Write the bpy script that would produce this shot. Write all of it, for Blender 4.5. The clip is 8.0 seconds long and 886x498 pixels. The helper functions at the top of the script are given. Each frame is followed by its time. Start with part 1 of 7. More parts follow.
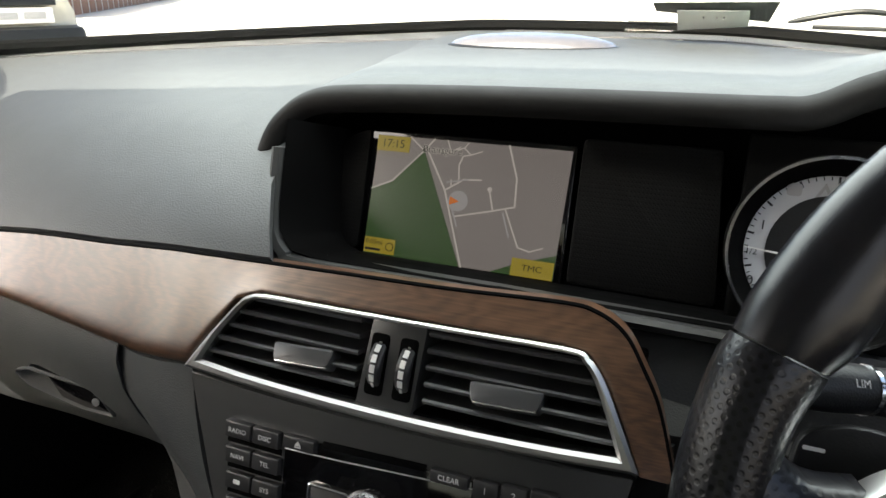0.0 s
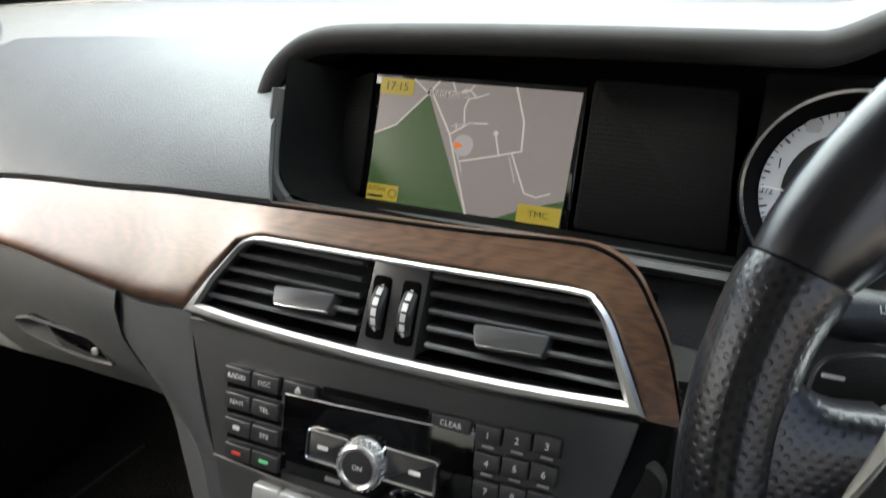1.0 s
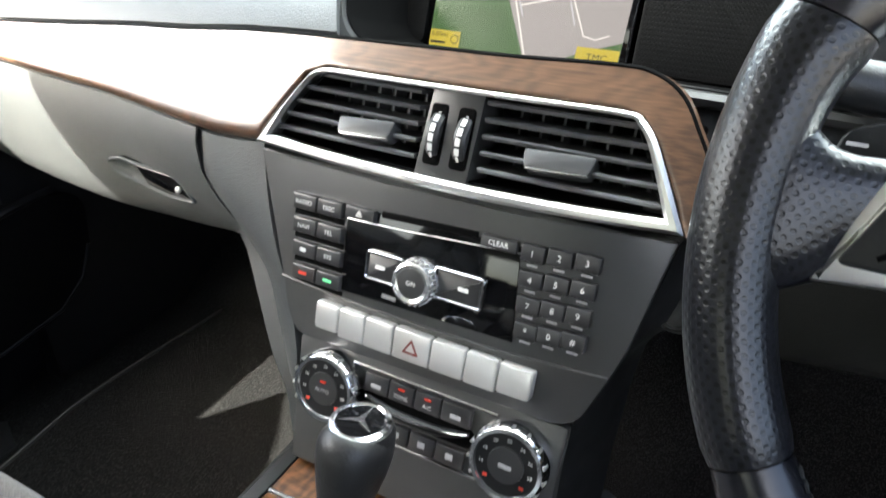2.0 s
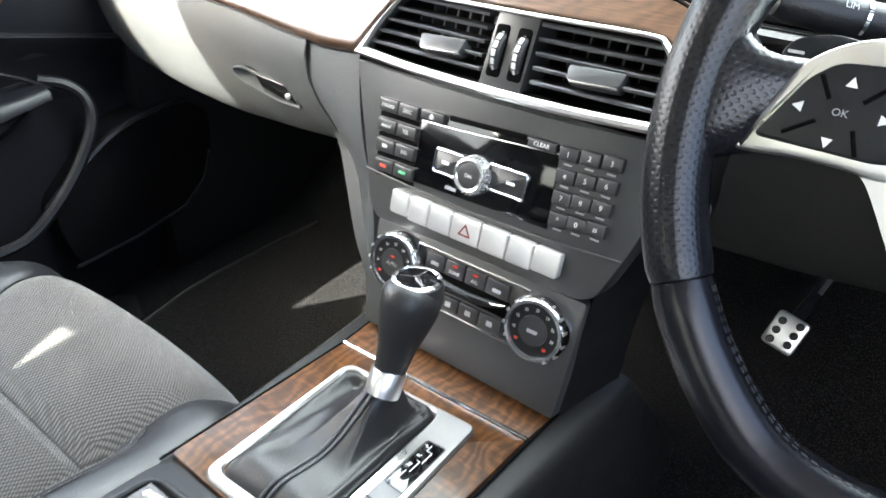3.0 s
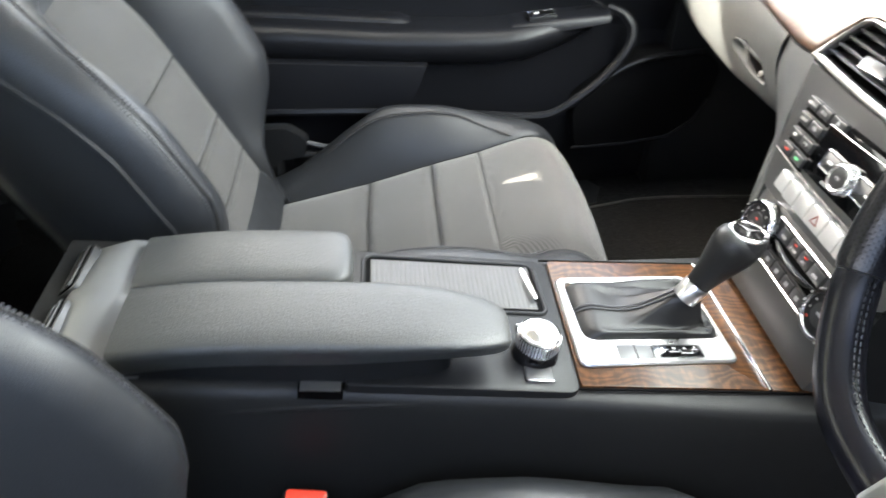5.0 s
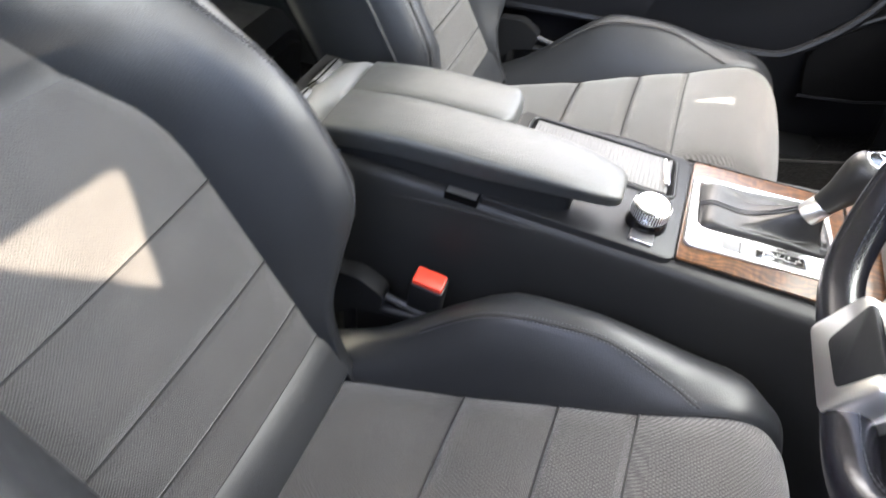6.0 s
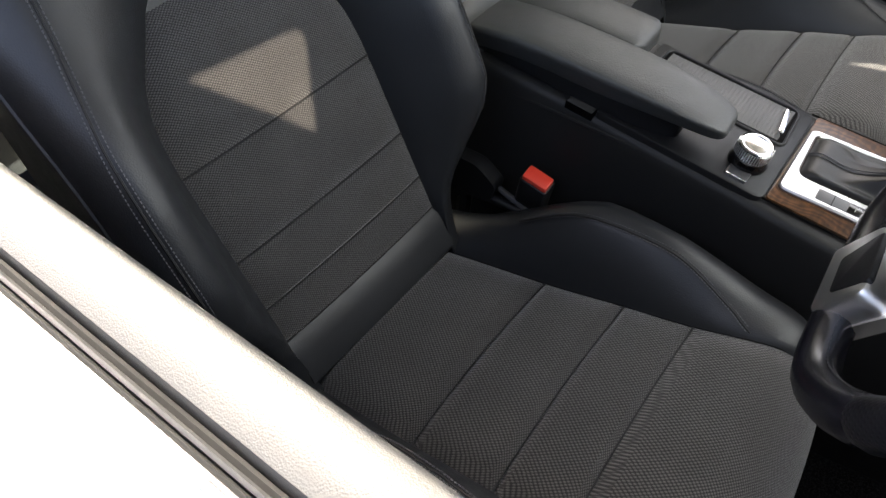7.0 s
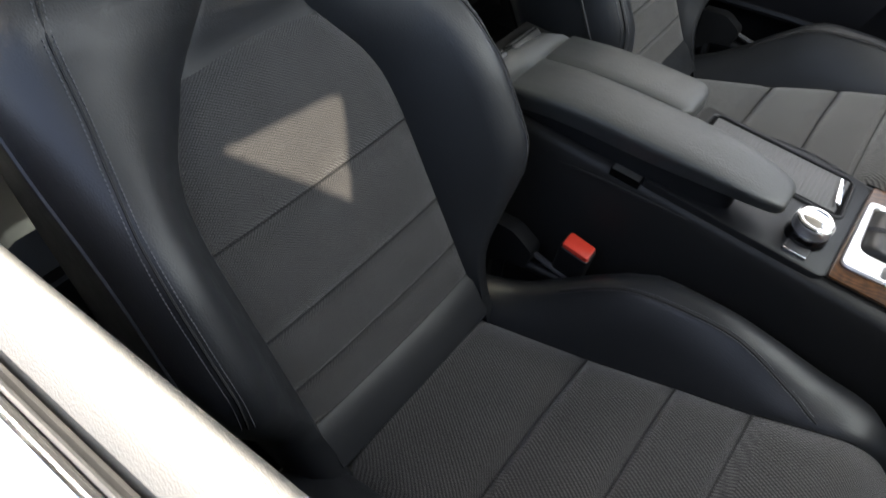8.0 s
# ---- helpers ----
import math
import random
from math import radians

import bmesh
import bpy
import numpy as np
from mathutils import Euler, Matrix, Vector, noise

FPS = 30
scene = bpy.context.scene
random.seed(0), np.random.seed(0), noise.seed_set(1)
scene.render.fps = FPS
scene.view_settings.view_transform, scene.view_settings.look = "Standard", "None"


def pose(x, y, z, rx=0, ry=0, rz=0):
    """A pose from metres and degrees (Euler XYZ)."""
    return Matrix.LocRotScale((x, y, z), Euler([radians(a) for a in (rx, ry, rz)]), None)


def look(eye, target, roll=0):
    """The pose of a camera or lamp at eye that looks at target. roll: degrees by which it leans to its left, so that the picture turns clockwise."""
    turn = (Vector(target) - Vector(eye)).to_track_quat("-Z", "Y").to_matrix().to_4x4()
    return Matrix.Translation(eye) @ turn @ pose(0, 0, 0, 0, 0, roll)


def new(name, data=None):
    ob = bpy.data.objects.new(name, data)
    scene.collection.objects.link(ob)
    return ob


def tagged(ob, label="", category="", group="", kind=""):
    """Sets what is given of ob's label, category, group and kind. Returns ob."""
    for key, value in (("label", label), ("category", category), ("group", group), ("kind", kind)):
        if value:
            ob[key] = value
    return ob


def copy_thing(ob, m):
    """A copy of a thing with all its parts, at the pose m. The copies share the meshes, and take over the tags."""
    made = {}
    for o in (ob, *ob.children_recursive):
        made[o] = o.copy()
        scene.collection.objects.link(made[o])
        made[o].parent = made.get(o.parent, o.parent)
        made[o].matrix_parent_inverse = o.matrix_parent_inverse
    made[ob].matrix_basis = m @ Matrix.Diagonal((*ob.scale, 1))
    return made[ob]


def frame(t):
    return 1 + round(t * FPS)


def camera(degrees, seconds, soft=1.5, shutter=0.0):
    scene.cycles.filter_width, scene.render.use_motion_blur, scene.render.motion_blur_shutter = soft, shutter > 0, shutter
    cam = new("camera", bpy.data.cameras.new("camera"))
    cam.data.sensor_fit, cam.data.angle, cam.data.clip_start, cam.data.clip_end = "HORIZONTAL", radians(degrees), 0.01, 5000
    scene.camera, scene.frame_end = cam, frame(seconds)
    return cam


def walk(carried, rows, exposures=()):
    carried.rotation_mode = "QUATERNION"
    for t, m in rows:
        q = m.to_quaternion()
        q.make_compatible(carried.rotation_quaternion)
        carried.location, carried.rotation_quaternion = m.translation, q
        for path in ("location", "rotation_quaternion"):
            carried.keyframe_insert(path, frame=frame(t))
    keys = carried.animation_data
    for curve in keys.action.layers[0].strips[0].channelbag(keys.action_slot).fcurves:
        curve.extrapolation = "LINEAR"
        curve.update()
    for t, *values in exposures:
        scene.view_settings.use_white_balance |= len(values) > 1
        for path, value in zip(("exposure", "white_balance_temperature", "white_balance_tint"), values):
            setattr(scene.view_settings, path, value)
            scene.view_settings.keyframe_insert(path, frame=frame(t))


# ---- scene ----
cam = camera(65.4, 8.0, shutter=0.35)
PATH = [
    (0, (0.168, 0.004, 1.14), (-0.538, 1.735, 0.429), 0.2),
    (0.5, (0.162, 0.018, 1.134), (-0.539, 1.74, 0.397), 0.3),
    (1, (0.167, 0.008, 1.118), (-0.54, 1.707, 0.335), 0.5),
    (1.5, (0.175, -0.01, 1.092), (-0.608, 1.589, 0.181), 0.1),
    (2, (0.195, -0.03, 1.077), (-0.641, 1.493, 0.088), 0.2),
    (2.2, (0.205, -0.039, 1.081), (-0.663, 1.43, 0.039), -0.5),
    (3.3, (0.302, -0.13, 1.093), (-0.796, 1.131, -0.004), 0.4),
    (3.5, (0.319, -0.148, 1.109), (-0.843, 1.061, 0.019), 0.0),
    (4, (0.398, -0.186, 1.157), (-0.971, 0.755, 0.044), 0.2),
    (4.5, (0.46, -0.164, 1.171), (-1.096, 0.363, 0.031), 0.0),
    (5, (0.519, -0.127, 1.183), (-1.05, 0.006, -0.051), 0.6),
    (5.2, (0.549, -0.115, 1.187), (-1.012, -0.138, -0.063), 0.5),
    (6.3, (0.74, 0.034, 1.202), (-0.519, -0.616, -0.209), -0.6),
    (6.5, (0.765, 0.053, 1.214), (-0.41, -0.671, -0.234), -0.7),
    (7, (0.781, 0.092, 1.235), (-0.283, -0.714, -0.255), -0.5),
    (7.5, (0.768, 0.072, 1.232), (-0.294, -0.73, -0.261), 0.2),
    (8, (0.755, 0.013, 1.233), (-0.365, -0.829, -0.194), 0.4),
]
EXPOSURE = [(0.0, 2.37, 7130, 6), (1.0, 3.08, 6930, 6), (2.0, 4.17, 6730, 4), (3.5, 4.64, 6630, 4), (4.5, 4.56, 6980, 5), (5.0, 4.68, 7130, 6), (5.2, 4.7, 7130, 6), (6.3, 5.32, 7450, 12), (6.6, 5.1, 7450, 12), (6.9, 3.52, 7350, 11), (7.1, 2.93, 7250, 10), (7.5, 2.3, 7250, 10), (8.0, 3.23, 7050, 8)]
walk(cam, [(t, look(eye, target, roll)) for t, eye, target, roll in PATH], EXPOSURE)

# ---- light: sun from behind and the passenger's side, open sky ----
SUN = Vector((-0.327, -0.74, 0.76)).normalized()
world = bpy.data.worlds.new("sky")
scene.world = world
world.use_nodes = True
wn = world.node_tree.nodes
sky = wn.new("ShaderNodeTexSky")
sky.sky_type = "NISHITA"
sky.sun_disc = False
sky.sun_elevation = math.asin(SUN.z)
sky.sun_rotation = math.atan2(SUN.x, SUN.y)
sky.dust_density, sky.air_density, sky.ozone_density = 6.0, 0.6, 0.5
wn["Background"].inputs["Strength"].default_value = 0.15
world.node_tree.links.new(sky.outputs[0], wn["Background"].inputs["Color"])
sun_data = bpy.data.lights.new("sun", "SUN")
sun_data.energy, sun_data.angle, sun_data.color = 3.5, radians(0.5), (1.0, 0.95, 0.87)
sun = new("sun", sun_data)
sun.matrix_basis = look(SUN * 20, (0, 0, 0))


def window_light(name, at, toward, w, h, watts):
    """An area lamp in a window opening, added on top of the sky's own light."""
    d = bpy.data.lights.new(name, "AREA")
    d.shape, d.size, d.size_y, d.energy, d.color = "RECTANGLE", w, h, watts, (0.93, 0.97, 1.0)
    ob = new(name, d)
    ob.matrix_basis = look(at, toward)
    return ob


window_light("sky_fill_windscreen", (0.0, 0.52, 1.25), (0.0, 0.16, 0.32), 1.05, 0.40, 1.8)
window_light("sky_fill_passenger_window", (-0.60, -0.08, 1.13), (0.1, -0.05, 0.72), 0.85, 0.26, 0.26)

# added narrow warm spot, source unseen: throws the light patch on the driver's backrest
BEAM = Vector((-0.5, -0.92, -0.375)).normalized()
BEAM_MASK_AT = Vector((0.40, -0.437, 0.805)) - BEAM * 1.12
patch_spot_data = bpy.data.lights.new("seat_patch_spot", "SPOT")
patch_spot_data.energy, patch_spot_data.color, patch_spot_data.shadow_soft_size = 3000.0, (1.0, 0.9, 0.8), 0.05
patch_spot_data.spot_size, patch_spot_data.spot_blend = 2 * math.atan(0.122 / 12.0), 0.0
new("seat_patch_spot", patch_spot_data).matrix_basis = look(BEAM_MASK_AT - BEAM * 12.0, BEAM_MASK_AT)


# ---- materials ----
def nodes_of(m):
    m.use_nodes = True
    return m.node_tree.nodes, m.node_tree.links


def coords(n, l, scale=(1, 1, 1), rot=(0, 0, 0)):
    tc = n.new("ShaderNodeTexCoord")
    mp = n.new("ShaderNodeMapping")
    mp.inputs["Scale"].default_value = scale
    mp.inputs["Rotation"].default_value = rot
    l.new(tc.outputs["Object"], mp.inputs["Vector"])
    return mp.outputs["Vector"]


def surface(name, color, rough=0.5, metal=0.0, var=0.15, var_scale=9.0, grain=0.0, grain_scale=700.0, pebbled=True,
            coat=0.0, rough_var=0.1, spec=0.5, dust=0.0):
    """A plain surface with variation at two scales: soft patches and a fine grain in relief."""
    m = bpy.data.materials.new(name)
    n, l = nodes_of(m)
    b = n["Principled BSDF"]
    v = coords(n, l)
    big = n.new("ShaderNodeTexNoise")
    big.inputs["Scale"].default_value, big.inputs["Detail"].default_value = var_scale, 5.0
    l.new(v, big.inputs["Vector"])
    mix = n.new("ShaderNodeMix")
    mix.data_type = "RGBA"
    c0 = [c * (1 - var) for c in color]
    c1 = [c * (1 + var) + dust for c in color]
    mix.inputs[6].default_value, mix.inputs[7].default_value = (*c0, 1), (*c1, 1)
    l.new(big.outputs["Fac"], mix.inputs[0])
    l.new(mix.outputs[2], b.inputs["Base Color"])
    rr = n.new("ShaderNodeMapRange")
    rr.inputs[3].default_value, rr.inputs[4].default_value = max(rough - rough_var, 0.02), min(rough + rough_var, 1)
    fine = n.new("ShaderNodeTexNoise")
    fine.inputs["Scale"].default_value, fine.inputs["Detail"].default_value = var_scale * 6, 4.0
    l.new(v, fine.inputs["Vector"])
    l.new(fine.outputs["Fac"], rr.inputs[0])
    l.new(rr.outputs[0], b.inputs["Roughness"])
    b.inputs["Metallic"].default_value = metal
    b.inputs["Specular IOR Level"].default_value = spec
    b.inputs["Coat Weight"].default_value = coat
    b.inputs["Coat Roughness"].default_value = 0.05
    if grain:
        g = n.new("ShaderNodeTexVoronoi" if pebbled else "ShaderNodeTexNoise")
        g.inputs["Scale"].default_value = grain_scale
        l.new(v, g.inputs["Vector"])
        bp = n.new("ShaderNodeBump")
        bp.inputs["Strength"].default_value, bp.inputs["Distance"].default_value = grain, 0.0006
        l.new(g.outputs[0], bp.inputs["Height"])
        l.new(bp.outputs["Normal"], b.inputs["Normal"])
    return m


def along(n, l):
    """Coordinates across a seat and along its surface, in metres."""
    tc = n.new("ShaderNodeTexCoord")
    sp = n.new("ShaderNodeSeparateXYZ")
    l.new(tc.outputs["Object"], sp.inputs[0])
    d = n.new("ShaderNodeMath")
    d.operation = "SUBTRACT"
    l.new(sp.outputs["Y"], d.inputs[0])
    l.new(sp.outputs["Z"], d.inputs[1])
    cb = n.new("ShaderNodeCombineXYZ")
    l.new(sp.outputs["X"], cb.inputs["X"])
    l.new(d.outputs[0], cb.inputs["Y"])
    return cb.outputs[0]


def weave(name, dark, light, pitch, rough=0.9):
    """A woven cloth: rows of raised threads on a darker ground."""
    m = bpy.data.materials.new(name)
    n, l = nodes_of(m)
    b = n["Principled BSDF"]
    v = along(n, l)
    mp = n.new("ShaderNodeMapping")
    mp.inputs["Rotation"].default_value = (0, 0, radians(45))
    l.new(v, mp.inputs["Vector"])
    vo = n.new("ShaderNodeTexVoronoi")
    vo.inputs["Scale"].default_value, vo.inputs["Randomness"].default_value = 1 / pitch, 0.08
    l.new(mp.outputs[0], vo.inputs["Vector"])
    rp = n.new("ShaderNodeMapRange")
    rp.inputs[1].default_value, rp.inputs[2].default_value = 0.2, 0.5
    rp.inputs[3].default_value, rp.inputs[4].default_value = 1.0, 0.0
    l.new(vo.outputs["Distance"], rp.inputs[0])
    mx = n.new("ShaderNodeMix")
    mx.data_type = "RGBA"
    mx.inputs[6].default_value, mx.inputs[7].default_value = (*dark, 1), (*light, 1)
    l.new(rp.outputs[0], mx.inputs[0])
    big = n.new("ShaderNodeTexNoise")
    big.inputs["Scale"].default_value, big.inputs["Detail"].default_value = 14.0, 6.0
    l.new(v, big.inputs["Vector"])
    br = n.new("ShaderNodeMapRange")
    br.inputs[3].default_value, br.inputs[4].default_value = 0.75, 1.3
    l.new(big.outputs["Fac"], br.inputs[0])
    mu = n.new("ShaderNodeMix")
    mu.data_type, mu.blend_type = "RGBA", "MULTIPLY"
    mu.inputs[0].default_value = 1.0
    l.new(mx.outputs[2], mu.inputs[6])
    l.new(br.outputs[0], mu.inputs[7])
    l.new(mu.outputs[2], b.inputs["Base Color"])
    b.inputs["Roughness"].default_value = rough
    b.inputs["Specular IOR Level"].default_value = 0.2
    b.inputs["Sheen Weight"].default_value = 0.25
    b.inputs["Sheen Roughness"].default_value = 0.5
    bp = n.new("ShaderNodeBump")
    bp.inputs["Strength"].default_value, bp.inputs["Distance"].default_value = 0.7, 0.0006
    l.new(rp.outputs[0], bp.inputs["Height"])
    l.new(bp.outputs[0], b.inputs["Normal"])
    return m


def walnut(name, stretch, flame, tones, lacquer, coat=1.0, ior=1.54, fineness=1.0):
    """Polished walnut: fine streaks over slow dark figure, under a clear lacquer. flame: how strongly it is figured."""
    m = bpy.data.materials.new(name)
    n, l = nodes_of(m)
    b = n["Principled BSDF"]
    v = coords(n, l, stretch)
    slow = n.new("ShaderNodeTexNoise")
    slow.inputs["Scale"].default_value, slow.inputs["Detail"].default_value, slow.inputs["Distortion"].default_value = 6.0, 3.0, 0.6
    l.new(v, slow.inputs["Vector"])
    wv = n.new("ShaderNodeTexWave")
    wv.inputs["Scale"].default_value, wv.inputs["Distortion"].default_value = 30.0 * fineness, 22.0
    wv.inputs["Detail"].default_value, wv.inputs["Detail Scale"].default_value = 4.0, 0.7
    l.new(v, wv.inputs["Vector"])
    v2 = coords(n, l, (stretch[0] * 0.35, stretch[1] * 3.0, stretch[2] * 3.0))
    fine = n.new("ShaderNodeTexNoise")
    fine.inputs["Scale"].default_value, fine.inputs["Detail"].default_value = 150.0, 3.0
    l.new(v2, fine.inputs["Vector"])
    m1 = n.new("ShaderNodeMix")
    m1.inputs[0].default_value = flame
    l.new(slow.outputs["Fac"], m1.inputs[2])
    l.new(wv.outputs["Fac"], m1.inputs[3])
    m2 = n.new("ShaderNodeMix")
    m2.inputs[0].default_value = 0.4
    l.new(m1.outputs[0], m2.inputs[2])
    l.new(fine.outputs["Fac"], m2.inputs[3])
    cr = n.new("ShaderNodeValToRGB")
    e = cr.color_ramp.elements
    e[0].position, e[0].color = 0.27, (*tones[0], 1)
    e[1].position, e[1].color = 0.73, (*tones[2], 1)
    mid = cr.color_ramp.elements.new(0.48)
    mid.color = (*tones[1], 1)
    l.new(m2.outputs[0], cr.inputs[0])
    l.new(cr.outputs[0], b.inputs["Base Color"])
    b.inputs["Roughness"].default_value = 0.4
    b.inputs["Coat Weight"].default_value = coat
    b.inputs["Coat Roughness"].default_value = lacquer
    b.inputs["Coat IOR"].default_value = ior
    b.inputs["Specular IOR Level"].default_value = 0.5 * min(coat * 2, 1)
    return m


def glow(name, color, strength=1.0):
    strength *= 0.088
    m = bpy.data.materials.new(name)
    n, l = nodes_of(m)
    b = n["Principled BSDF"]
    b.inputs["Base Color"].default_value = (0.01, 0.01, 0.01, 1)
    b.inputs["Roughness"].default_value = 0.25
    b.inputs["Emission Color"].default_value = (*color, 1)
    b.inputs["Emission Strength"].default_value = strength
    return m


def pane(name, tint=(0.95, 0.98, 0.97), gloss=0.05):
    """Clear window glass: what lies behind, and a little mirror on top."""
    m = bpy.data.materials.new(name)
    n, l = nodes_of(m)
    n.remove(n["Principled BSDF"])
    t = n.new("ShaderNodeBsdfTransparent")
    t.inputs[0].default_value = (*tint, 1)
    g = n.new("ShaderNodeBsdfGlossy")
    g.inputs["Roughness"].default_value = 0.02
    mx = n.new("ShaderNodeMixShader")
    mx.inputs[0].default_value = gloss
    l.new(t.outputs[0], mx.inputs[1])
    l.new(g.outputs[0], mx.inputs[2])
    l.new(mx.outputs[0], n["Material Output"].inputs[0])
    return m


def perforated(name, color, pitch, rough=0.4, lean=23, depth=0.0006, hole=0.35, spec=0.5, punch=0.6, unrolled=False):
    """Leather or sheet with rows of small punched holes, darker inside. unrolled: laid along the mesh's own unrolled surface."""
    m = bpy.data.materials.new(name)
    n, l = nodes_of(m)
    b = n["Principled BSDF"]
    v = coords(n, l, rot=(radians(lean), 0, 0))
    mp = n.new("ShaderNodeMapping")
    mp.inputs["Rotation"].default_value = (0, radians(45) if lean < 0 else 0, 0)
    l.new(v, mp.inputs["Vector"])
    vo = n.new("ShaderNodeTexVoronoi")
    vo.inputs["Scale"].default_value, vo.inputs["Randomness"].default_value = 1 / pitch, 0.0
    if unrolled:
        vo.voronoi_dimensions = "2D"
        tc = n.new("ShaderNodeTexCoord")
        l.new(tc.outputs["UV"], mp.inputs["Vector"])
        mp.inputs["Rotation"].default_value = (0, 0, radians(45))
    l.new(mp.outputs[0], vo.inputs["Vector"])
    rp = n.new("ShaderNodeMapRange")
    rp.inputs[1].default_value, rp.inputs[2].default_value = (0.17, 0.34) if unrolled else (0.22, 0.45)
    l.new(vo.outputs["Distance"], rp.inputs[0])
    mx = n.new("ShaderNodeMix")
    mx.data_type = "RGBA"
    mx.inputs[6].default_value, mx.inputs[7].default_value = (*[c * hole for c in color], 1), (*color, 1)
    l.new(rp.outputs[0], mx.inputs[0])
    l.new(mx.outputs[2], b.inputs["Base Color"])
    b.inputs["Roughness"].default_value = rough
    bp = n.new("ShaderNodeBump")
    b.inputs["Specular IOR Level"].default_value = spec
    bp.inputs["Strength"].default_value, bp.inputs["Distance"].default_value = punch, depth
    l.new(rp.outputs[0], bp.inputs["Height"])
    l.new(bp.outputs[0], b.inputs["Normal"])
    return m


def pile(name):
    """Short cut carpet: dark fibres with paler tips."""
    m = bpy.data.materials.new(name)
    n, l = nodes_of(m)
    b = n["Principled BSDF"]
    v = coords(n, l)
    nz = n.new("ShaderNodeTexNoise")
    nz.inputs["Scale"].default_value, nz.inputs["Detail"].default_value = 430.0, 3.0
    l.new(v, nz.inputs["Vector"])
    cr = n.new("ShaderNodeValToRGB")
    e = cr.color_ramp.elements
    e[0].position, e[0].color = 0.46, (0.0025, 0.0025, 0.0026, 1)
    e[1].position, e[1].color = 0.78, (0.027, 0.027, 0.0272, 1)
    l.new(nz.outputs["Fac"], cr.inputs[0])
    l.new(cr.outputs[0], b.inputs["Base Color"])
    b.inputs["Roughness"].default_value, b.inputs["Specular IOR Level"].default_value = 0.95, 0.08
    bp = n.new("ShaderNodeBump")
    bp.inputs["Strength"].default_value, bp.inputs["Distance"].default_value = 1.0, 0.002
    l.new(nz.outputs["Fac"], bp.inputs["Height"])
    l.new(bp.outputs[0], b.inputs["Normal"])
    return m


DASH = surface("dash_soft_touch", (0.0385, 0.0422, 0.0438), 0.56, spec=0.42, grain=0.34, grain_scale=720, rough_var=0.05)
TRIM = surface("door_soft_trim", (0.0058, 0.0062, 0.0076), 0.36, spec=0.21, grain=0.14, grain_scale=900, rough_var=0.05)
LEDGE = surface("grey_door_ledge", (0.075, 0.0755, 0.073), 0.42, grain=0.3, grain_scale=900, var=0.1)
PLASTIC = surface("black_plastic", (0.0075, 0.008, 0.0088), 0.42, grain=0.14, grain_scale=1100, spec=0.25)
SATIN = surface("satin_black_panel", (0.034, 0.035, 0.035), 0.36, var=0.08)
# Near-black in place of shade in recesses, vents and slots; also seals and joints.
DARK = surface("shade_and_seal_black", (0.0016, 0.0016, 0.0017), 0.7, spec=0.04)
VANE = surface("vane_grey_plastic", (0.045, 0.046, 0.048), 0.4)
# Blacker than the hood's own pad, in place of the shade on its lip.
LIP_SHADE = surface("hood_edge_shade", (0.005, 0.005, 0.0053), 0.6, spec=0.15, grain=0.1, grain_scale=1100)
TAB = surface("satin_grey_tab", (0.042, 0.043, 0.045), 0.36, var=0.08)
KNOB = surface("satin_knob_metal", (0.72, 0.72, 0.73), 0.22, metal=0.9, var=0.05)
CONSOLE_GREY = surface("knee_panel_plastic", (0.03, 0.0305, 0.029), 0.5, grain=0.2, grain_scale=900, spec=0.3)
CONSOLE = surface("console_soft_black", (0.0115, 0.0118, 0.012), 0.46, grain=0.2, grain_scale=900, spec=0.23)
PLATE = surface("satin_plate_metal", (0.46, 0.46, 0.46), 0.3, metal=1.0, var=0.05, rough_var=0.06)
LEATHER = surface("black_leather", (0.0128, 0.0140, 0.0158), 0.44, grain=0.26, grain_scale=600, var=0.2, spec=0.4)
RIM = surface("wheel_leather", (0.0042, 0.0045, 0.0066), 0.27, grain=0.07, grain_scale=1400, var=0.05, spec=0.32, rough_var=0.0)
# Paler than the seat leather, in place of the sky's sheen on the lids.
ARMHIDE = surface("sheen_pale_leather", (0.037, 0.0388, 0.0377), 0.46, grain=0.48, grain_scale=470, var=0.2)
GAITER = surface("soft_gaiter_leather", (0.0095, 0.0095, 0.0098), 0.44, grain=0.2, grain_scale=500, var=0.2, spec=0.36)
CLOTH = weave("grey_woven_cloth", (0.0135, 0.0132, 0.013), (0.074, 0.072, 0.0685), 0.003)
CARPET = pile("black_carpet")
VENTRIM = surface("satin_vent_metal", (0.47, 0.47, 0.465), 0.32, metal=1.0, var=0.05, rough_var=0.06)
CHROME = surface("chrome", (0.85, 0.86, 0.88), 0.12, metal=1.0, var=0.03, rough_var=0.04)
SILVER = surface("satin_silver", (0.8, 0.8, 0.79), 0.34, metal=1.0, var=0.04, rough_var=0.06)
KEYSILVER = surface("silver_painted_keys", (0.52, 0.52, 0.51), 0.36, metal=0.6, var=0.06)
PIANO = surface("gloss_black", (0.003, 0.003, 0.0035), 0.07, var=0.1, rough_var=0.03)
KEY = surface("dark_grey_keys", (0.022, 0.022, 0.023), 0.38, var=0.1)
WHITE = surface("white_print", (0.6, 0.6, 0.58), 0.5, var=0.02)
GREYPRINT = surface("grey_print", (0.3, 0.3, 0.3), 0.5, var=0.02)
RED = surface("red_plastic", (0.62, 0.045, 0.025), 0.35, var=0.08)
WOOD = walnut("walnut_dash", (0.5, 1.9, 1.9), 0.16, ((0.015, 0.0068, 0.004), (0.062, 0.0295, 0.0155), (0.148, 0.076, 0.04)), 0.2)
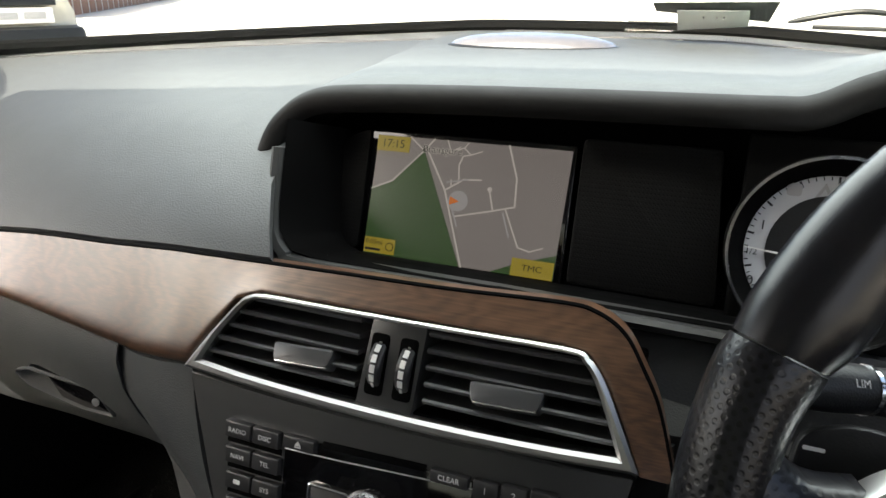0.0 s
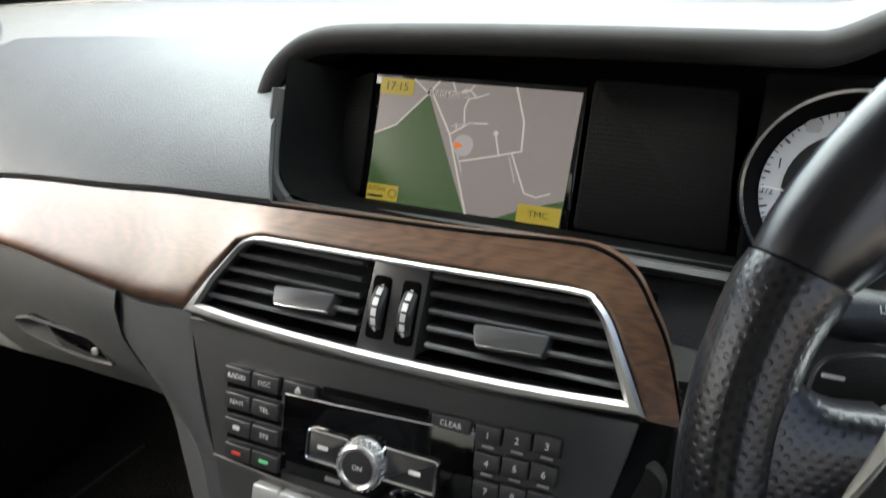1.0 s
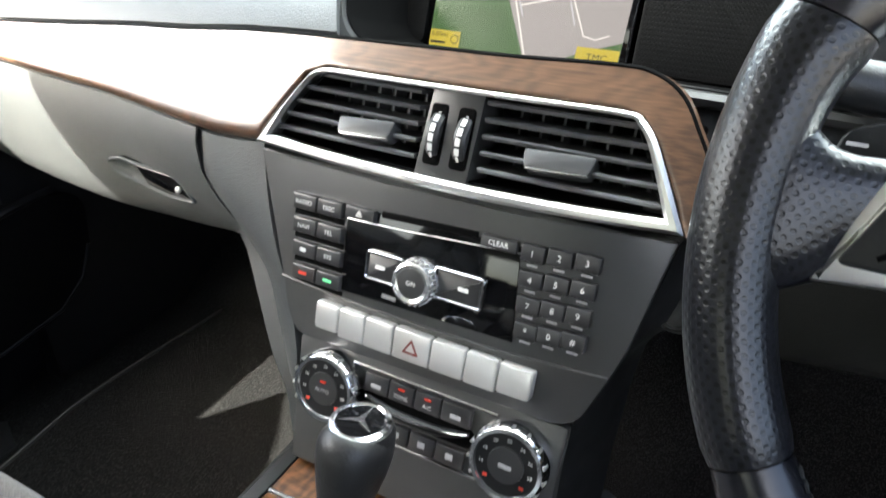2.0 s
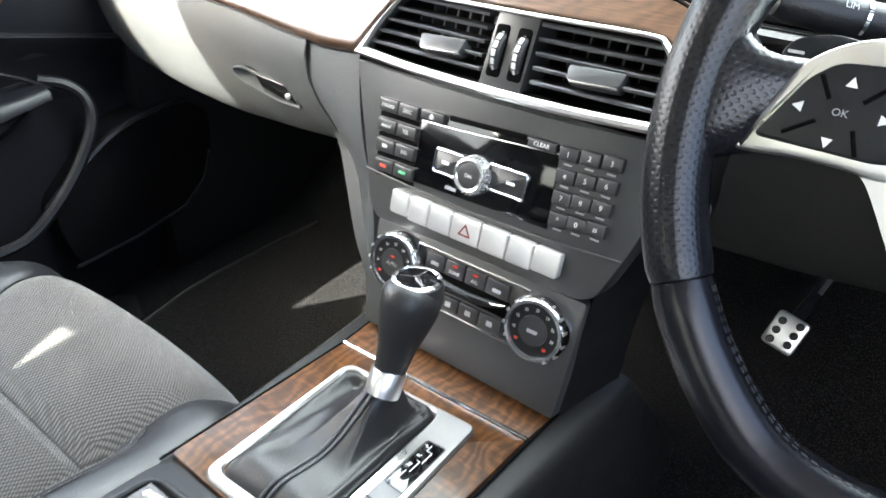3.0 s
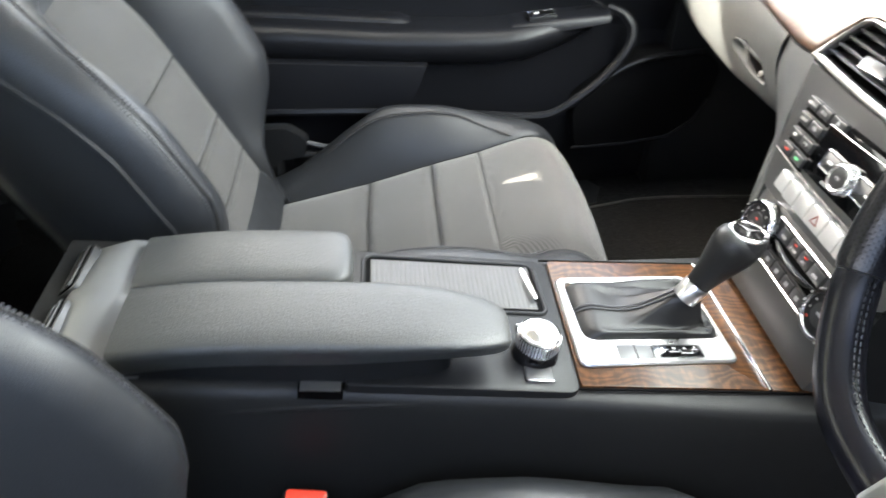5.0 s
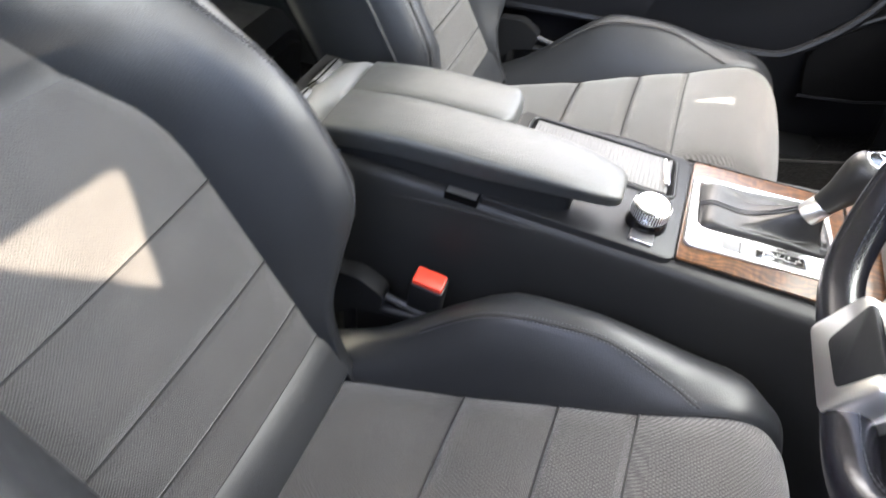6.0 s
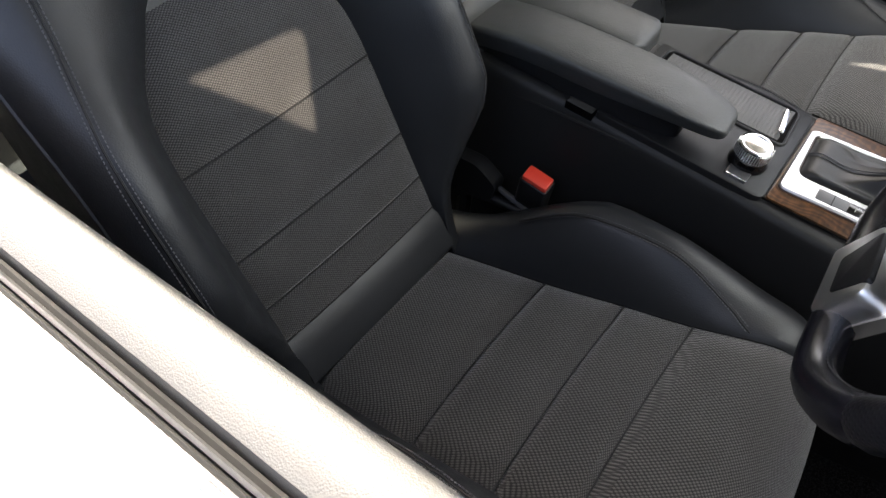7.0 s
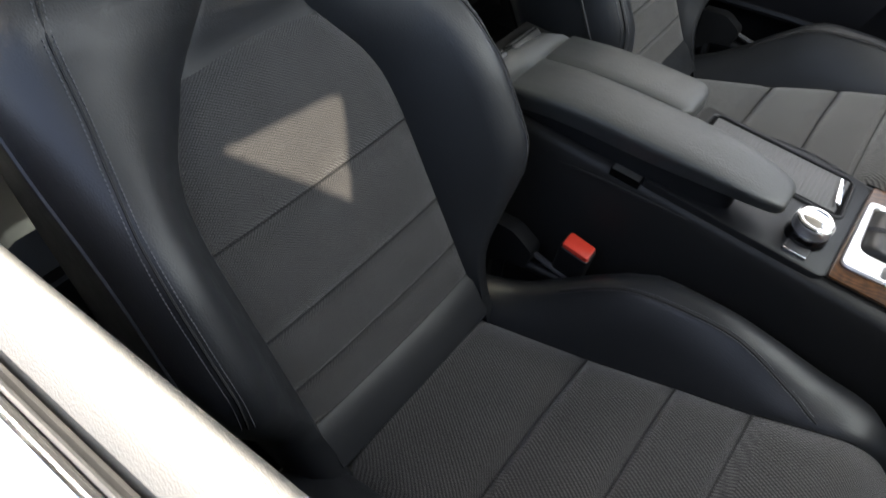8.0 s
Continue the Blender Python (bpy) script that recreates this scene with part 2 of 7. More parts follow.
WOODC = walnut("walnut_console", (0.8, 0.5, 0.8), 0.24, ((0.008, 0.0032, 0.0016), (0.036, 0.0145, 0.005), (0.115, 0.047, 0.015)), 0.13, 0.18, 1.5, 1.3)
THREAD = surface("grey_thread", (0.05, 0.05, 0.056), 0.6)
# Near-black cord laid along seams, in place of the shade in their grooves.
SEAMLINE = surface("seam_shadow_cord", (0.006, 0.006, 0.006), 0.8)
HEAD = surface("grey_headlining", (0.3, 0.3, 0.29), 0.9, grain=0.3, grain_scale=600, pebbled=False)
PAINT = surface("silver_car_paint", (0.62, 0.63, 0.64), 0.35, metal=0.35, var=0.03, coat=0.8)
MESH = perforated("speaker_mesh", (0.0038, 0.0038, 0.004), 0.0018, 0.55, lean=-17, hole=0.25, spec=0.08, punch=0.3)
FRIT = perforated("pale_dotted_strip", (0.07, 0.07, 0.07), 0.0032, 0.6, lean=0, hole=0.45, spec=0.3)
GLASS = pane("window_glass", gloss=0.015)
# For unseen rear windows: the tint is added to hold back light from behind.
TINTED = pane("tinted_glass", (0.42, 0.45, 0.45))
DOMEMETAL = surface("smoked_dome", (0.22, 0.205, 0.2), 0.2, metal=0.7, var=0.08, coat=0.5)
SLAT = surface("grey_roller_slats", (0.05, 0.05, 0.05), 0.5, var=0.08)
FACE = surface("pale_dial_face", (0.40, 0.41, 0.43), 0.45, var=0.04)
DIALFACE = surface("silver_dial_face", (0.15, 0.154, 0.158), 0.4, var=0.04)
RUBBER = surface("rubber_seal", (0.012, 0.012, 0.012), 0.6)
PERF = perforated("perforated_leather", (0.0062, 0.0066, 0.0088), 0.0033, 0.29, depth=0.0004, hole=0.05, spec=0.29, punch=0.25, unrolled=True)


# ---- building blocks ----
def smooth(bm, angle=38):
    bm.normal_update()
    lim = radians(angle)
    for f in bm.faces:
        f.smooth = True
    for e in bm.edges:
        e.smooth = len(e.link_faces) == 2 and e.calc_face_angle(0) < lim


def part(name, bm, material, parent, label="", angle=38):
    """One mesh, built in the place's own coordinates, as a part of a thing or of a part."""
    bmesh.ops.recalc_face_normals(bm, faces=bm.faces)
    smooth(bm, angle)
    me = bpy.data.meshes.new(name)
    bm.to_mesh(me)
    bm.free()
    me.materials.append(material)
    ob = new(name, me)
    if parent:
        ob.parent = parent
        if parent.type == "EMPTY":
            ob.matrix_parent_inverse = Matrix.Translation(-parent.location)
    if label:
        ob["label"] = label
    return ob


def thing(name, at, label, category, group="", kind=""):
    ob = new(name)
    ob.empty_display_size = 0.02
    ob.location = at
    return tagged(ob, label, category, group, kind)


def loft(rings, closed=True, caps=True, bm=None):
    bm = bm or bmesh.new()
    vs = [[bm.verts.new(p) for p in r] for r in rings]
    n = len(vs[0])
    for a, b in zip(vs, vs[1:]):
        for i in range(n if closed else n - 1):
            j = (i + 1) % n
            bm.faces.new((a[i], a[j], b[j], b[i]))
    if caps and closed:
        bm.faces.new(vs[0][::-1])
        bm.faces.new(vs[-1])
    return bm


def bowl(rings):
    """A loft that stays open at its first ring."""
    bm = loft(rings, caps=False)
    bm.verts.ensure_lookup_table()
    bm.faces.new(bm.verts[-len(rings[0]):])
    return bm


def rounded(pts, r, seg=4):
    """A polygon with rounded corners; r: one radius or one for each corner."""
    out, n = [], len(pts)
    rs = r if isinstance(r, (list, tuple)) else [r] * n
    for i in range(n):
        p, a, b = Vector(pts[i]), Vector(pts[i - 1]), Vector(pts[(i + 1) % n])
        da, db = (a - p), (b - p)
        q = min(rs[i], da.length * 0.45, db.length * 0.45)
        if q < 1e-5:
            out.append(p.copy())
            continue
        s, e = p + da.normalized() * q, p + db.normalized() * q
        for k in range(seg + 1):
            t = k / seg
            out.append((1 - t) ** 2 * s + 2 * t * (1 - t) * p + t * t * e)
    return [Vector((o[0], o[1])) for o in out]


def inset(poly, d):
    n, out = len(poly), []
    area = sum(poly[i - 1].x * poly[i].y - poly[i].x * poly[i - 1].y for i in range(n))
    s = 1 if area > 0 else -1
    for i in range(n):
        a, p, b = poly[i - 1], poly[i], poly[(i + 1) % n]
        u, v = (p - a), (b - p)
        if u.length < 1e-7 or v.length < 1e-7:
            out.append(p.copy())
            continue
        n1, n2 = Vector((-u.y, u.x)).normalized(), Vector((-v.y, v.x)).normalized()
        m = n1 + n2
        m = m.normalized() if m.length > 1e-5 else n1
        out.append(p + m * s * d / max(m.dot(n1), 0.45))
    return out


def prism(poly, low, top, frame_m, bevel=0.0015, bm=None, crown=0.0):
    """A polygon raised from low to top in a frame, with a rounded upper edge."""
    poly = [Vector(p) for p in poly]
    rings = [[frame_m @ Vector((p.x, p.y, low)) for p in poly]]
    if bevel:
        for f, h in ((0.0, 1.0), (0.3, 0.3), (1.0, 0.0)):
            q = inset(poly, bevel * f)
            rings.append([frame_m @ Vector((p.x, p.y, top - bevel * h)) for p in q])
    else:
        rings.append([frame_m @ Vector((p.x, p.y, top)) for p in poly])
    return loft(rings, bm=bm)


def block(x0, x1, y0, y1, low, top, frame_m, r=0.003, bevel=0.0015, bm=None, seg=3):
    return prism(rounded([(x0, y0), (x1, y0), (x1, y1), (x0, y1)], r, seg), low, top, frame_m, bevel, bm)


def ring_frame(outer, inner, low, top, frame_m, bevel=0.0015, bm=None):
    """A flat frame between two outlines with the same number of points."""
    bm = bm or bmesh.new()
    rows = []
    for poly, h, d in ((outer, low, 0), (outer, top - bevel, 0), (inset(outer, bevel), top, 0), (inset(inner, -bevel), top, 0),
                       (inner, top - bevel, 0), (inner, low, 0)):
        rows.append([bm.verts.new(frame_m @ Vector((p.x, p.y, h))) for p in poly])
    n = len(rows[0])
    for a, b in zip(rows, rows[1:] + rows[:1]):
        for i in range(n):
            j = (i + 1) % n
            bm.faces.new((a[i], a[j], b[j], b[i]))
    return bm


def lathe(profile, frame_m, seg=32, bm=None, caps=True):
    """A turned body: profile of (radius, height) in the frame."""
    rings = []
    for r, h in profile:
        r = max(r, 1e-4)
        rings.append([frame_m @ Vector((r * math.cos(2 * math.pi * i / seg), r * math.sin(2 * math.pi * i / seg), h)) for i in range(seg)])
    return loft(rings, caps=caps, bm=bm)


def spline(pts, n):
    """n points evenly along a smooth curve through the given ones."""
    pts = [Vector(p) for p in pts]
    ext = [2 * pts[0] - pts[1], *pts, 2 * pts[-1] - pts[-2]]
    out, m = [], len(pts) - 1
    for k in range(n):
        t = k / (n - 1) * m
        i = min(int(t), m - 1)
        f = t - i
        a, b, c, d = ext[i:i + 4]
        out.append(0.5 * (2 * b + (c - a) * f + (2 * a - 5 * b + 4 * c - d) * f * f + (3 * b - a - 3 * c + d) * f ** 3))
    return out


def tube(path, r, seg=8, bm=None, flat=1.0):
    """A round rod along a path; r: one radius or one for each point."""
    path = [Vector(p) for p in path]
    rings, side = [], None
    for i, p in enumerate(path):
        d = (path[min(i + 1, len(path) - 1)] - path[max(i - 1, 0)]).normalized()
        if side is None:
            side = d.orthogonal().normalized()
        side = (side - d * side.dot(d)).normalized()
        up = d.cross(side)
        q = r[i] if isinstance(r, (list, tuple)) else r
        rings.append([p + q * (math.cos(2 * math.pi * k / seg) * side + flat * math.sin(2 * math.pi * k / seg) * up) for k in range(seg)])
    return loft(rings, bm=bm)


def stitches(path, pitch=0.0032, r=0.0006, bm=None):
    """A row of single stitches along a path of points."""
    bm = bm or bmesh.new()
    path = [Vector(p) for p in path]
    run = [0.0]
    for a, b in zip(path, path[1:]):
        run.append(run[-1] + (b - a).length)

    def at(d):
        k = max(0, min(len(run) - 2, next((i for i in range(len(run) - 1) if run[i + 1] >= d), len(run) - 2)))
        return path[k].lerp(path[k + 1], (d - run[k]) / max(run[k + 1] - run[k], 1e-6))

    for i in range(int(run[-1] / pitch)):
        a, b = at(i * pitch), at(i * pitch + pitch * 0.68)
        tube([a, a.lerp(b, 0.2), a.lerp(b, 0.8), b], [r * 0.4, r, r, r * 0.4], 4, bm)
    return bm


def lerp(table, x):
    """A value from a table of (x, value), on a smooth curve that never overshoots."""
    if x <= table[0][0]:
        return table[0][1]
    if x >= table[-1][0]:
        return table[-1][1]
    k = next(i for i in range(len(table) - 1) if x <= table[i + 1][0])

    def grade(i):
        return (table[i + 1][1] - table[i][1]) / (table[i + 1][0] - table[i][0])

    def tangent(i):
        if i == 0:
            return grade(0)
        if i == len(table) - 1:
            return grade(i - 1)
        a, b = grade(i - 1), grade(i)
        return 0.0 if a * b <= 0 else 2 * a * b / (a + b)

    (x0, v0), (x1, v1) = table[k], table[k + 1]
    h = x1 - x0
    f = (x - x0) / h
    return (v0 * (1 + 2 * f) * (1 - f) ** 2 + tangent(k) * h * f * (1 - f) ** 2 + v1 * f * f * (3 - 2 * f) + tangent(k + 1) * h * f * f * (f - 1))


def sheet(grid, back, bm=None):
    """A skin over a grid of points, with a second skin set off by the vector back, closed along the edge."""
    bm = bm or bmesh.new()
    back = Vector(back)
    a = [[bm.verts.new(p) for p in row] for row in grid]
    b = [[bm.verts.new(Vector(p) + back) for p in row] for row in grid]
    nr, nc = len(a), len(a[0])
    for g, flip in ((a, False), (b, True)):
        for i in range(nr - 1):
            for j in range(nc - 1):
                q = (g[i][j], g[i][j + 1], g[i + 1][j + 1], g[i + 1][j])
                bm.faces.new(q[::-1] if flip else q)
    edge = [(0, j) for j in range(nc)] + [(i, nc - 1) for i in range(1, nr)] + [(nr - 1, j) for j in range(nc - 2, -1, -1)] + [(i, 0) for i in range(nr - 2, 0, -1)]
    for (i, j), (k, m) in zip(edge, edge[1:] + edge[:1]):
        bm.faces.new((a[i][j], b[i][j], b[k][m], a[k][m]))
    return bm


def carve(ob, cutter):
    """Cut a shape out of a part for good."""
    me = bpy.data.meshes.new("cutter")
    bmesh.ops.recalc_face_normals(cutter, faces=cutter.faces)
    cutter.to_mesh(me)
    cutter.free()
    tool = new("cutter", me)
    mod = ob.modifiers.new("carve", "BOOLEAN")
    mod.operation, mod.object, mod.solver = "DIFFERENCE", tool, "EXACT"
    bpy.context.view_layer.update()
    done = bpy.data.meshes.new_from_object(ob.evaluated_get(bpy.context.evaluated_depsgraph_get()))
    ob.modifiers.remove(mod)
    done.name = ob.data.name
    ob.data = done
    bpy.data.objects.remove(tool)
    bpy.data.meshes.remove(me)


def unroll(bm, n, closed=True):
    """Give a lofted skin of rings with n points each its own flat coordinates, in metres along and across."""
    uv = bm.loops.layers.uv.new("unrolled")
    bm.verts.ensure_lookup_table()
    bm.verts.index_update()
    rows = len(bm.verts) // n
    mid = rows // 2 * n
    across = [0.0]
    for j in range(n):
        across.append(across[-1] + (bm.verts[mid + (j + 1) % n].co - bm.verts[mid + j].co).length)
    run = [0.0]
    for i in range(rows - 1):
        run.append(run[-1] + (bm.verts[(i + 1) * n + n // 4].co - bm.verts[i * n + n // 4].co).length)
    for f in bm.faces:
        js = [l.vert.index % n for l in f.loops]
        wrap = closed and len(js) == 4 and max(js) - min(js) > 1
        for l, j in zip(f.loops, js):
            l[uv].uv = (run[l.vert.index // n], across[j + n] if wrap and j == 0 and j + n < len(across) else across[j])
    return bm


def writing(text, size, m, material, parent, name="lettering", squeeze=1.0, halo=0.0):
    """Raised print in the built-in font, centred on the frame m."""
    c = bpy.data.curves.new(name, "FONT")
    c.body, c.size, c.align_x, c.align_y, c.extrude, c.resolution_u = text, size, "CENTER", "CENTER", 0.00008, 3
    c.offset = halo
    tmp = new("tmp", c)
    me = bpy.data.meshes.new_from_object(tmp)
    bpy.data.objects.remove(tmp)
    bpy.data.curves.remove(c)
    me.transform(m @ Matrix.Diagonal((squeeze, 1, 1, 1)))
    me.name = name
    me.materials.clear()
    me.materials.append(material)
    ob = new(name, me)
    ob.parent = parent
    if parent.type == "EMPTY":
        ob.matrix_parent_inverse = Matrix.Translation(-parent.location)
    return ob


def axes(o, x, y, z):
    return Matrix.Translation(o) @ Matrix((x, y, z)).transposed().to_4x4()


# frames of the main faces: the centre stack, the console's top, the steering wheel
SM = axes((0, 0.314, 0.869), (1, 0, 0), (0, 0.2921, 0.9564), (0, -0.9564, 0.2921))
KM = axes((0, 0, 0.679), (1, 0, 0), (0, 0.9972, -0.0748), (0, 0.0748, 0.9972))
WHEEL_AT, WT = Vector((0.357, 0.20, 0.981)), 0.408
WM = axes(WHEEL_AT, (1, 0, 0), (0, math.sin(WT), math.cos(WT)), (0, -math.cos(WT), math.sin(WT)))
DM = axes((0, 0.437, 0.952), (1, 0, 0), (0, 0.2921, 0.9564), (0, -0.9564, 0.2921))

# ---- outside: ground, boundary, parked car ----
CONCRETE = surface("pale_concrete", (0.5, 0.48, 0.44), 0.85, var=0.12, var_scale=1.5, grain=0.4, grain_scale=60, pebbled=False)
FENCE = surface("brown_fence_board", (0.22, 0.1, 0.06), 0.8, var=0.3, var_scale=3)
BEIGE = surface("beige_car_paint", (0.42, 0.39, 0.31), 0.3, coat=0.6, var=0.03)


def plain_box(c, s, bm=None, bevel=0.0):
    m = Matrix.Translation(c)
    return block(-s[0] / 2, s[0] / 2, -s[1] / 2, s[1] / 2, -s[2] / 2, s[2] / 2, m, r=max(bevel, 1e-4), bevel=bevel, bm=bm)


def ground():
    bm = bmesh.new()
    bm.faces.new([bm.verts.new((x, y, 0)) for x, y in ((-900, -900), (900, -900), (900, 900), (-900, 900))])
    tagged(part("ground", bm, CONCRETE, None), "pale sunlit concrete yard around the car", "ground", kind="structure")


def boundary_fence():
    t = thing("boundary_fence", (-30, 29, 0), "brown timber boarded fence at the yard's far edge", "fence")
    a, b = Vector((-23.0, 19.2, 0)), Vector((-47.0, 51.0, 0))
    d = (b - a).normalized()
    m = axes(a, d, (0, 0, 1), d.cross(Vector((0, 0, 1))))
    for i in range(26):
        part("board", block(i * 1.53, i * 1.53 + 1.42, 0.0, 2.1, -0.03, 0.03, m, r=0.02, bevel=0.01), FENCE, t)
        part("post", block(i * 1.53 - 0.1, i * 1.53 - 0.01, 0.0, 2.2, -0.05, 0.05, m, r=0.01, bevel=0.005), CONCRETE, t)


def parked_car():
    """A beige car with a black bumper, seen through the windscreen."""
    a = radians(76)
    m = Matrix.Translation((-4.80, 3.56, 0)) @ Matrix.Rotation(a, 4, "Z")
    t = thing("parked_car", m.translation, "beige parked car with black rear bumper on the yard", "car")
    prof = [(0, .35), (0, .75), (0.05, 1.0), (0.35, 1.55), (2.2, 1.6), (3.0, 1.1), (4.1, 0.95), (4.2, 0.4)]
    rings = []
    for x in (-0.88, -0.8, 0.56, 0.62, 0.66):
        k = {-0.88: 0.97, 0.62: 0.985, 0.66: 0.93}.get(x, 1.0)
        rings.append([m @ Vector((x * (0.86 if z > 1.2 else 1), y, 0.35 + (z - 0.35) * k)) for y, z in prof])
    part("body", loft(rings), BEIGE, t)
    part("bumper", block(-0.9, 0.68, -0.10, 0.1, 0.66, 0.85, m, r=0.09, bevel=0.05), PLASTIC, t, "black plastic bumper")
    part("bumper_skirt", block(-0.88, 0.66, -0.07, 0.1, 0.34, 0.68, m, r=0.08, bevel=0.03), PLASTIC, t)
    part("boot_trim", block(-0.6, 0.5, -0.03, 0.05, 1.0, 1.05, m, r=0.02, bevel=0.01), PLASTIC, t)
    pl = part("number_plate", block(-0.05, 0.46, -0.04, 0.02, 0.875, 0.985, m, r=0.01, bevel=0.004), WHITE, t, "white number plate")
    for i in range(2):
        part("plate_bar", block(0.0 + i * 0.24, 0.2 + i * 0.2, -0.044, -0.03, 0.905, 0.955, m, r=0.003, bevel=0.001), GREYPRINT, pl)
    for x in (-0.8, 0.55):
        for y in (0.75, 3.4):
            w = part("wheel", lathe([(0.02, -0.1), (0.3, -0.1), (0.32, -0.05), (0.32, 0.05), (0.3, 0.1), (0.02, 0.1)],
                                    m @ Matrix.Translation((x, y, 0.32)) @ Matrix.Rotation(radians(90), 4, "Y"), 24), RUBBER, t)


ground()
boundary_fence()
parked_car()


# ---- car shell ----
def roof_z(x, y):
    # The passenger's edge is lifted, out of view, to let sun onto the glovebox.
    lift = 0.085 * min(1.0, max(0.0, (y + 0.42) / 0.12)) * min(1.0, max(0.0, (0.04 - y) / 0.1)) * min(1.0, max(0.0, (-x - 0.25) / 0.35))
    return 1.325 + 0.05 * (1 - (x / 0.60) ** 2) - 0.05 * ((y + 0.45) / 0.7) ** 2 + lift


def base_y(x):
    return 0.97 - 0.9 * x * x


# Front edge of the unseen roof, set to place the sun line on the dash.
HEADER = 0.28


def MATX(y):
    return -0.627 + 0.07 * (y - 0.3)


def shell():
    # floor, rising to the bulkhead
    fl = [(-1.6, .33), (-0.2, .31), (0.2, .345), (0.3, .372), (0.36, .386), (0.42, .393), (0.64, .396), (0.78, .47), (0.95, .80)]
    grid = [[Vector((x, y, z)) for x in (-0.8, -0.4, 0, 0.4, 0.8)] for y, z in fl]
    tagged(part("floor", sheet(grid, (0, 0, -0.03)), CARPET, None), "black carpeted car floor rising to the bulkhead", "floor", kind="structure")
    # edge of the carpet along the passenger's sill
    mat = thing("floor_mat", (-0.4, 0.3, 0.385), "black carpet floor mat with a bound edge", "floor mat")
    rows = [[Vector((x, y, z + 0.0045)) for x in (MATX(y), -0.5, -0.4, -0.2, -0.1)] for y, z in ((0.12, .345), (0.2, .352), (0.3, .374), (0.36, .388), (0.42, .394), (0.52, .396), (0.64, .397))]
    part("mat", sheet(rows, (0, 0, -0.006)), CARPET, mat)
    part("edge_binding", tube([row[0] + Vector((0, 0, 0.001)) for row in rows], 0.0032, 6), RUBBER, mat)
    # The driver's edge stops short so that sun reaches the door ledge.
    grid = [[Vector((x, y, roof_z(x, y))) for x in np.linspace(-0.64, 0.52, 13)] for y in np.linspace(HEADER, -1.3, 41)]
    tagged(part("ceiling", sheet(grid, (0, 0, 0.025)), HEAD, None), "grey cloth headlining under the car roof", "roof", kind="structure")
    # windscreen
    grid = []
    for k in range(5):
        f = k / 4
        grid.append([Vector((x * (0.60 + 0.1 * f) / 0.6, HEADER * (1 - f) + base_y(x * 1.15) * f, roof_z(x, HEADER) * (1 - f) + 1.055 * f)) for x in np.linspace(-0.60, 0.60, 9)])
    ws = tagged(part("window_windscreen", sheet(grid, (0, 0.003, 0.004)), GLASS, None), "clear curved windscreen above the dashboard", "window", kind="structure")
    ws.visible_shadow = False
    for s, side, rx, rr in ((-1, "passenger", 0.665, 0.026), (1, "driver", 0.524, 0.018)):
        px = s
        pil = thing("pillar_front_" + side, (px * 0.66, 0.4, 1.1), "dark trimmed front windscreen pillar", "pillar", kind="structure")
        path = spline([(px * rx, 0.17, 1.285), (px * (rx * 0.5 + 0.34), 0.36, 1.19), (px * 0.755, 0.58, 1.06), (px * 0.79, 0.7, 0.95)], 9)
        part("pillar_trim", tube(path, [0.032, .034, .036, .038, .04, .042, .045, .05, .05], 10), DASH, pil)
        # The passenger's rail is humped, out of view, to shape the sun patches.
        rail = thing("roof_rail_" + side, (px * 0.6, -0.4, 1.29), "grey roof side rail above the door window, placed to shape the sunlight", "roof rail", kind="structure")
        part("rail_trim", tube(spline([(px * rx, 0.19, 1.285), (px * rx, 0.05, 1.31 if s < 0 else 1.29), (px * rx, -0.06, 1.388 if s < 0 else 1.295), (px * rx, -0.25, 1.398 if s < 0 else 1.297), (px * rx, -0.36, 1.385 if s < 0 else 1.3), (px * rx, -0.44, 1.325 if s < 0 else 1.3), (px * rx, -0.5, 1.322 if s < 0 else 1.3), (px * rx, -0.56, 1.326 if s < 0 else 1.3), (px * rx, -0.60, 1.40 if s < 0 else 1.3), (px * rx, -0.65, 1.43 if s < 0 else 1.3), (px * rx, -0.695, 1.39 if s < 0 else 1.3), (px * rx, -0.74, 1.33 if s < 0 else 1.3), (px * (rx - 0.01), -1.0, 1.28), (px * (rx - 0.02), -1.35, 1.2)], 50), rr, 10), HEAD, rail)
        # Passenger's side: a thin made-up panel, cut to block sun round the patches.
        mid = thing("pillar_or_sun_panel_" + side, (px * 0.65, -0.75, 1.1), "grey cloth centre pillar, on the passenger's side a thin unseen panel that blocks sun", "pillar", kind="structure")
        part("pillar_trim", loft([[Vector((px * x0, y, z)) for x0, y in ((xi, yf), (xi + (0.006 if s < 0 else 0.06), yf), (xi + (0.006 if s < 0 else 0.06), yb), (xi, yb))] for xi, z, yf, yb in (((0.70, 0.948, -0.138, -0.85), (0.68, 1.12, -0.169, -0.85), (0.67, 1.2, -0.32, -0.85), (0.66, 1.29, -0.51, -0.85)) if s < 0 else ((0.69, 0.30, -0.70, -0.9), (0.69, 0.96, -0.70, -0.9), (rx - 0.02, 1.31, -0.70, -0.9)))]), HEAD, mid)
        # rear side panel
        grid = [[Vector((px * x, y, z)) for y in (-0.70, -1.2, -1.7, -2.0)] for x, z in ((0.74, 0.30), (0.72, 0.7), (0.70, 0.98))]
        tagged(part("wall_rear_side_" + side, sheet(grid, (px * 0.1, 0, 0)), DASH, None), "dark trim panel beside the rear seat", "wall", kind="structure")
        qg = [[Vector((px * 0.70, y, 0.975)) for y in (-0.88, -1.26)], [Vector((px * (rx - 0.01), y, 1.285)) for y in (-0.82, -1.28)]]
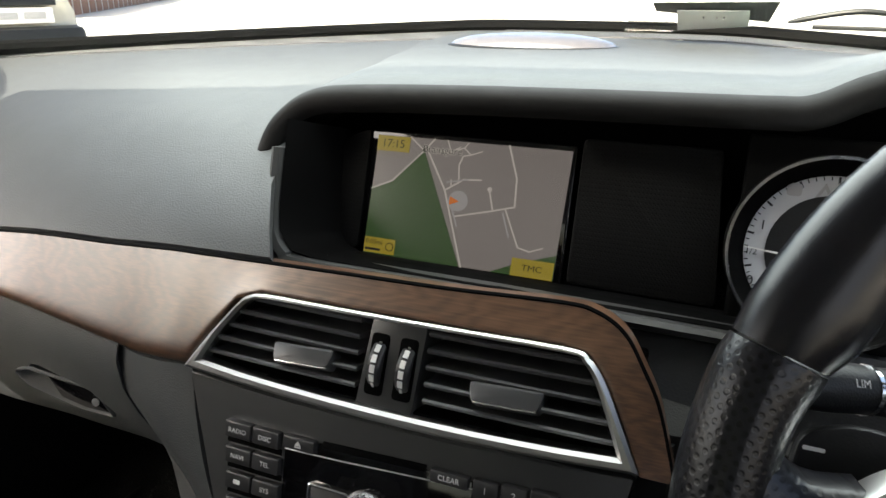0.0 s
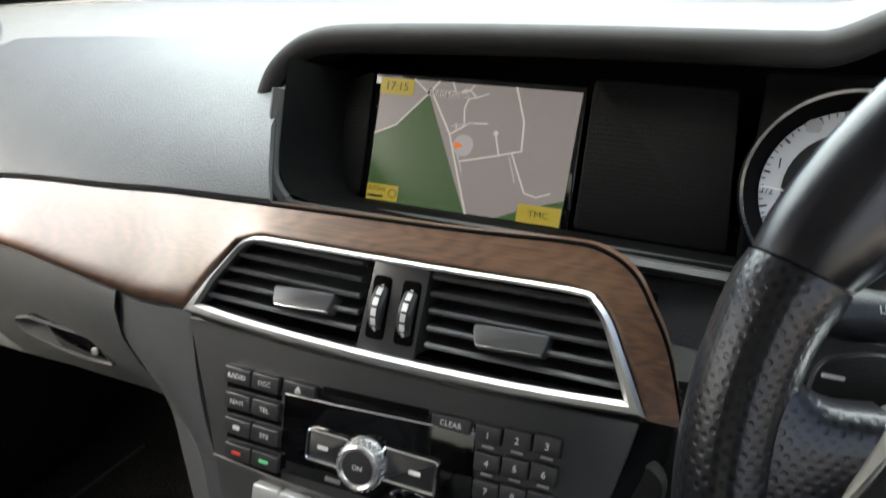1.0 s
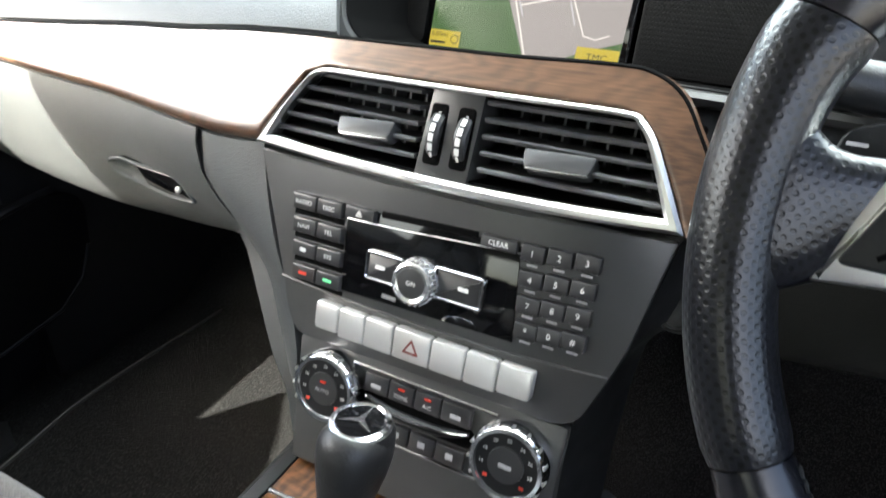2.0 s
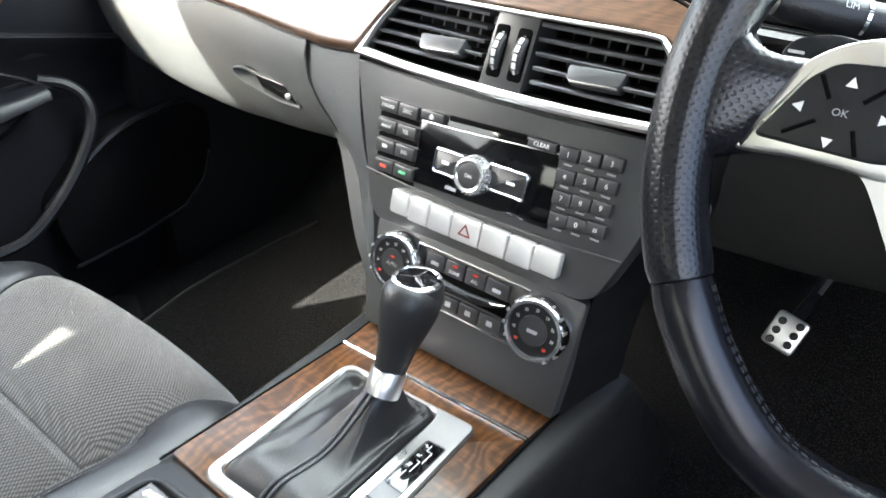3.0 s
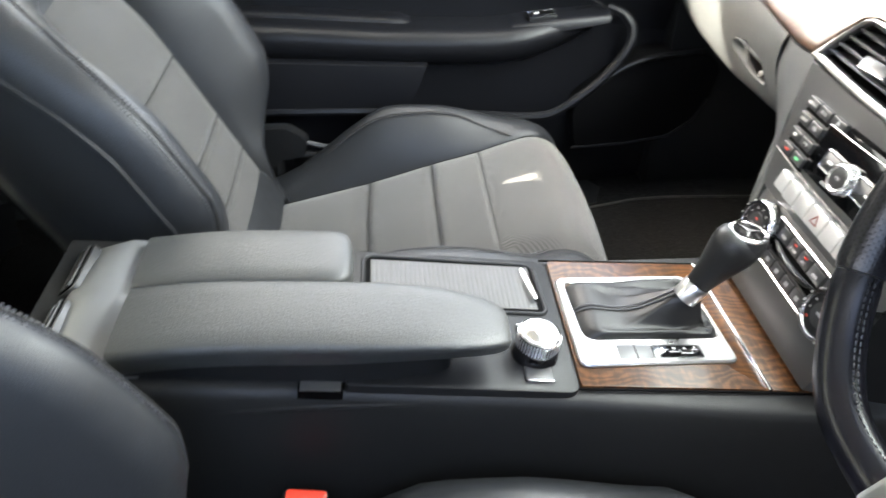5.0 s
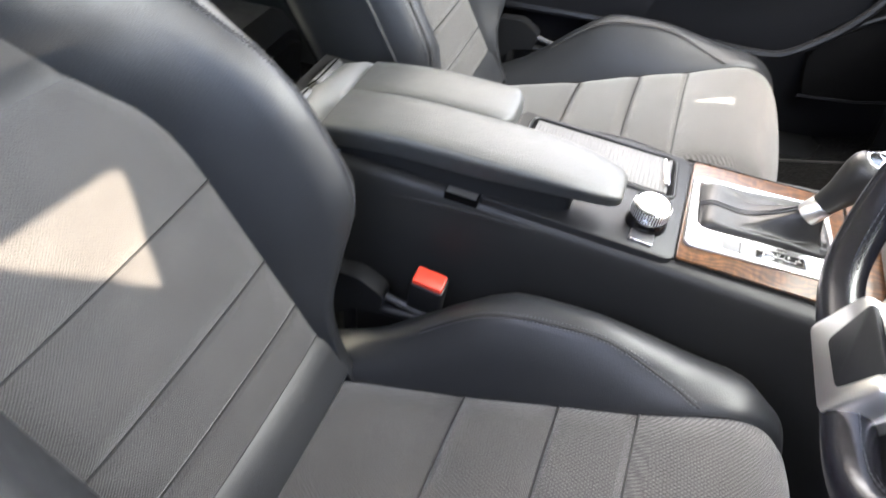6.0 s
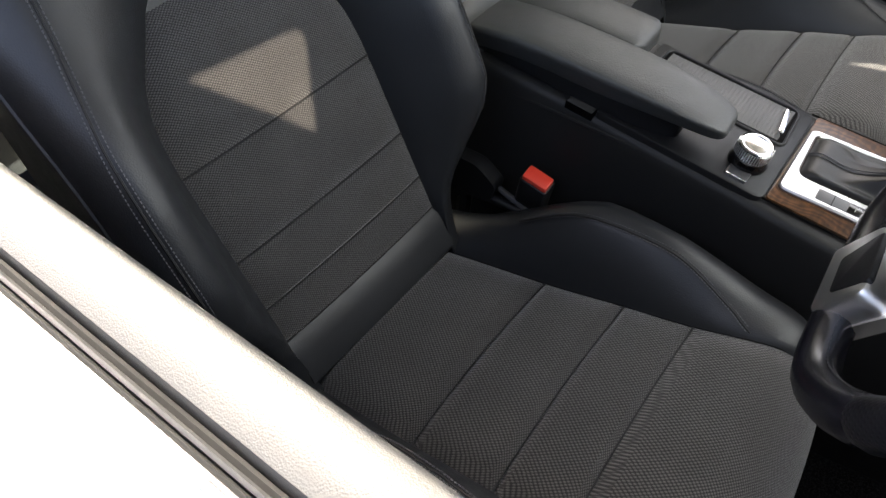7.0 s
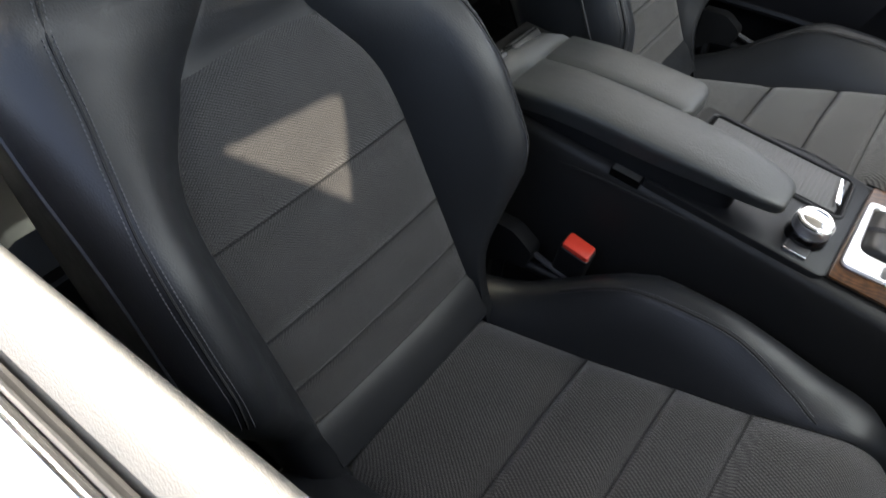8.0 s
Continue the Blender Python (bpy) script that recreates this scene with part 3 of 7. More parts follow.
        tagged(part("window_quarter_" + side, sheet(qg, (px * 0.004, 0, 0)), TINTED, None), "small unseen rear side window, tinted to cut the light", "window", kind="structure")
        # rear quarter post
        grid = [[Vector((px * 0.70, -1.25, 0.97)), Vector((px * 0.72, -2.0, 0.97))], [Vector((px * 0.58, -1.28, 1.29)), Vector((px * 0.6, -1.5, 1.2))]]
        tagged(part("wall_rear_quarter_" + side, sheet(grid, (px * 0.05, 0, 0)), HEAD, None), "grey rear quarter trim", "wall", kind="structure")
    grid = [[Vector((x, -1.3, roof_z(x, -1.3))) for x in np.linspace(-0.6, 0.6, 7)], [Vector((x * 1.1, -1.85, 1.03)) for x in np.linspace(-0.6, 0.6, 7)]]
    tagged(part("window_rear", sheet(grid, (0, -0.003, 0.004)), TINTED, None), "sloping unseen rear window, tinted to cut the light", "window", kind="structure")
    grid = [[Vector((x, y, 1.0)) for x in (-0.75, 0, 0.75)] for y in (-1.35, -2.05)]
    tagged(part("parcel_shelf", sheet(grid, (0, 0, -0.03)), CARPET, None), "dark cloth parcel shelf under the rear window", "shelf", kind="structure")
    grid = [[Vector((x, -2.0, z)) for x in (-0.85, 0.85)] for z in (0.2, 1.0)]
    tagged(part("wall_rear", sheet(grid, (0, -0.05, 0)), DASH, None), "dark wall behind the rear seat", "wall", kind="structure")
    grid = [[Vector((x, 0.985, z)) for x in (-0.76, 0.76)] for z in (0.2, 0.96)]
    tagged(part("wall_bulkhead", sheet(grid, (0, 0.05, 0)), CARPET, None), "dark bulkhead at the front of the footwell", "wall", kind="structure")
    # bonnet under the windscreen's foot
    grid = [[Vector((x, base_y(x) + 0.02 + f * 0.9, 1.015 - 0.10 * f - 0.10 * f * f - 0.05 * x * x)) for x in np.linspace(-0.78, 0.78, 9)] for f in np.linspace(0, 1, 6)]
    tagged(part("bonnet", sheet(grid, (0, 0, -0.02)), PAINT, None), "silver painted bonnet ahead of the windscreen", "bonnet", kind="structure")


shell()


def rear_bench():
    t = thing("rear_bench", (0, -1.15, 0.33), "dark leather rear bench seat", "rear seat")
    for cx in (-0.33, 0.33):
        rings = []
        for y, z in ((-0.86, .40), (-0.84, .50), (-0.88, .545), (-1.0, .55), (-1.25, .52), (-1.32, .48), (-1.32, .36)):
            rings.append([Vector((cx + x, y, z - (0.02 if abs(x) > .24 else 0))) for x in (-.28, -.24, -.1, .1, .24, .28)])
        part("seat", sheet(rings, (0, 0, -0.03)), LEATHER, t)
        rings = []
        for y, z in ((-1.24, .5), (-1.26, .6), (-1.32, .8), (-1.38, .98), (-1.42, 1.03), (-1.48, 1.02)):
            rings.append([Vector((cx + x, y + (0.02 if abs(x) > .24 else 0), z)) for x in (-.28, -.24, -.1, .1, .24, .28)])
        part("backrest", sheet(rings, (0, -0.06, 0)), LEATHER, t)


rear_bench()

# ---- dashboard ----
dash = thing("dashboard", (0, 0.45, 0.85), "dark soft-touch dashboard with a wide walnut trim strip", "dashboard")
RECEDE = [(-0.72, 0.06), (-0.55, 0.045), (-0.44, 0.036), (-0.36, 0.0335), (-0.31, 0.0275), (-0.227, 0.0155), (-0.19, 0.009), (-0.15, 0.0033), (-0.11, 0.0), (0.17, 0.0), (0.3, 0.03), (0.72, 0.06)]


def on_stack(u, v, w=0.0):
    p = SM @ Vector((u, v, w))
    p.y += lerp(RECEDE, u)
    return p


TOP_LINE = [(-0.74, 0.045), (-0.52, 0.068), (-0.385, 0.080), (-0.31, 0.0875), (-0.245, 0.0935), (-0.18, 0.1015), (-0.15, 0.104), (-0.13, 0.1055), (-0.108, 0.1065), (-0.09, 0.107), (-0.03, 0.1085), (0.034, 0.110),
            (0.098, 0.113), (0.118, 0.111), (0.134, 0.102), (0.146, 0.085), (0.157, 0.065), (0.169, 0.029)]
LOW_LINE = [(-0.74, 0.034), (-0.52, 0.031), (-0.43, 0.0285), (-0.32, 0.0245), (-0.25, 0.0225), (-0.2, 0.0225), (-0.151, 0.0285), (-0.131, 0.056), (-0.112, 0.081), (-0.093, 0.0885), (-0.03, 0.089), (0.034, 0.090),
            (0.104, 0.091), (0.118, 0.088), (0.127, 0.077), (0.136, 0.061), (0.143, 0.048), (0.151, 0.030)]


def wood_strip():
    def between(table, n=5):
        return [Vector((a[0] + (b[0] - a[0]) * k / n, a[1] + (b[1] - a[1]) * k / n, 0)) for a, b in zip(table, table[1:]) for k in range(n)] + [Vector((*table[-1], 0))]

    tp, lo = spline([(*p, 0) for p in TOP_LINE], 5 * (len(TOP_LINE) - 1) + 1), between(LOW_LINE)
    # keep the sharp lower left corner of the vents
    grid = []
    for f in (0, 0.01, 0.02, 0.032, 0.05, 0.08, 0.12, 0.17, 0.23, 0.3, 0.4, 0.5, 0.6, 0.7, 0.8, 0.9, 1.0):
        grid.append([on_stack(a.x * (1 - f) + b.x * f, a.y * (1 - f) + b.y * f, 0.0025 + lerp([(-0.74, 0.011), (-0.2, 0.009), (-0.13, 0.0045), (-0.09, 0.0035), (0.17, 0.003)], a.x) * (1 - f) * (1 - (1 - f) ** 24) * (1 - 0.25 * f)) for a, b in zip(lo, tp)])
    part("wood_trim", sheet(grid, (0, 0.02, -0.004)), WOOD, dash, "polished dark walnut trim strip", angle=60)
    part("trim_line", tube([on_stack(p.x, p.y + 0.0012, 0.0012) for p in tp], 0.0014, 6), DARK, dash)


wood_strip()


def seal_z(x):
    return 1.089 - 0.042 * max(0.0, abs(x) - 0.16)


def upper_pad():
    rows = []
    prof = [(0.0, 0.0), (0.012, 0.014), (0.045, 0.034), (0.075, 0.052), (0.12, 0.070), (0.20, 0.088), (0.30, 0.100), (0.44, 0.106)]
    # the pad reaches further in at its front edge
    ends = [(0.0, -0.0925), (0.012, -0.1005), (0.045, -0.1215), (0.075, -0.1305)]
    for dy, dz in prof:
        row = []
        for u in np.linspace(-0.74, lerp(ends, dy), 40):
            p = on_stack(u, lerp(TOP_LINE, u) + 0.0035, 0.004)
            f = dy / 0.44
            yend = base_y(u) + 0.01
            rise = (seal_z(u) - 0.006 - p.z) * dz / 0.106
            row.append(Vector((u, min(p.y + 0.004 + dy + (yend - p.y - 0.444) * f ** 2, yend), p.z + rise)))
        rows.append(row)
    part("passenger_pad", sheet(rows, (-0.001, 0.004, -0.006)), DASH, dash, "grey-black soft grained upper pad")
    strip = [[a.lerp(b, f) + Vector((0, 0, 0.0012)) for a, b in zip(rows[-2], rows[-1])] for f in (0.45, 0.7, 0.97)]
    part("defroster_grille", sheet(strip, (0, 0, -0.004)), FRIT, dash, "grey dotted grille strip under the windscreen")


upper_pad()

LIP = [(-0.160, 0.424, 1.006), (-0.150, 0.431, 1.036), (-0.138, 0.437, 1.052), (-0.12, 0.441, 1.063), (-0.09, 0.442, 1.0685), (0.0, 0.444, 1.0725), (0.1, 0.444, 1.075), (0.19, 0.445, 1.0765),
       (0.215, 0.445, 1.079), (0.245, 0.448, 1.093), (0.30, 0.45, 1.108), (0.40, 0.45, 1.114), (0.5, 0.45, 1.10), (0.56, 0.46, 1.06), (0.60, 0.47, 1.0)]


def hood():
    lip = spline(LIP, 60)
    rows = []
    for dy, dz, k in ((-0.0015, -0.0035, 0), (0.001, 0.0005, 0), (0.008, 0.004, 0), (0.05, 0.008, .06), (0.12, 0.009, .3), (0.22, 0.008, .7), (0.34, 0.0, 0.95), (0.6, 0, 1.0)):
        row = []
        for p in lip:
            end = base_y(p.x) + 0.01
            z = (p.z + dz) * (1 - k) + (seal_z(p.x) - 0.005) * k
            row.append(Vector((p.x - (0.012 * k if p.x < -0.1 else 0), min(p.y + dy, end), z)))
        rows.append(row)
    part("display_hood", sheet(rows, (0, 0.004, -0.006)), DASH, dash, "curved padded hood over the display")
    rows = []
    for dy, dx, dz in ((0.05, 0.02, -0.018), (0.012, 0.016, -0.016), (0.0, 0.012, -0.014), (-0.004, 0.006, -0.009), (-0.0042, 0.0, -0.003), (-0.0028, 0.0, 0.0008), (0.001, 0.0, 0.0034), (0.006, 0.0, 0.0047), (0.0075, 0.0, 0.0030)):
        row = []
        for i, p in enumerate(lip):
            d = (lip[min(i + 1, 59)] - lip[max(i - 1, 0)]).normalized()
            inward = Vector((d.z, 0, -d.x))
            row.append(p + Vector((0, dy, 0)) + inward * -dz)
        rows.append(row)
    part("hood_lip", sheet(rows, (0, 0.003, 0)), LIP_SHADE, dash, "underside edge of the hood, blackened in place of its shade")
    # near-black sheet under the hood, behind the dials, in place of the shade there
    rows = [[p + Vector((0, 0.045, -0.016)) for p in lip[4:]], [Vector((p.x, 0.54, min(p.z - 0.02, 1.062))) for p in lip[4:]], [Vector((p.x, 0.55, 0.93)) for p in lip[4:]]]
    part("hood_shade_sheet", sheet(rows, (0, 0.003, 0.002)), DARK, dash)
    # dotted strip and black seal at the foot of the windscreen
    grid = [[Vector((x, base_y(x) - d, seal_z(x) - 0.0038)) for x in np.linspace(-0.125, 0.6, 25)] for d in (0.10, 0.05, 0.004)]
    part("defroster_grille", sheet(grid, (0, 0, -0.006)), FRIT, dash, "grey dotted grille strip under the windscreen")
    part("windscreen_seal", tube([(x, base_y(x) + 0.004, seal_z(x) + 0.001) for x in np.linspace(-0.68, 0.68, 41)], 0.0085, 8), DARK, dash)
    m = Matrix.Translation((-0.03, 0.735, 1.082)) @ Matrix.Rotation(radians(4), 4, "Z") @ Matrix.Diagonal((0.088, 0.05, 0.014, 1))
    part("sensor_dome", lathe([(1, 0), (1, .12), (0.93, .4), (0.75, .7), (0.5, .88), (0.2, .98), (0.001, 1)], m, 40), DOMEMETAL, dash, "shallow smoked silver dome on the dashboard top")
    part("dome_rim", lathe([(1.02, -0.2), (1.04, 0.06), (1.0, 0.16), (0.97, 0.1)], m, 40), PLASTIC, dash)


hood()


def binnacle():
    """The recess that holds the display and the dials."""
    front = [(-0.1205, 0.09), (-0.1205, 0.03), (-0.1185, 0.010), (-0.108, -0.003), (-0.09, -0.006), (0.05, -0.006), (0.2, -0.008), (0.3, -0.008), (0.55, -0.004), (0.56, 0.1)]
    back = [(-0.098, 0.09), (-0.097, 0.05), (-0.094, 0.012), (-0.088, 0.004), (-0.078, -0.001), (0.05, -0.002), (0.178, -0.003), (0.25, -0.003), (0.53, 0.0), (0.54, 0.1)]
    grid = []
    for f in (0, 0.3, 0.65, 1.0):
        grid.append([DM @ Vector((a[0] * (1 - f) + b[0] * f, a[1] * (1 - f) + b[1] * f, 0.047 * (1 - f) + 0.0005)) for a, b in zip(front, back)])
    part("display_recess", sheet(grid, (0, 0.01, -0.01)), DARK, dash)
    # the lip that frames the recess
    outer = [(-0.131, 0.069), (-0.131, 0.03), (-0.1295, 0.008), (-0.122, -0.010), (-0.1, -0.0165), (0.05, -0.0165), (0.2, -0.018), (0.3, -0.02), (0.55, -0.02)]
    inner = [(-0.1205, 0.069), (-0.1205, 0.03), (-0.1185, 0.010), (-0.108, -0.003), (-0.09, -0.006), (0.05, -0.006), (0.2, -0.008), (0.3, -0.008), (0.55, -0.004)]
    o3, i3 = spline([(*p, 0) for p in outer], 40), spline([(*p, 0) for p in inner], 40)
    grid = []
    for f, w in ((0, 0.043), (0.15, 0.0505), (0.5, 0.0535), (0.85, 0.0515), (1, 0.045)):
        grid.append([DM @ Vector((a.x * (1 - f) + b.x * f, a.y * (1 - f) + b.y * f, w)) for a, b in zip(o3, i3)])
    part("recess_lip", sheet(grid, (0, 0.012, -0.002)), SATIN, dash, "dark grey moulded lip round the display recess")
    # driver's side below the dials, down to the knee panel
    rows = []
    for v, w in ((-0.018, 0.040), (-0.035, 0.046), (-0.06, 0.05)):
        rows.append([DM @ Vector((u, v, w - 0.02 * max(0, u - .45) * 2)) for u in (0.125, 0.2, 0.3, 0.45, 0.6, 0.72)])
    part("lower_facia", sheet(rows, (0, 0.02, -0.01)), LEATHER, dash)
    rows = []
    for y, z in ((0.372, 0.915), (0.358, 0.90), (0.36, 0.86), (0.372, 0.805), (0.392, 0.785), (0.44, 0.78)):
        rows.append([Vector((u, y + lerp([(0.1, -0.0), (0.2, 0.005), (0.36, 0.03), (0.5, 0.01), (0.7, 0.03)], u), z)) for u in np.linspace(0.12, 0.72, 13)])
    kp = part("knee_panel", sheet(rows, (0, 0.02, 0.0)), CONSOLE_GREY, dash, "dark grey grained knee panel below the wheel")
    m = axes((0.153, 0.3415, 0.839), (1, 0, 0), (0, 0.2, 0.98), (0, -0.98, 0.2))
    part("round_grille", lathe([(0.0142, -0.006), (0.0142, 0.003), (0.012, 0.004), (0.0118, 0.001), (0.001, 0.001)], m, 28), CONSOLE_GREY, kp)


binnacle()


def glovebox():
    """The lid below the wood on the passenger's side, with its sunk handle, and the flank next to the stack."""
    prof = [(0.0, 0.0), (0.10, -0.004), (0.3, -0.002), (0.5, 0.004), (0.72, 0.014), (0.88, 0.026), (1.0, 0.045), (1.02, 0.10)]
    low = [(-0.74, 0.768), (-0.69, 0.752), (-0.634, 0.744), (-0.56, 0.741), (-0.49, 0.742), (-0.36, 0.750), (-0.24, 0.768)]
    rows = []
    for f, dy in prof:
        row = []
        for u in np.linspace(-0.74, lerp([(0.0, -0.2285), (0.3, -0.2288), (0.5, -0.222), (0.72, -0.2085), (0.88, -0.187), (1.0, -0.176)], f), 28):
            p = on_stack(u, lerp(LOW_LINE, u) - 0.0015, 0.0)
            zl = lerp(low, u)
            row.append(Vector((u, p.y + dy - 0.002, p.z + (zl - p.z) * min(f, 1.0))))
        rows.append(row)
    gb = part("glovebox_lid", sheet(rows, (-0.002, 0.004, 0.002)), DASH, dash, "dark soft-touch glovebox lid")
    hm = axes((-0.318, 0.3448, 0.818), (0.985, 0.04, -0.165), (0.165, 0.15, 0.975), (0.06, -0.985, 0.14))
    # a scoop sunk through the lid, with the black release handle across its wide end
    out = rounded([(-0.051, 0.0055), (-0.036, 0.0125), (-0.015, 0.0135), (0.034, 0.0175), (0.057, 0.0005), (0.026, -0.0045), (0.0, -0.004), (-0.036, -0.003)], [0.006, 0.006, 0.012, 0.004, 0.003, 0.01, 0.02, 0.008], 4)
    carve(gb, prism(out, -0.03, 0.03, hm, 0))
    part("handle_scoop", bowl([[hm @ Vector((p.x, p.y, w)) for p in inset(out, d)] for d, w in ((-0.0012, -0.001), (-0.0004, 0.0016), (0.0006, 0.0016), (0.0016, -0.002), (0.003, -0.007), (0.006, -0.011))]), DASH, gb, "sunk finger scoop")
    hd = part("release_handle", prism(rounded([(-0.017, 0.0115), (0.0325, 0.0155), (0.0535, 0.0008), (0.026, -0.0035), (0.0, -0.003)], 0.0015, 3), -0.012, -0.0012, hm, 0.001), PIANO, gb, "gloss black glovebox release handle")
    part("handle_edge", tube([hm @ Vector(p) for p in ((-0.002, -0.0038, 0.0006), (0.026, -0.0044, 0.0006), (0.054, 0.0004, 0.0006))], 0.0008, 6), KEY, gb)
    part("lock_cylinder", lathe([(0.0034, 0), (0.0034, 0.0012), (0.0015, 0.0018)], hm @ Matrix.Translation((0.0355, 0.0055, -0.0012)), 14), SILVER, hd)
    left = [(-0.2275, .3375, .887), (-0.228, .3338, .855), (-0.2215, .338, .83), (-0.2075, .345, .805), (-0.184, .343, .783), (-0.155, .322, .75), (-0.125, .30, .71), (-0.11, .295, .68), (-0.105, .29, .64)]
    right = [SM @ Vector(p) for p in ((-0.1505, 0.028, -0.004), (-0.143, -0.01, -0.004), (-0.132, -0.045, -0.004), (-0.119, -0.072, -0.004), (-0.109, -0.104, -0.006), (-0.103, -0.14, -0.008), (-0.099, -0.17, -0.01), (-0.097, -0.21, -0.012))]
    a, b = spline(left, 24), spline(right, 24)
    rows = []
    rows.append([p + Vector((-0.03, 0.008, 0)) for p in a])
    for f in (0, 0.12, 0.35, 0.65, 0.88, 1.0):
        bul = 0.006 * (1 - (2 * f - 1) ** 2)
        rows.append([p * (1 - f) + q * f + Vector((0, -bul, 0)) for p, q in zip(a, b)])
    part("stack_flank", sheet(rows, (0, 0.05, 0.0)), DASH, dash, "soft-touch flank beside the centre stack")
    # dark inside of the footwell behind the lid
    rows = [[Vector((u, y, z)) for u in (-0.8, -0.1)] for y, z in ((0.44, 0.80), (0.6, 0.78), (0.95, 0.7))]
    part("footwell_cover", sheet(rows, (0, 0, 0.02)), CARPET, dash)
    # driver's flank of the stack
    rt = [SM @ Vector(p) for p in ((0.151, 0.028, -0.004), (0.143, -0.01, -0.004), (0.132, -0.045, -0.004), (0.119, -0.072, -0.006), (0.112, -0.104, -0.01), (0.11, -0.14, -0.012), (0.108, -0.17, -0.014), (0.108, -0.21, -0.016))]
    rb = [(p.x + 0.02 + 0.012 * (i < 3), p.y + 0.07, p.z) for i, p in enumerate(rt)]
    a, b = spline(rt, 20), spline(rb, 20)
    part("stack_flank", sheet([a, b], (-0.01, 0.01, 0)), PLASTIC, dash)


glovebox()


def centre_vents():
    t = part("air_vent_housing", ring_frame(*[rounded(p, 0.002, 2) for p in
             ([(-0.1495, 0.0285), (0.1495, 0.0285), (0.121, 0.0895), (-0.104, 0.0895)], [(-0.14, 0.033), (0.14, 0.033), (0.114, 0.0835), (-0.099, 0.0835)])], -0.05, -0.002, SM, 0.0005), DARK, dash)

    def bow(pts, n):
        return spline([(*p, 0) for p in pts], n)

    low_o = bow([(-0.1505, 0.0292), (-0.10, 0.0262), (-0.05, 0.0245), (0, 0.024), (0.05, 0.0246), (0.10, 0.0268), (0.1515, 0.0305)], 24)
    low_i = bow([(-0.1365, 0.0365), (-0.10, 0.0335), (-0.05, 0.0318), (0, 0.0312), (0.05, 0.032), (0.10, 0.0342), (0.1395, 0.0372)], 24)
    up_o = bow([(0.136, 0.061), (0.127, 0.0775), (0.118, 0.0875), (0.1075, 0.0908), (0.05, 0.0898), (0.0, 0.089), (-0.05, 0.0885), (-0.091, 0.0882), (-0.103, 0.0855), (-0.111, 0.0795), (-0.131, 0.0555)], 30)
    up_i = bow([(0.1305, 0.0585), (0.1225, 0.0752), (0.1152, 0.0843), (0.1064, 0.0876), (0.05, 0.0867), (0.0, 0.0859), (-0.05, 0.0854), (-0.0897, 0.085), (-0.0998, 0.0828), (-0.1072, 0.0773), (-0.1255, 0.0548)], 30)
    o, i = [Vector((p.x, p.y)) for p in low_o + up_o], [Vector((p.x, p.y)) for p in low_i + up_i]
    bm = ring_frame(o, i, -0.006, 0.007, SM, 0.0022)
    part("vent_surround", bm, VENTRIM, dash, "bright satin chrome vent surround")
    # near-black box behind, in place of the shade inside the vent
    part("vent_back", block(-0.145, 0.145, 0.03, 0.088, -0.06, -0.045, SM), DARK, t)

    def side_x(v, right):
        return (0.1375 - (v - 0.037) * 0.50) if right else -(0.134 - (v - 0.037) * 0.76)

    for right in (False, True):
        for k in range(5):
            v = 0.0395 + k * 0.0102
            x0, x1 = (0.024, side_x(v, True) + 0.003) if right else (side_x(v, False) - 0.003, -0.0215)
            prof = [(-0.0012, -0.028), (0.0012, -0.028), (0.0034, 0.001), (0.0026, 0.0022), (0.0008, 0.001)]
            rings = []
            for j in range(9):
                u = x0 + (x1 - x0) * j / 8
                lift = 0.00022 * (u * 1000 / 10) ** 2 * 0.15
                rings.append([SM @ Vector((u, v + a * 1.15 + lift * 0.2 - w * 0.13, w)) for a, w in prof])
            part("vane", loft(rings), VANE, t)
        # upright vanes deep inside
        for k in range(7):
            u = (0.035 + k * 0.0145) if right else (-0.035 - k * 0.0125)
            part("inner_vane", block(u - 0.0008, u + 0.0008, 0.038, 0.084, -0.045, -0.03, SM, r=0.0005, bevel=0), VANE, t)
    for u, v in ((-0.0595, 0.0525), (0.0745, 0.0545)):
        m = SM @ Matrix.Translation((u, v, 0)) @ Matrix.Rotation(radians(3), 4, "Z")
        tab = part("vent_tab", prism(rounded([(-0.020, -0.0062), (0.020, -0.0062), (0.0225, 0.006), (-0.0225, 0.006)], 0.003, 3), -0.006, 0.0052, m @ Matrix.Rotation(radians(-28), 4, "X"), 0.0018), TAB, t, "flat grey thumb tab of the vent")
        part("tab_edge", block(-0.0185, 0.0185, -0.0068, -0.0052, 0.001, 0.0042, m @ Matrix.Rotation(radians(-28), 4, "X"), r=0.0006, bevel=0.0004), KNOB, tab)
    # middle panel with the two thumbwheels
    pan = part("thumbwheel_panel", prism([(-0.0205, 0.029), (0.0175, 0.029), (0.0225, 0.0865), (-0.0135, 0.0865)], -0.03, 0.0015, SM, 0.001), SATIN, t, "satin grey panel between the vents")
    for u in (-0.0085, 0.0105):
        slot = [(u - 0.0068, 0.0385), (u + 0.0058, 0.0385), (u + 0.0078, 0.0775), (u - 0.004, 0.0775)]
        part("slot", prism(rounded(slot, 0.003, 3), -0.01, 0.0019, SM, 0.0003), DARK, pan)
        m = SM @ Matrix.Translation((u + 0.0007, 0.058, -0.0105)) @ Matrix.Rotation(radians(-5), 4, "Z") @ Matrix.Rotation(radians(90), 4, "Y")
        w = part("thumbwheel", lathe([(0.002, -0.0042), (0.0172, -0.0042), (0.0182, -0.003), (0.0186, 0), (0.0182, 0.003), (0.0172, 0.0042), (0.002, 0.0042)], m, 56), KEY, pan, "ribbed black thumbwheel")
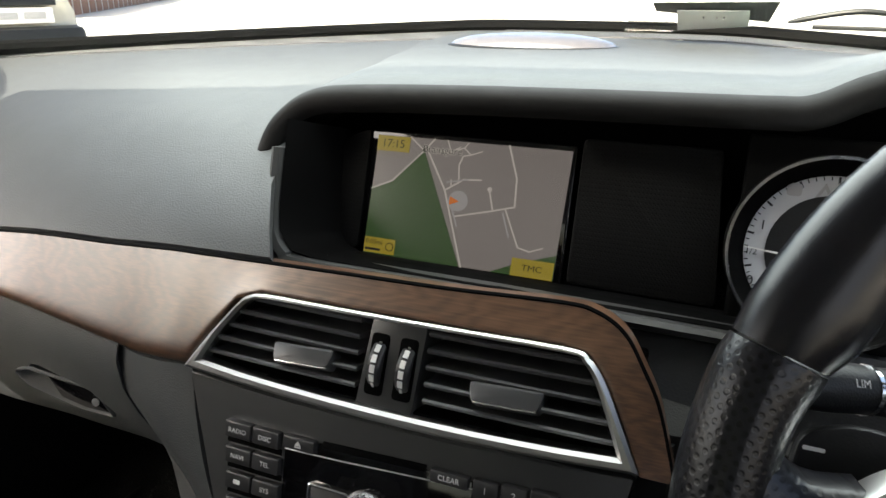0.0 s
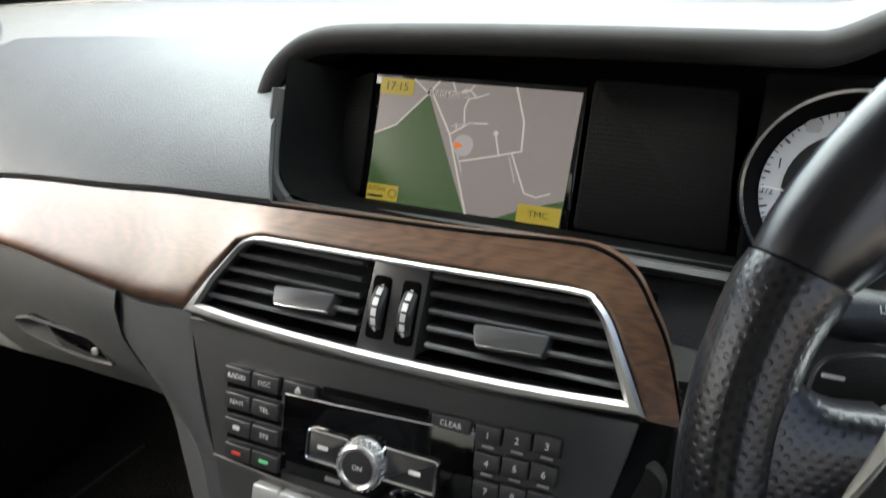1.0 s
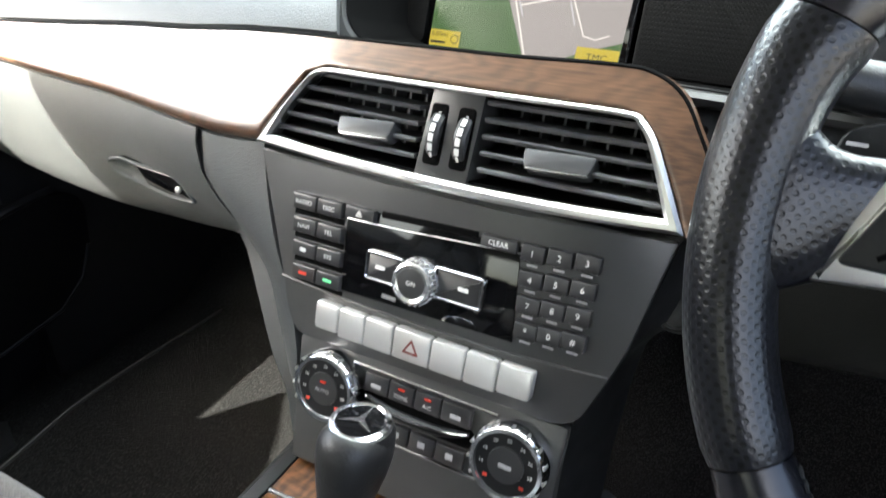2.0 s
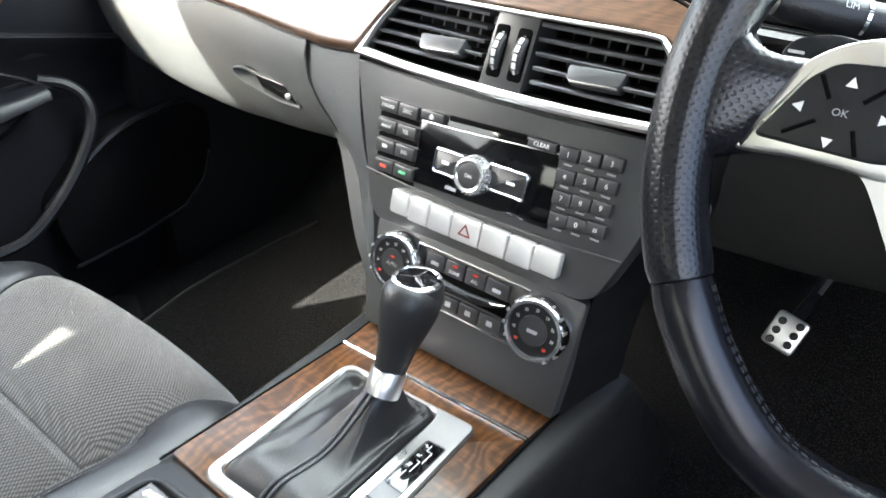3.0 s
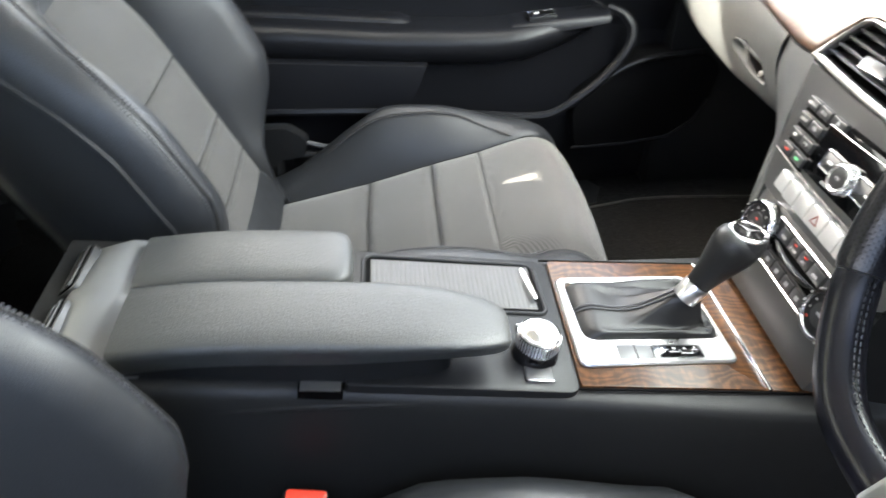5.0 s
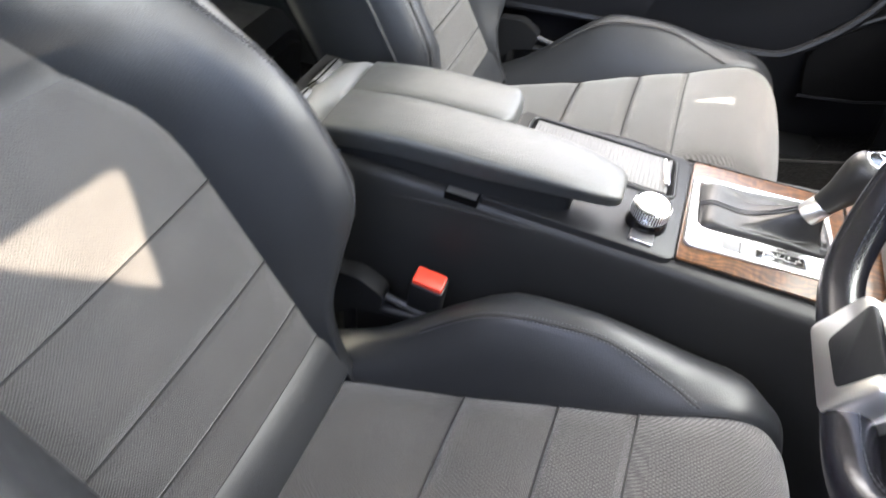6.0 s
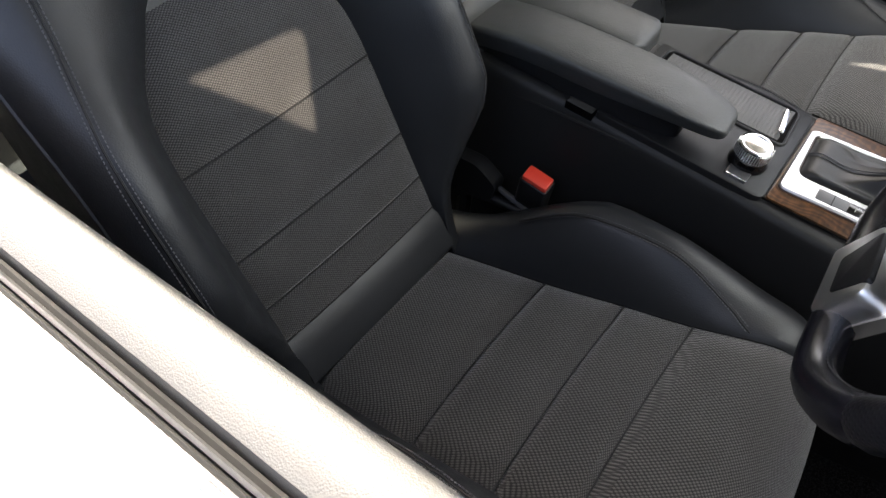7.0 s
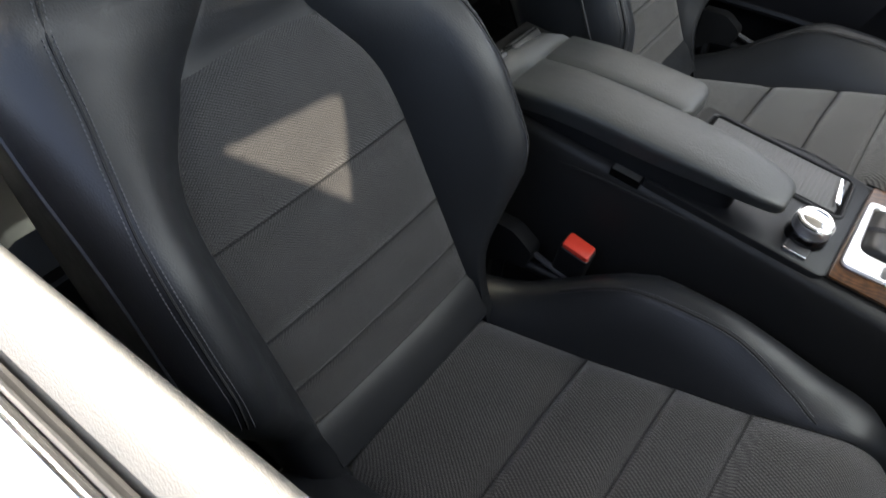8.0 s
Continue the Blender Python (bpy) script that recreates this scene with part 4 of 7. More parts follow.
        for k in range(6):
            a = radians(-55 + k * 20)
            mm = m @ Matrix.Rotation(a + radians(180), 4, "Z") @ Matrix.Translation((0.0186, 0, 0)) @ Matrix.Rotation(radians(90), 4, "Y")
            part("thumbwheel_mark", block(-0.0008, 0.0008, -0.0024, 0.0024, -0.001, 0.0004, mm, r=0.0002, bevel=0) if k in (0, 5) else block(-0.0016, 0.0016, -0.0024, 0.0024, -0.001, 0.0004, mm, r=0.0002, bevel=0), WHITE, w)


centre_vents()


def keycap(u0, u1, v0, v1, m, material, parent, name="key", high=0.004, label=""):
    return part(name, block(u0 + 0.0003, u1 - 0.0003, v0 + 0.0003, v1 - 0.0003, -0.004, high, m, r=0.0012, bevel=0.0012, seg=2), material, parent, label)


def lay(u, v, w=0.0043, m=None):
    return (m or SM) @ Matrix.Translation((u, v, w))


def bar(u, v, wd, ht, m, material, parent, w=0.0043, name="print_bar"):
    part(name, block(u - wd / 2, u + wd / 2, v - ht / 2, v + ht / 2, w - 0.0003, w + 0.00012, m, r=0.0001, bevel=0), material, parent)


def radio():
    t = thing("radio_unit", SM @ Vector((0, -0.03, 0)), "dark grey car radio and keypad unit below the vents", "car radio")
    plate = rounded([(-0.1495, 0.0245), (-0.05, 0.0205), (0.05, 0.0205), (0.1495, 0.0255), (0.134, -0.05), (0.1165, -0.097), (0.104, -0.1045), (-0.102, -0.1065), (-0.112, -0.092), (-0.1205, -0.062)],
                    [0.002, 0.03, 0.03, 0.002, 0.02, 0.008, 0.008, 0.008, 0.008, 0.02], 4)
    part("facia_plate", prism(plate, -0.03, -0.001, SM, 0.0012), SATIN, t, "satin dark grey facia")
    part("facia_step", tube([SM @ Vector(p) for p in ((-0.1195, -0.0655, 0), (-0.06, -0.0685, 0.0005), (0, -0.0695, .0005), (0.06, -0.0685, .0005), (0.128, -0.064, 0))], 0.0009, 6), SATIN, t)
    # black display panel with the disc slot
    part("gloss_panel", prism([(-0.0665, -0.0625), (0.0655, -0.0605), (0.0605, 0.001), (-0.043, -0.001), (-0.0435, -0.0085), (-0.0675, -0.0095)][::1], -0.005, 0.0004, SM, 0.0005), PIANO, t, "gloss black display panel")
    part("disc_slot", prism([(-0.04, -0.0035), (0.031, -0.0005), (0.031, 0.0035), (-0.04, 0.0008)], -0.004, 0.0009, SM, 0.0004), DARK, t)
    part("panel_line", tube([SM @ Vector(p) for p in ((-0.067, -0.0098, 0.0008), (-0.03, -0.0085, .0008), (0.02, -0.0055, .0008), (0.062, -0.003, 0.0008))], 0.0005, 5), SILVER, t)
    names = (("RADIO", "DISC"), ("NAVI", "TEL"), ("", "SYS"), ("", ""))
    for r in range(4):
        for c in range(2):
            u0 = -0.1135 + c * 0.0217 + r * 0.0016
            v1 = 0.0 - r * 0.0172
            k = keycap(u0, u0 + 0.0213, v1 - 0.0118, v1, SM, KEY, t)
            if names[r][c]:
                writing(names[r][c], 0.0046, lay(u0 + 0.0107, v1 - 0.0062), WHITE, k)
            elif r == 3:
                bar(u0 + 0.0105, v1 - 0.006, 0.007, 0.0022, SM, RED if c == 0 else surface("green_print", (0.1, 0.5, 0.2), 0.5), k)
            else:
                bar(u0 + 0.0105, v1 - 0.006, 0.005, 0.0028, SM, WHITE, k)
            part("key_shelf", block(u0, u0 + 0.0216, v1 - 0.0166, v1 - 0.0124, -0.004, -0.0006, SM, r=0.0006, bevel=0.0004), DARK, t)
    k = keycap(-0.068, -0.044, -0.0085, 0.0005, SM, KEY, t, label="eject key")
    part("eject_mark", prism([(-0.0583, -0.0048), (-0.0537, -0.0048), (-0.056, -0.0018)], 0.0037, 0.0045, SM, 0), WHITE, k)
    bar(-0.056, -0.0058, 0.0046, 0.0008, SM, WHITE, k)
    k = keycap(0.0345, 0.0595, -0.0042, 0.0042, SM, KEY, t)
    writing("CLEAR", 0.0046, lay(0.047, 0), WHITE, k)
    digits = ("123", "456", "789", "*0#")
    for r in range(4):
        for c in range(3):
            u0 = 0.0615 + c * (0.0170 - 0.0006 * r) + r * 0.0014
            v1 = 0.0048 + 0.0013 * c - r * 0.0163
            k = keycap(u0, u0 + 0.0160, v1 - 0.0112, v1, SM, KEY, t)
            writing(digits[r][c], 0.0056, lay(u0 + 0.008, v1 - 0.0056), WHITE, k)
            bar(u0 + 0.008, v1 - 0.0136, 0.007, 0.0014, SM, GREYPRINT, t, w=0.0004)
    # selector buttons and the turning knob
    for u0, u1, v0, v1 in ((-0.047, -0.0165, -0.0475, -0.0265), (0.006, 0.0425, -0.0465, -0.0245)):
        o = rounded([(u0, v0), (u1, v0), (u1, v1), (u0, v1)], 0.003, 3)
        b = part("selector_frame", ring_frame(o, inset(o, 0.002), 0, 0.004, SM, 0.0008), CHROME, t, "chrome framed selector key")
        part("selector_key", prism(inset(o, 0.0021), 0, 0.003, SM, 0.001), KEY, b)
        bar((u0 + u1) / 2 + (-0.003 if u0 < 0 else 0.004), (v0 + v1) / 2, 0.0075, 0.0026, SM, WHITE, b, w=0.0033)
    m = SM @ Matrix.Translation((-0.0055, -0.0388, 0))
    kn = part("volume_knob", lathe([(0.0162, 0), (0.0162, 0.003), (0.0152, 0.0045), (0.0150, 0.0100), (0.0141, 0.0118), (0.0126, 0.0124), (0.0112, 0.0115)], m, 48), KNOB, t, "ribbed silver volume knob")
    part("knob_cap", lathe([(0.0113, 0.0095), (0.0110, 0.0113), (0.0095, 0.0117), (0.001, 0.0118)], m, 36), KEY, kn)
    writing("ON", 0.0044, m @ Matrix.Translation((0, 0, 0.0119)), WHITE, kn)
    for i in range(24):
        a = 2 * math.pi * i / 24
        mm = m @ Matrix.Rotation(a, 4, "Z") @ Matrix.Translation((0.0149, 0, 0))
        part("rib", block(-0.0004, 0.0006, -0.0007, 0.0007, 0.005, 0.0093, mm, r=0.0002, bevel=0), SILVER, kn)
    bar(-0.0265, -0.0568, 0.011, 0.0026, SM, SILVER, t, w=0.0012, name="disc_mark")
    # row of silver keys
    edges = (-0.083, -0.0625, -0.0405, -0.0168, 0.0125, 0.038, 0.0615, 0.0855)
    for i in range(7):
        u0, u1 = edges[i], edges[i + 1]
        low = -0.0955 if i not in (0, 6) else -0.094
        k = part("silver_key", prism(rounded([(u0 + 0.0004, low), (u1 - 0.0004, low), (u1 - 0.0004, -0.0735), (u0 + 0.0004, -0.0735)],
                 [0.004 if i == 0 else 0.0022, 0.004 if i == 6 else 0.0022, 0.0022, 0.0022], 3), -0.003, 0.0055, SM, 0.0015), KEYSILVER, t, "satin silver key" if i == 0 else "")
        if i == 3:
            tri_o = rounded([(-0.0085, -0.0895), (0.0045, -0.0895), (-0.002, -0.0785)], 0.001, 2)
            part("hazard_mark", ring_frame(tri_o, inset(tri_o, 0.0014), 0.005, 0.0058, SM, 0), surface("dark_red_print", (0.16, 0.03, 0.025), 0.4), k, "red hazard triangle")


radio()


def climate():
    t = thing("climate_panel", SM @ Vector((0, -0.14, 0)), "dark grey climate control panel with two chrome-ringed dials", "control panel")
    part("facia_plate", prism(rounded([(-0.1, -0.107), (-0.098, -0.21), (0.108, -0.21), (0.111, -0.106)], 0.003, 2), -0.03, -0.0045, SM, 0.001), SATIN, t)
    for j, (u, v) in enumerate(((-0.066, -0.1365), (0.079, -0.1385))):
        m = SM @ Matrix.Translation((u, v, -0.003))
        d = part("dial", lathe([(0.0275, 0), (0.0275, 0.006), (0.0262, 0.012), (0.0248, 0.0135), (0.0222, 0.0135), (0.0212, 0.011)], m, 60), CHROME, t, "ribbed chrome temperature dial")
        part("dial_face", lathe([(0.0222, 0.006), (0.0214, 0.0115), (0.001, 0.0117)], m, 48), PLASTIC, d)
        part("dial_centre", lathe([(0.0128, 0.010), (0.0124, 0.0128), (0.001, 0.0132)], m, 40), KEY, d)
        for i in range(12):
            a = radians(210 - i * 24)
            part("dial_notch", block(-0.0012, 0.0004, -0.0011, 0.0011, 0.0065, 0.0128, m @ Matrix.Rotation(a, 4, "Z") @ Matrix.Translation((0.0268, 0, 0)), r=0.0002, bevel=0), SILVER, d)
        for i, s in enumerate(("", "16", "18", "20", "22", "24", "26", "28", "")):
            a = radians(222 - i * 33)
            p = m @ Matrix.Translation((0.0172 * math.cos(a), 0.0172 * math.sin(a), 0.0118))
            if s:
                writing(s, 0.0034, p, WHITE, d)
            else:
                part("print_bar", block(-0.0016, 0.0016, -0.0012, 0.0012, 0, 0.0002, p, r=0.0003, bevel=0), RED, d)
        if j == 0:
            writing("AUTO", 0.0044, m @ Matrix.Translation((0, -0.001, 0.0134)), GREYPRINT, d)
            part("lamp_bar", block(-0.0025, 0.0025, 0.005, 0.0066, 0.013, 0.0134, m, r=0.0003, bevel=0), glow("red_lamp", (1, 0.05, 0.02), 0.35), d)
        else:
            part("print_bar", block(-0.0045, 0.0045, -0.002, 0.001, 0.013, 0.0134, m, r=0.0003, bevel=0), GREYPRINT, d)
    for v0, v1 in ((-0.1145, -0.1125), (-0.1655, -0.1635)):
        part("chrome_line", tube([SM @ Vector((u, (v0 + v1) / 2 - 0.25 * (u - 0.006) ** 2 * 0, -0.0035)) for u in np.linspace(-0.05, 0.064, 9)], 0.0011, 6), CHROME, t)
    xs = (-0.038, -0.0175, 0.0035, 0.0245, 0.0475)
    for i in range(4):
        k = keycap(xs[i], xs[i + 1], -0.1305, -0.1155, SM, KEY, t, high=0.0)
        c = (xs[i] + xs[i + 1]) / 2
        if i in (1, 2):
            writing(("ZONE", "A/C")[i - 1], 0.0042, lay(c, -0.1255, 0.0003), WHITE, k)
            part("lamp_bar", block(c - 0.0028, c + 0.0028, -0.1205, -0.119, 0.0, 0.0004, SM, r=0.0003, bevel=0), glow("red_lamp", (1, 0.05, 0.02), 0.35), k)
        else:
            bar(c, -0.1245, 0.008, 0.003, SM, GREYPRINT, k, w=0.0003)
    rock = [SM @ Vector(p) for p in ((-0.034, -0.1345, -0.002), (-0.015, -0.1372, 0.002), (0.006, -0.1382, 0.003), (0.028, -0.1375, 0.002), (0.047, -0.1345, -0.002))]
    part("airflow_rocker", tube(spline(rock, 13), [0.0012, .0022, .003, .0034, .0037, .0038, .0038, .0038, .0037, .0034, .003, .0022, .0012], 8), PLASTIC, t)
    part("rocker_edge", tube([p + Vector((0, -0.003, 0.0028)) for p in spline(rock, 9)], 0.0009, 5), CHROME, t)
    part("rocker_recess", block(-0.04, 0.05, -0.1465, -0.131, -0.006, -0.004, SM, r=0.006, bevel=0.0005), DARK, t)
    for i in range(4):
        k = keycap(xs[i], xs[i + 1], -0.1615, -0.1475, SM, KEY, t, high=0.0)
        bar((xs[i] + xs[i + 1]) / 2, -0.1545, 0.0055, 0.0045, SM, GREYPRINT, k, w=0.0003)


climate()


def windscreen_things():
    """A paper label, a clear tag and the wiper at the foot of the windscreen."""
    def leaf(name, pts, thick, material, parent, label=""):
        a, b, c, d = [Vector(p) for p in pts]
        n = (b - a).cross(d - a).normalized() * thick
        return part(name, loft([[a, b, c, d], [p + n for p in (a, b, c, d)]]), material, parent, label)

    lb = thing("paper_label", (0.14, 0.83, 1.1), "white paper label stuck inside the windscreen", "label")
    leaf("sheet", ((0.104, 0.858, 1.0955), (0.177, 0.843, 1.1015), (0.176, 0.798, 1.1185), (0.106, 0.799, 1.118)), 0.0006, WHITE, lb)
    for x in (0.132, 0.145, 0.152):
        part("print_bar", plain_box((x, 0.815, 1.1105), (0.002, 0.003, 0.002)), GREYPRINT, lb)
    ft = thing("dotted_band", (0.14, 0.81, 1.11), "grey dotted ceramic band on the windscreen glass", "glass band")
    leaf("band", ((0.084, 0.809, 1.1165), (0.196, 0.836, 1.1065), (0.202, 0.783, 1.1275), (0.082, 0.787, 1.1255)), 0.0004, FRIT, ft)
    tg = thing("clear_tag", (0.075, 0.85, 1.095), "small clear plastic holder at the foot of the windscreen", "holder")
    leaf("shell", ((0.046, 0.862, 1.0945), (0.099, 0.862, 1.0945), (0.103, 0.823, 1.1095), (0.055, 0.819, 1.1115)), 0.002, pane("clear_plastic", (0.75, 0.75, 0.74), 0.1), tg)
    part("clip", plain_box((0.088, 0.832, 1.107), (0.009, 0.010, 0.004), bevel=0.001), KEYSILVER, tg)
    wp = thing("wiper", (0.3, 0.86, 1.1), "dark windscreen wiper arm lying outside the glass", "wiper")
    part("wiper_arm", tube(spline([(0.215, 0.852, 1.106), (0.268, 0.838, 1.117), (0.31, 0.838, 1.116), (0.42, 0.84, 1.105)], 14), [0.0015] + [0.003] * 12 + [0.004], 8), PLASTIC, wp)
    part("wiper_blade", tube([(0.24, 0.866, 1.101), (0.33, 0.862, 1.1), (0.42, 0.853, 1.098)], 0.0025, 6), RUBBER, wp)


windscreen_things()


# ---- display and dials ----
def display():
    t = thing("navigation_display", DM @ Vector((0, 0.04, 0)), "lit navigation screen showing a street map in a black recess", "screen")
    part("mesh_panel", prism(rounded([(-0.0975, 0.004), (-0.079, -0.0005), (-0.0765, 0.092), (-0.096, 0.084), (-0.115, 0.06)], 0.006, 4), -0.006, 0.002, DM, 0.001), MESH, t, "black perforated side panel")
    part("mesh_panel", prism(rounded([(0.0825, -0.001), (0.178, -0.002), (0.17, 0.097), (0.0825, 0.097)], 0.004, 4), -0.006, 0.002, DM, 0.001), MESH, t, "black perforated side panel")
    x0, x1, y0, y1 = -0.0715, 0.0748, -0.0015, 0.0878
    out = rounded([(x0 - 0.004, y0 - 0.004), (x1 + 0.004, y0 - 0.004), (x1 + 0.004, y1 + 0.004), (x0 - 0.004, y1 + 0.004)], 0.002, 2)
    part("screen_bezel", prism(out, -0.006, 0.0015, DM, 0.001), PIANO, t)
    m = DM @ Matrix(((1, 0.035, 0, 0), (0, 1, 0, 0), (0, 0, 1, 0), (0, 0, 0, 1))) @ Matrix.Translation((-0.0015, 0, 0))
    GREY = glow("map_grey", (0.28, 0.25, 0.25), 1.0)
    sc = part("map_ground", block(x0, x1, y0, y1, 0, 0.002, m, r=0.0004, bevel=0), GREY, t, "lit grey map ground")
    W, H = x1 - x0, y1 - y0

    def q(px, py):
        """From map units (0..1 across, 0..1 down) to the screen."""
        return (x0 + W * px, y1 - H * py)

    def patch(pts, material, name, h=0.0024):
        return part(name, prism([q(*p) for p in pts], 0.0019, h, m, 0), material, sc)

    GREEN, ROAD, YEL = glow("map_green", (0.045, 0.095, 0.03), 1.0), glow("map_road", (0.62, 0.57, 0.55), 1.0), glow("map_yellow", (0.42, 0.32, 0.04), 1.0)
    INK, PALE = glow("map_ink", (0.02, 0.018, 0.012), 1.0), glow("map_pale", (0.42, 0.4, 0.42), 1.0)
    patch([(0.0, 0.45), (0.11, 0.37), (0.262, 0.10), (0.53, 1.0), (0.0, 1.0)], GREEN, "map_woodland")
    patch([(0.69, 1.0), (0.82, 0.9), (1.0, 0.80), (1.0, 1.0)], GREEN, "map_woodland", 0.0023)

    def road(pts, wd=0.0012, name="map_road"):
        ps = [Vector(q(*p)) for p in pts]
        for a, b in zip(ps, ps[1:]):
            d = (b - a).normalized() * wd * 0.4
            n = Vector((-d.y, d.x)).normalized() * wd / 2
            part(name, prism([a - d - n, b + d - n, b + d + n, a - d + n], 0.0019, 0.00265, m, 0), ROAD, sc)

    road([(0.275, 0.08), (0.40, 0.40), (0.54, 1.0)])
    road([(0.0, 0.45), (0.11, 0.37), (0.262, 0.10), (0.31, 0.0)])
    road([(0.18, 0.0), (0.262, 0.10)], 0.0009)
    road([(0.38, 0.0), (0.405, 0.09), (0.45, 0.045)], 0.0008)
    road([(0.405, 0.09), (0.47, 0.05), (0.51, 0.10), (0.47, 0.115), (0.455, 0.19), (0.465, 0.30)], 0.0009)
    road([(0.47, 0.05), (0.49, 0.01)], 0.0008)
    road([(0.51, 0.10), (0.565, 0.065)], 0.0008)
    road([(0.40, 0.40), (0.49, 0.30), (0.58, 0.29)], 0.0012)
    road([(0.425, 0.31), (0.43, 0.36)], 0.0008)
    road([(0.47, 0.60), (0.66, 0.52), (0.765, 0.47), (0.755, 0.25), (0.695, 0.0)], 0.0012)
    road([(0.66, 0.52), (0.63, 0.37)], 0.0010)
    road([(0.72, 0.49), (0.76, 0.62), (0.81, 0.78), (0.87, 0.80), (0.93, 0.76)], 0.0010)
    ox, oy = q(0.63, 0.355)
    part("map_road", lathe([(0.0018, 0.0019), (0.0018, 0.0026), (0.001, 0.0027)], m @ Matrix.Translation((ox, oy, 0)), 14), ROAD, sc)
    # own position
    ox, oy = q(0.477, 0.475)
    part("position_disc", lathe([(0.0075, 0.002), (0.0075, 0.0028), (0.001, 0.00281)], m @ Matrix.Translation((ox, oy, 0)), 28), PALE, sc)
    ox, oy = q(0.455, 0.478)
    part("position_arrow", prism([(ox - 0.003, oy - 0.003), (ox + 0.004, oy), (ox - 0.003, oy + 0.003)], 0.002, 0.0031, m, 0), glow("map_orange", (0.85, 0.2, 0.02), 1.0), sc)
    part("map_town", lathe([(0.0011, 0.002), (0.0011, 0.0031), (0.0003, 0.0031)], m @ Matrix.Translation((*q(0.262, 0.095), 0)), 12), INK, sc)
    for px, py, w_, h_, s, size in ((0.09, 0.067, 0.178, 0.125, "17:15", 0.0085), (0.088, 0.925, 0.172, 0.13, "0.05mi", 0.0052), (0.895, 0.93, 0.205, 0.14, "TMC", 0.0062)):
        cx, cy = q(px, py)
        f = part("map_field", block(cx - W * w_ / 2, cx + W * w_ / 2, cy - H * h_ / 2, cy + H * h_ / 2, 0.0019, 0.003, m, r=0.0002, bevel=0), YEL, sc)
        dx, dy = (-0.0045, 0.0025) if s == "0.05mi" else (0, 0)
        writing(s, size, m @ Matrix.Translation((cx + dx, cy + dy, 0.0031)), INK, f, squeeze=1.15 if s == "TMC" else 1.0)
        if dy:
            part("scale_bar", block(cx - 0.0115, cx + 0.001, cy - 0.004, cy - 0.0022, 0.003, 0.0032, m, r=0.0001, bevel=0), INK, f)
            o = [Vector((cx + 0.0085 + 0.0033 * math.cos(a), cy + 0.0033 * math.sin(a))) for a in np.linspace(0, 2 * math.pi, 20, endpoint=False)]
            part("compass", ring_frame(o, inset(o, 0.0006), 0.003, 0.0032, m, 0), INK, f)
    cx, cy = q(0.36, 0.085)
    writing("Bransgore", 0.0074, m @ Matrix.Translation((cx, cy, 0.0032)), INK, sc)
    writing("Bransgore", 0.0074, m @ Matrix.Translation((cx, cy, 0.0030)), ROAD, sc, halo=0.00045)
    for px, py, wd, a in ((0.46, 0.315, 0.017, 12), (0.735, 0.62, 0.018, -68), (0.468, 0.60, 0.016, -66)):
        mm = m @ Matrix.Translation((*q(px, py), 0)) @ Matrix.Rotation(radians(a), 4, "Z")
        part("street_bar", block(-wd / 2, wd / 2, -0.0005, 0.0005, 0.002, 0.003, mm, r=0.0002, bevel=0), PALE, sc)


display()


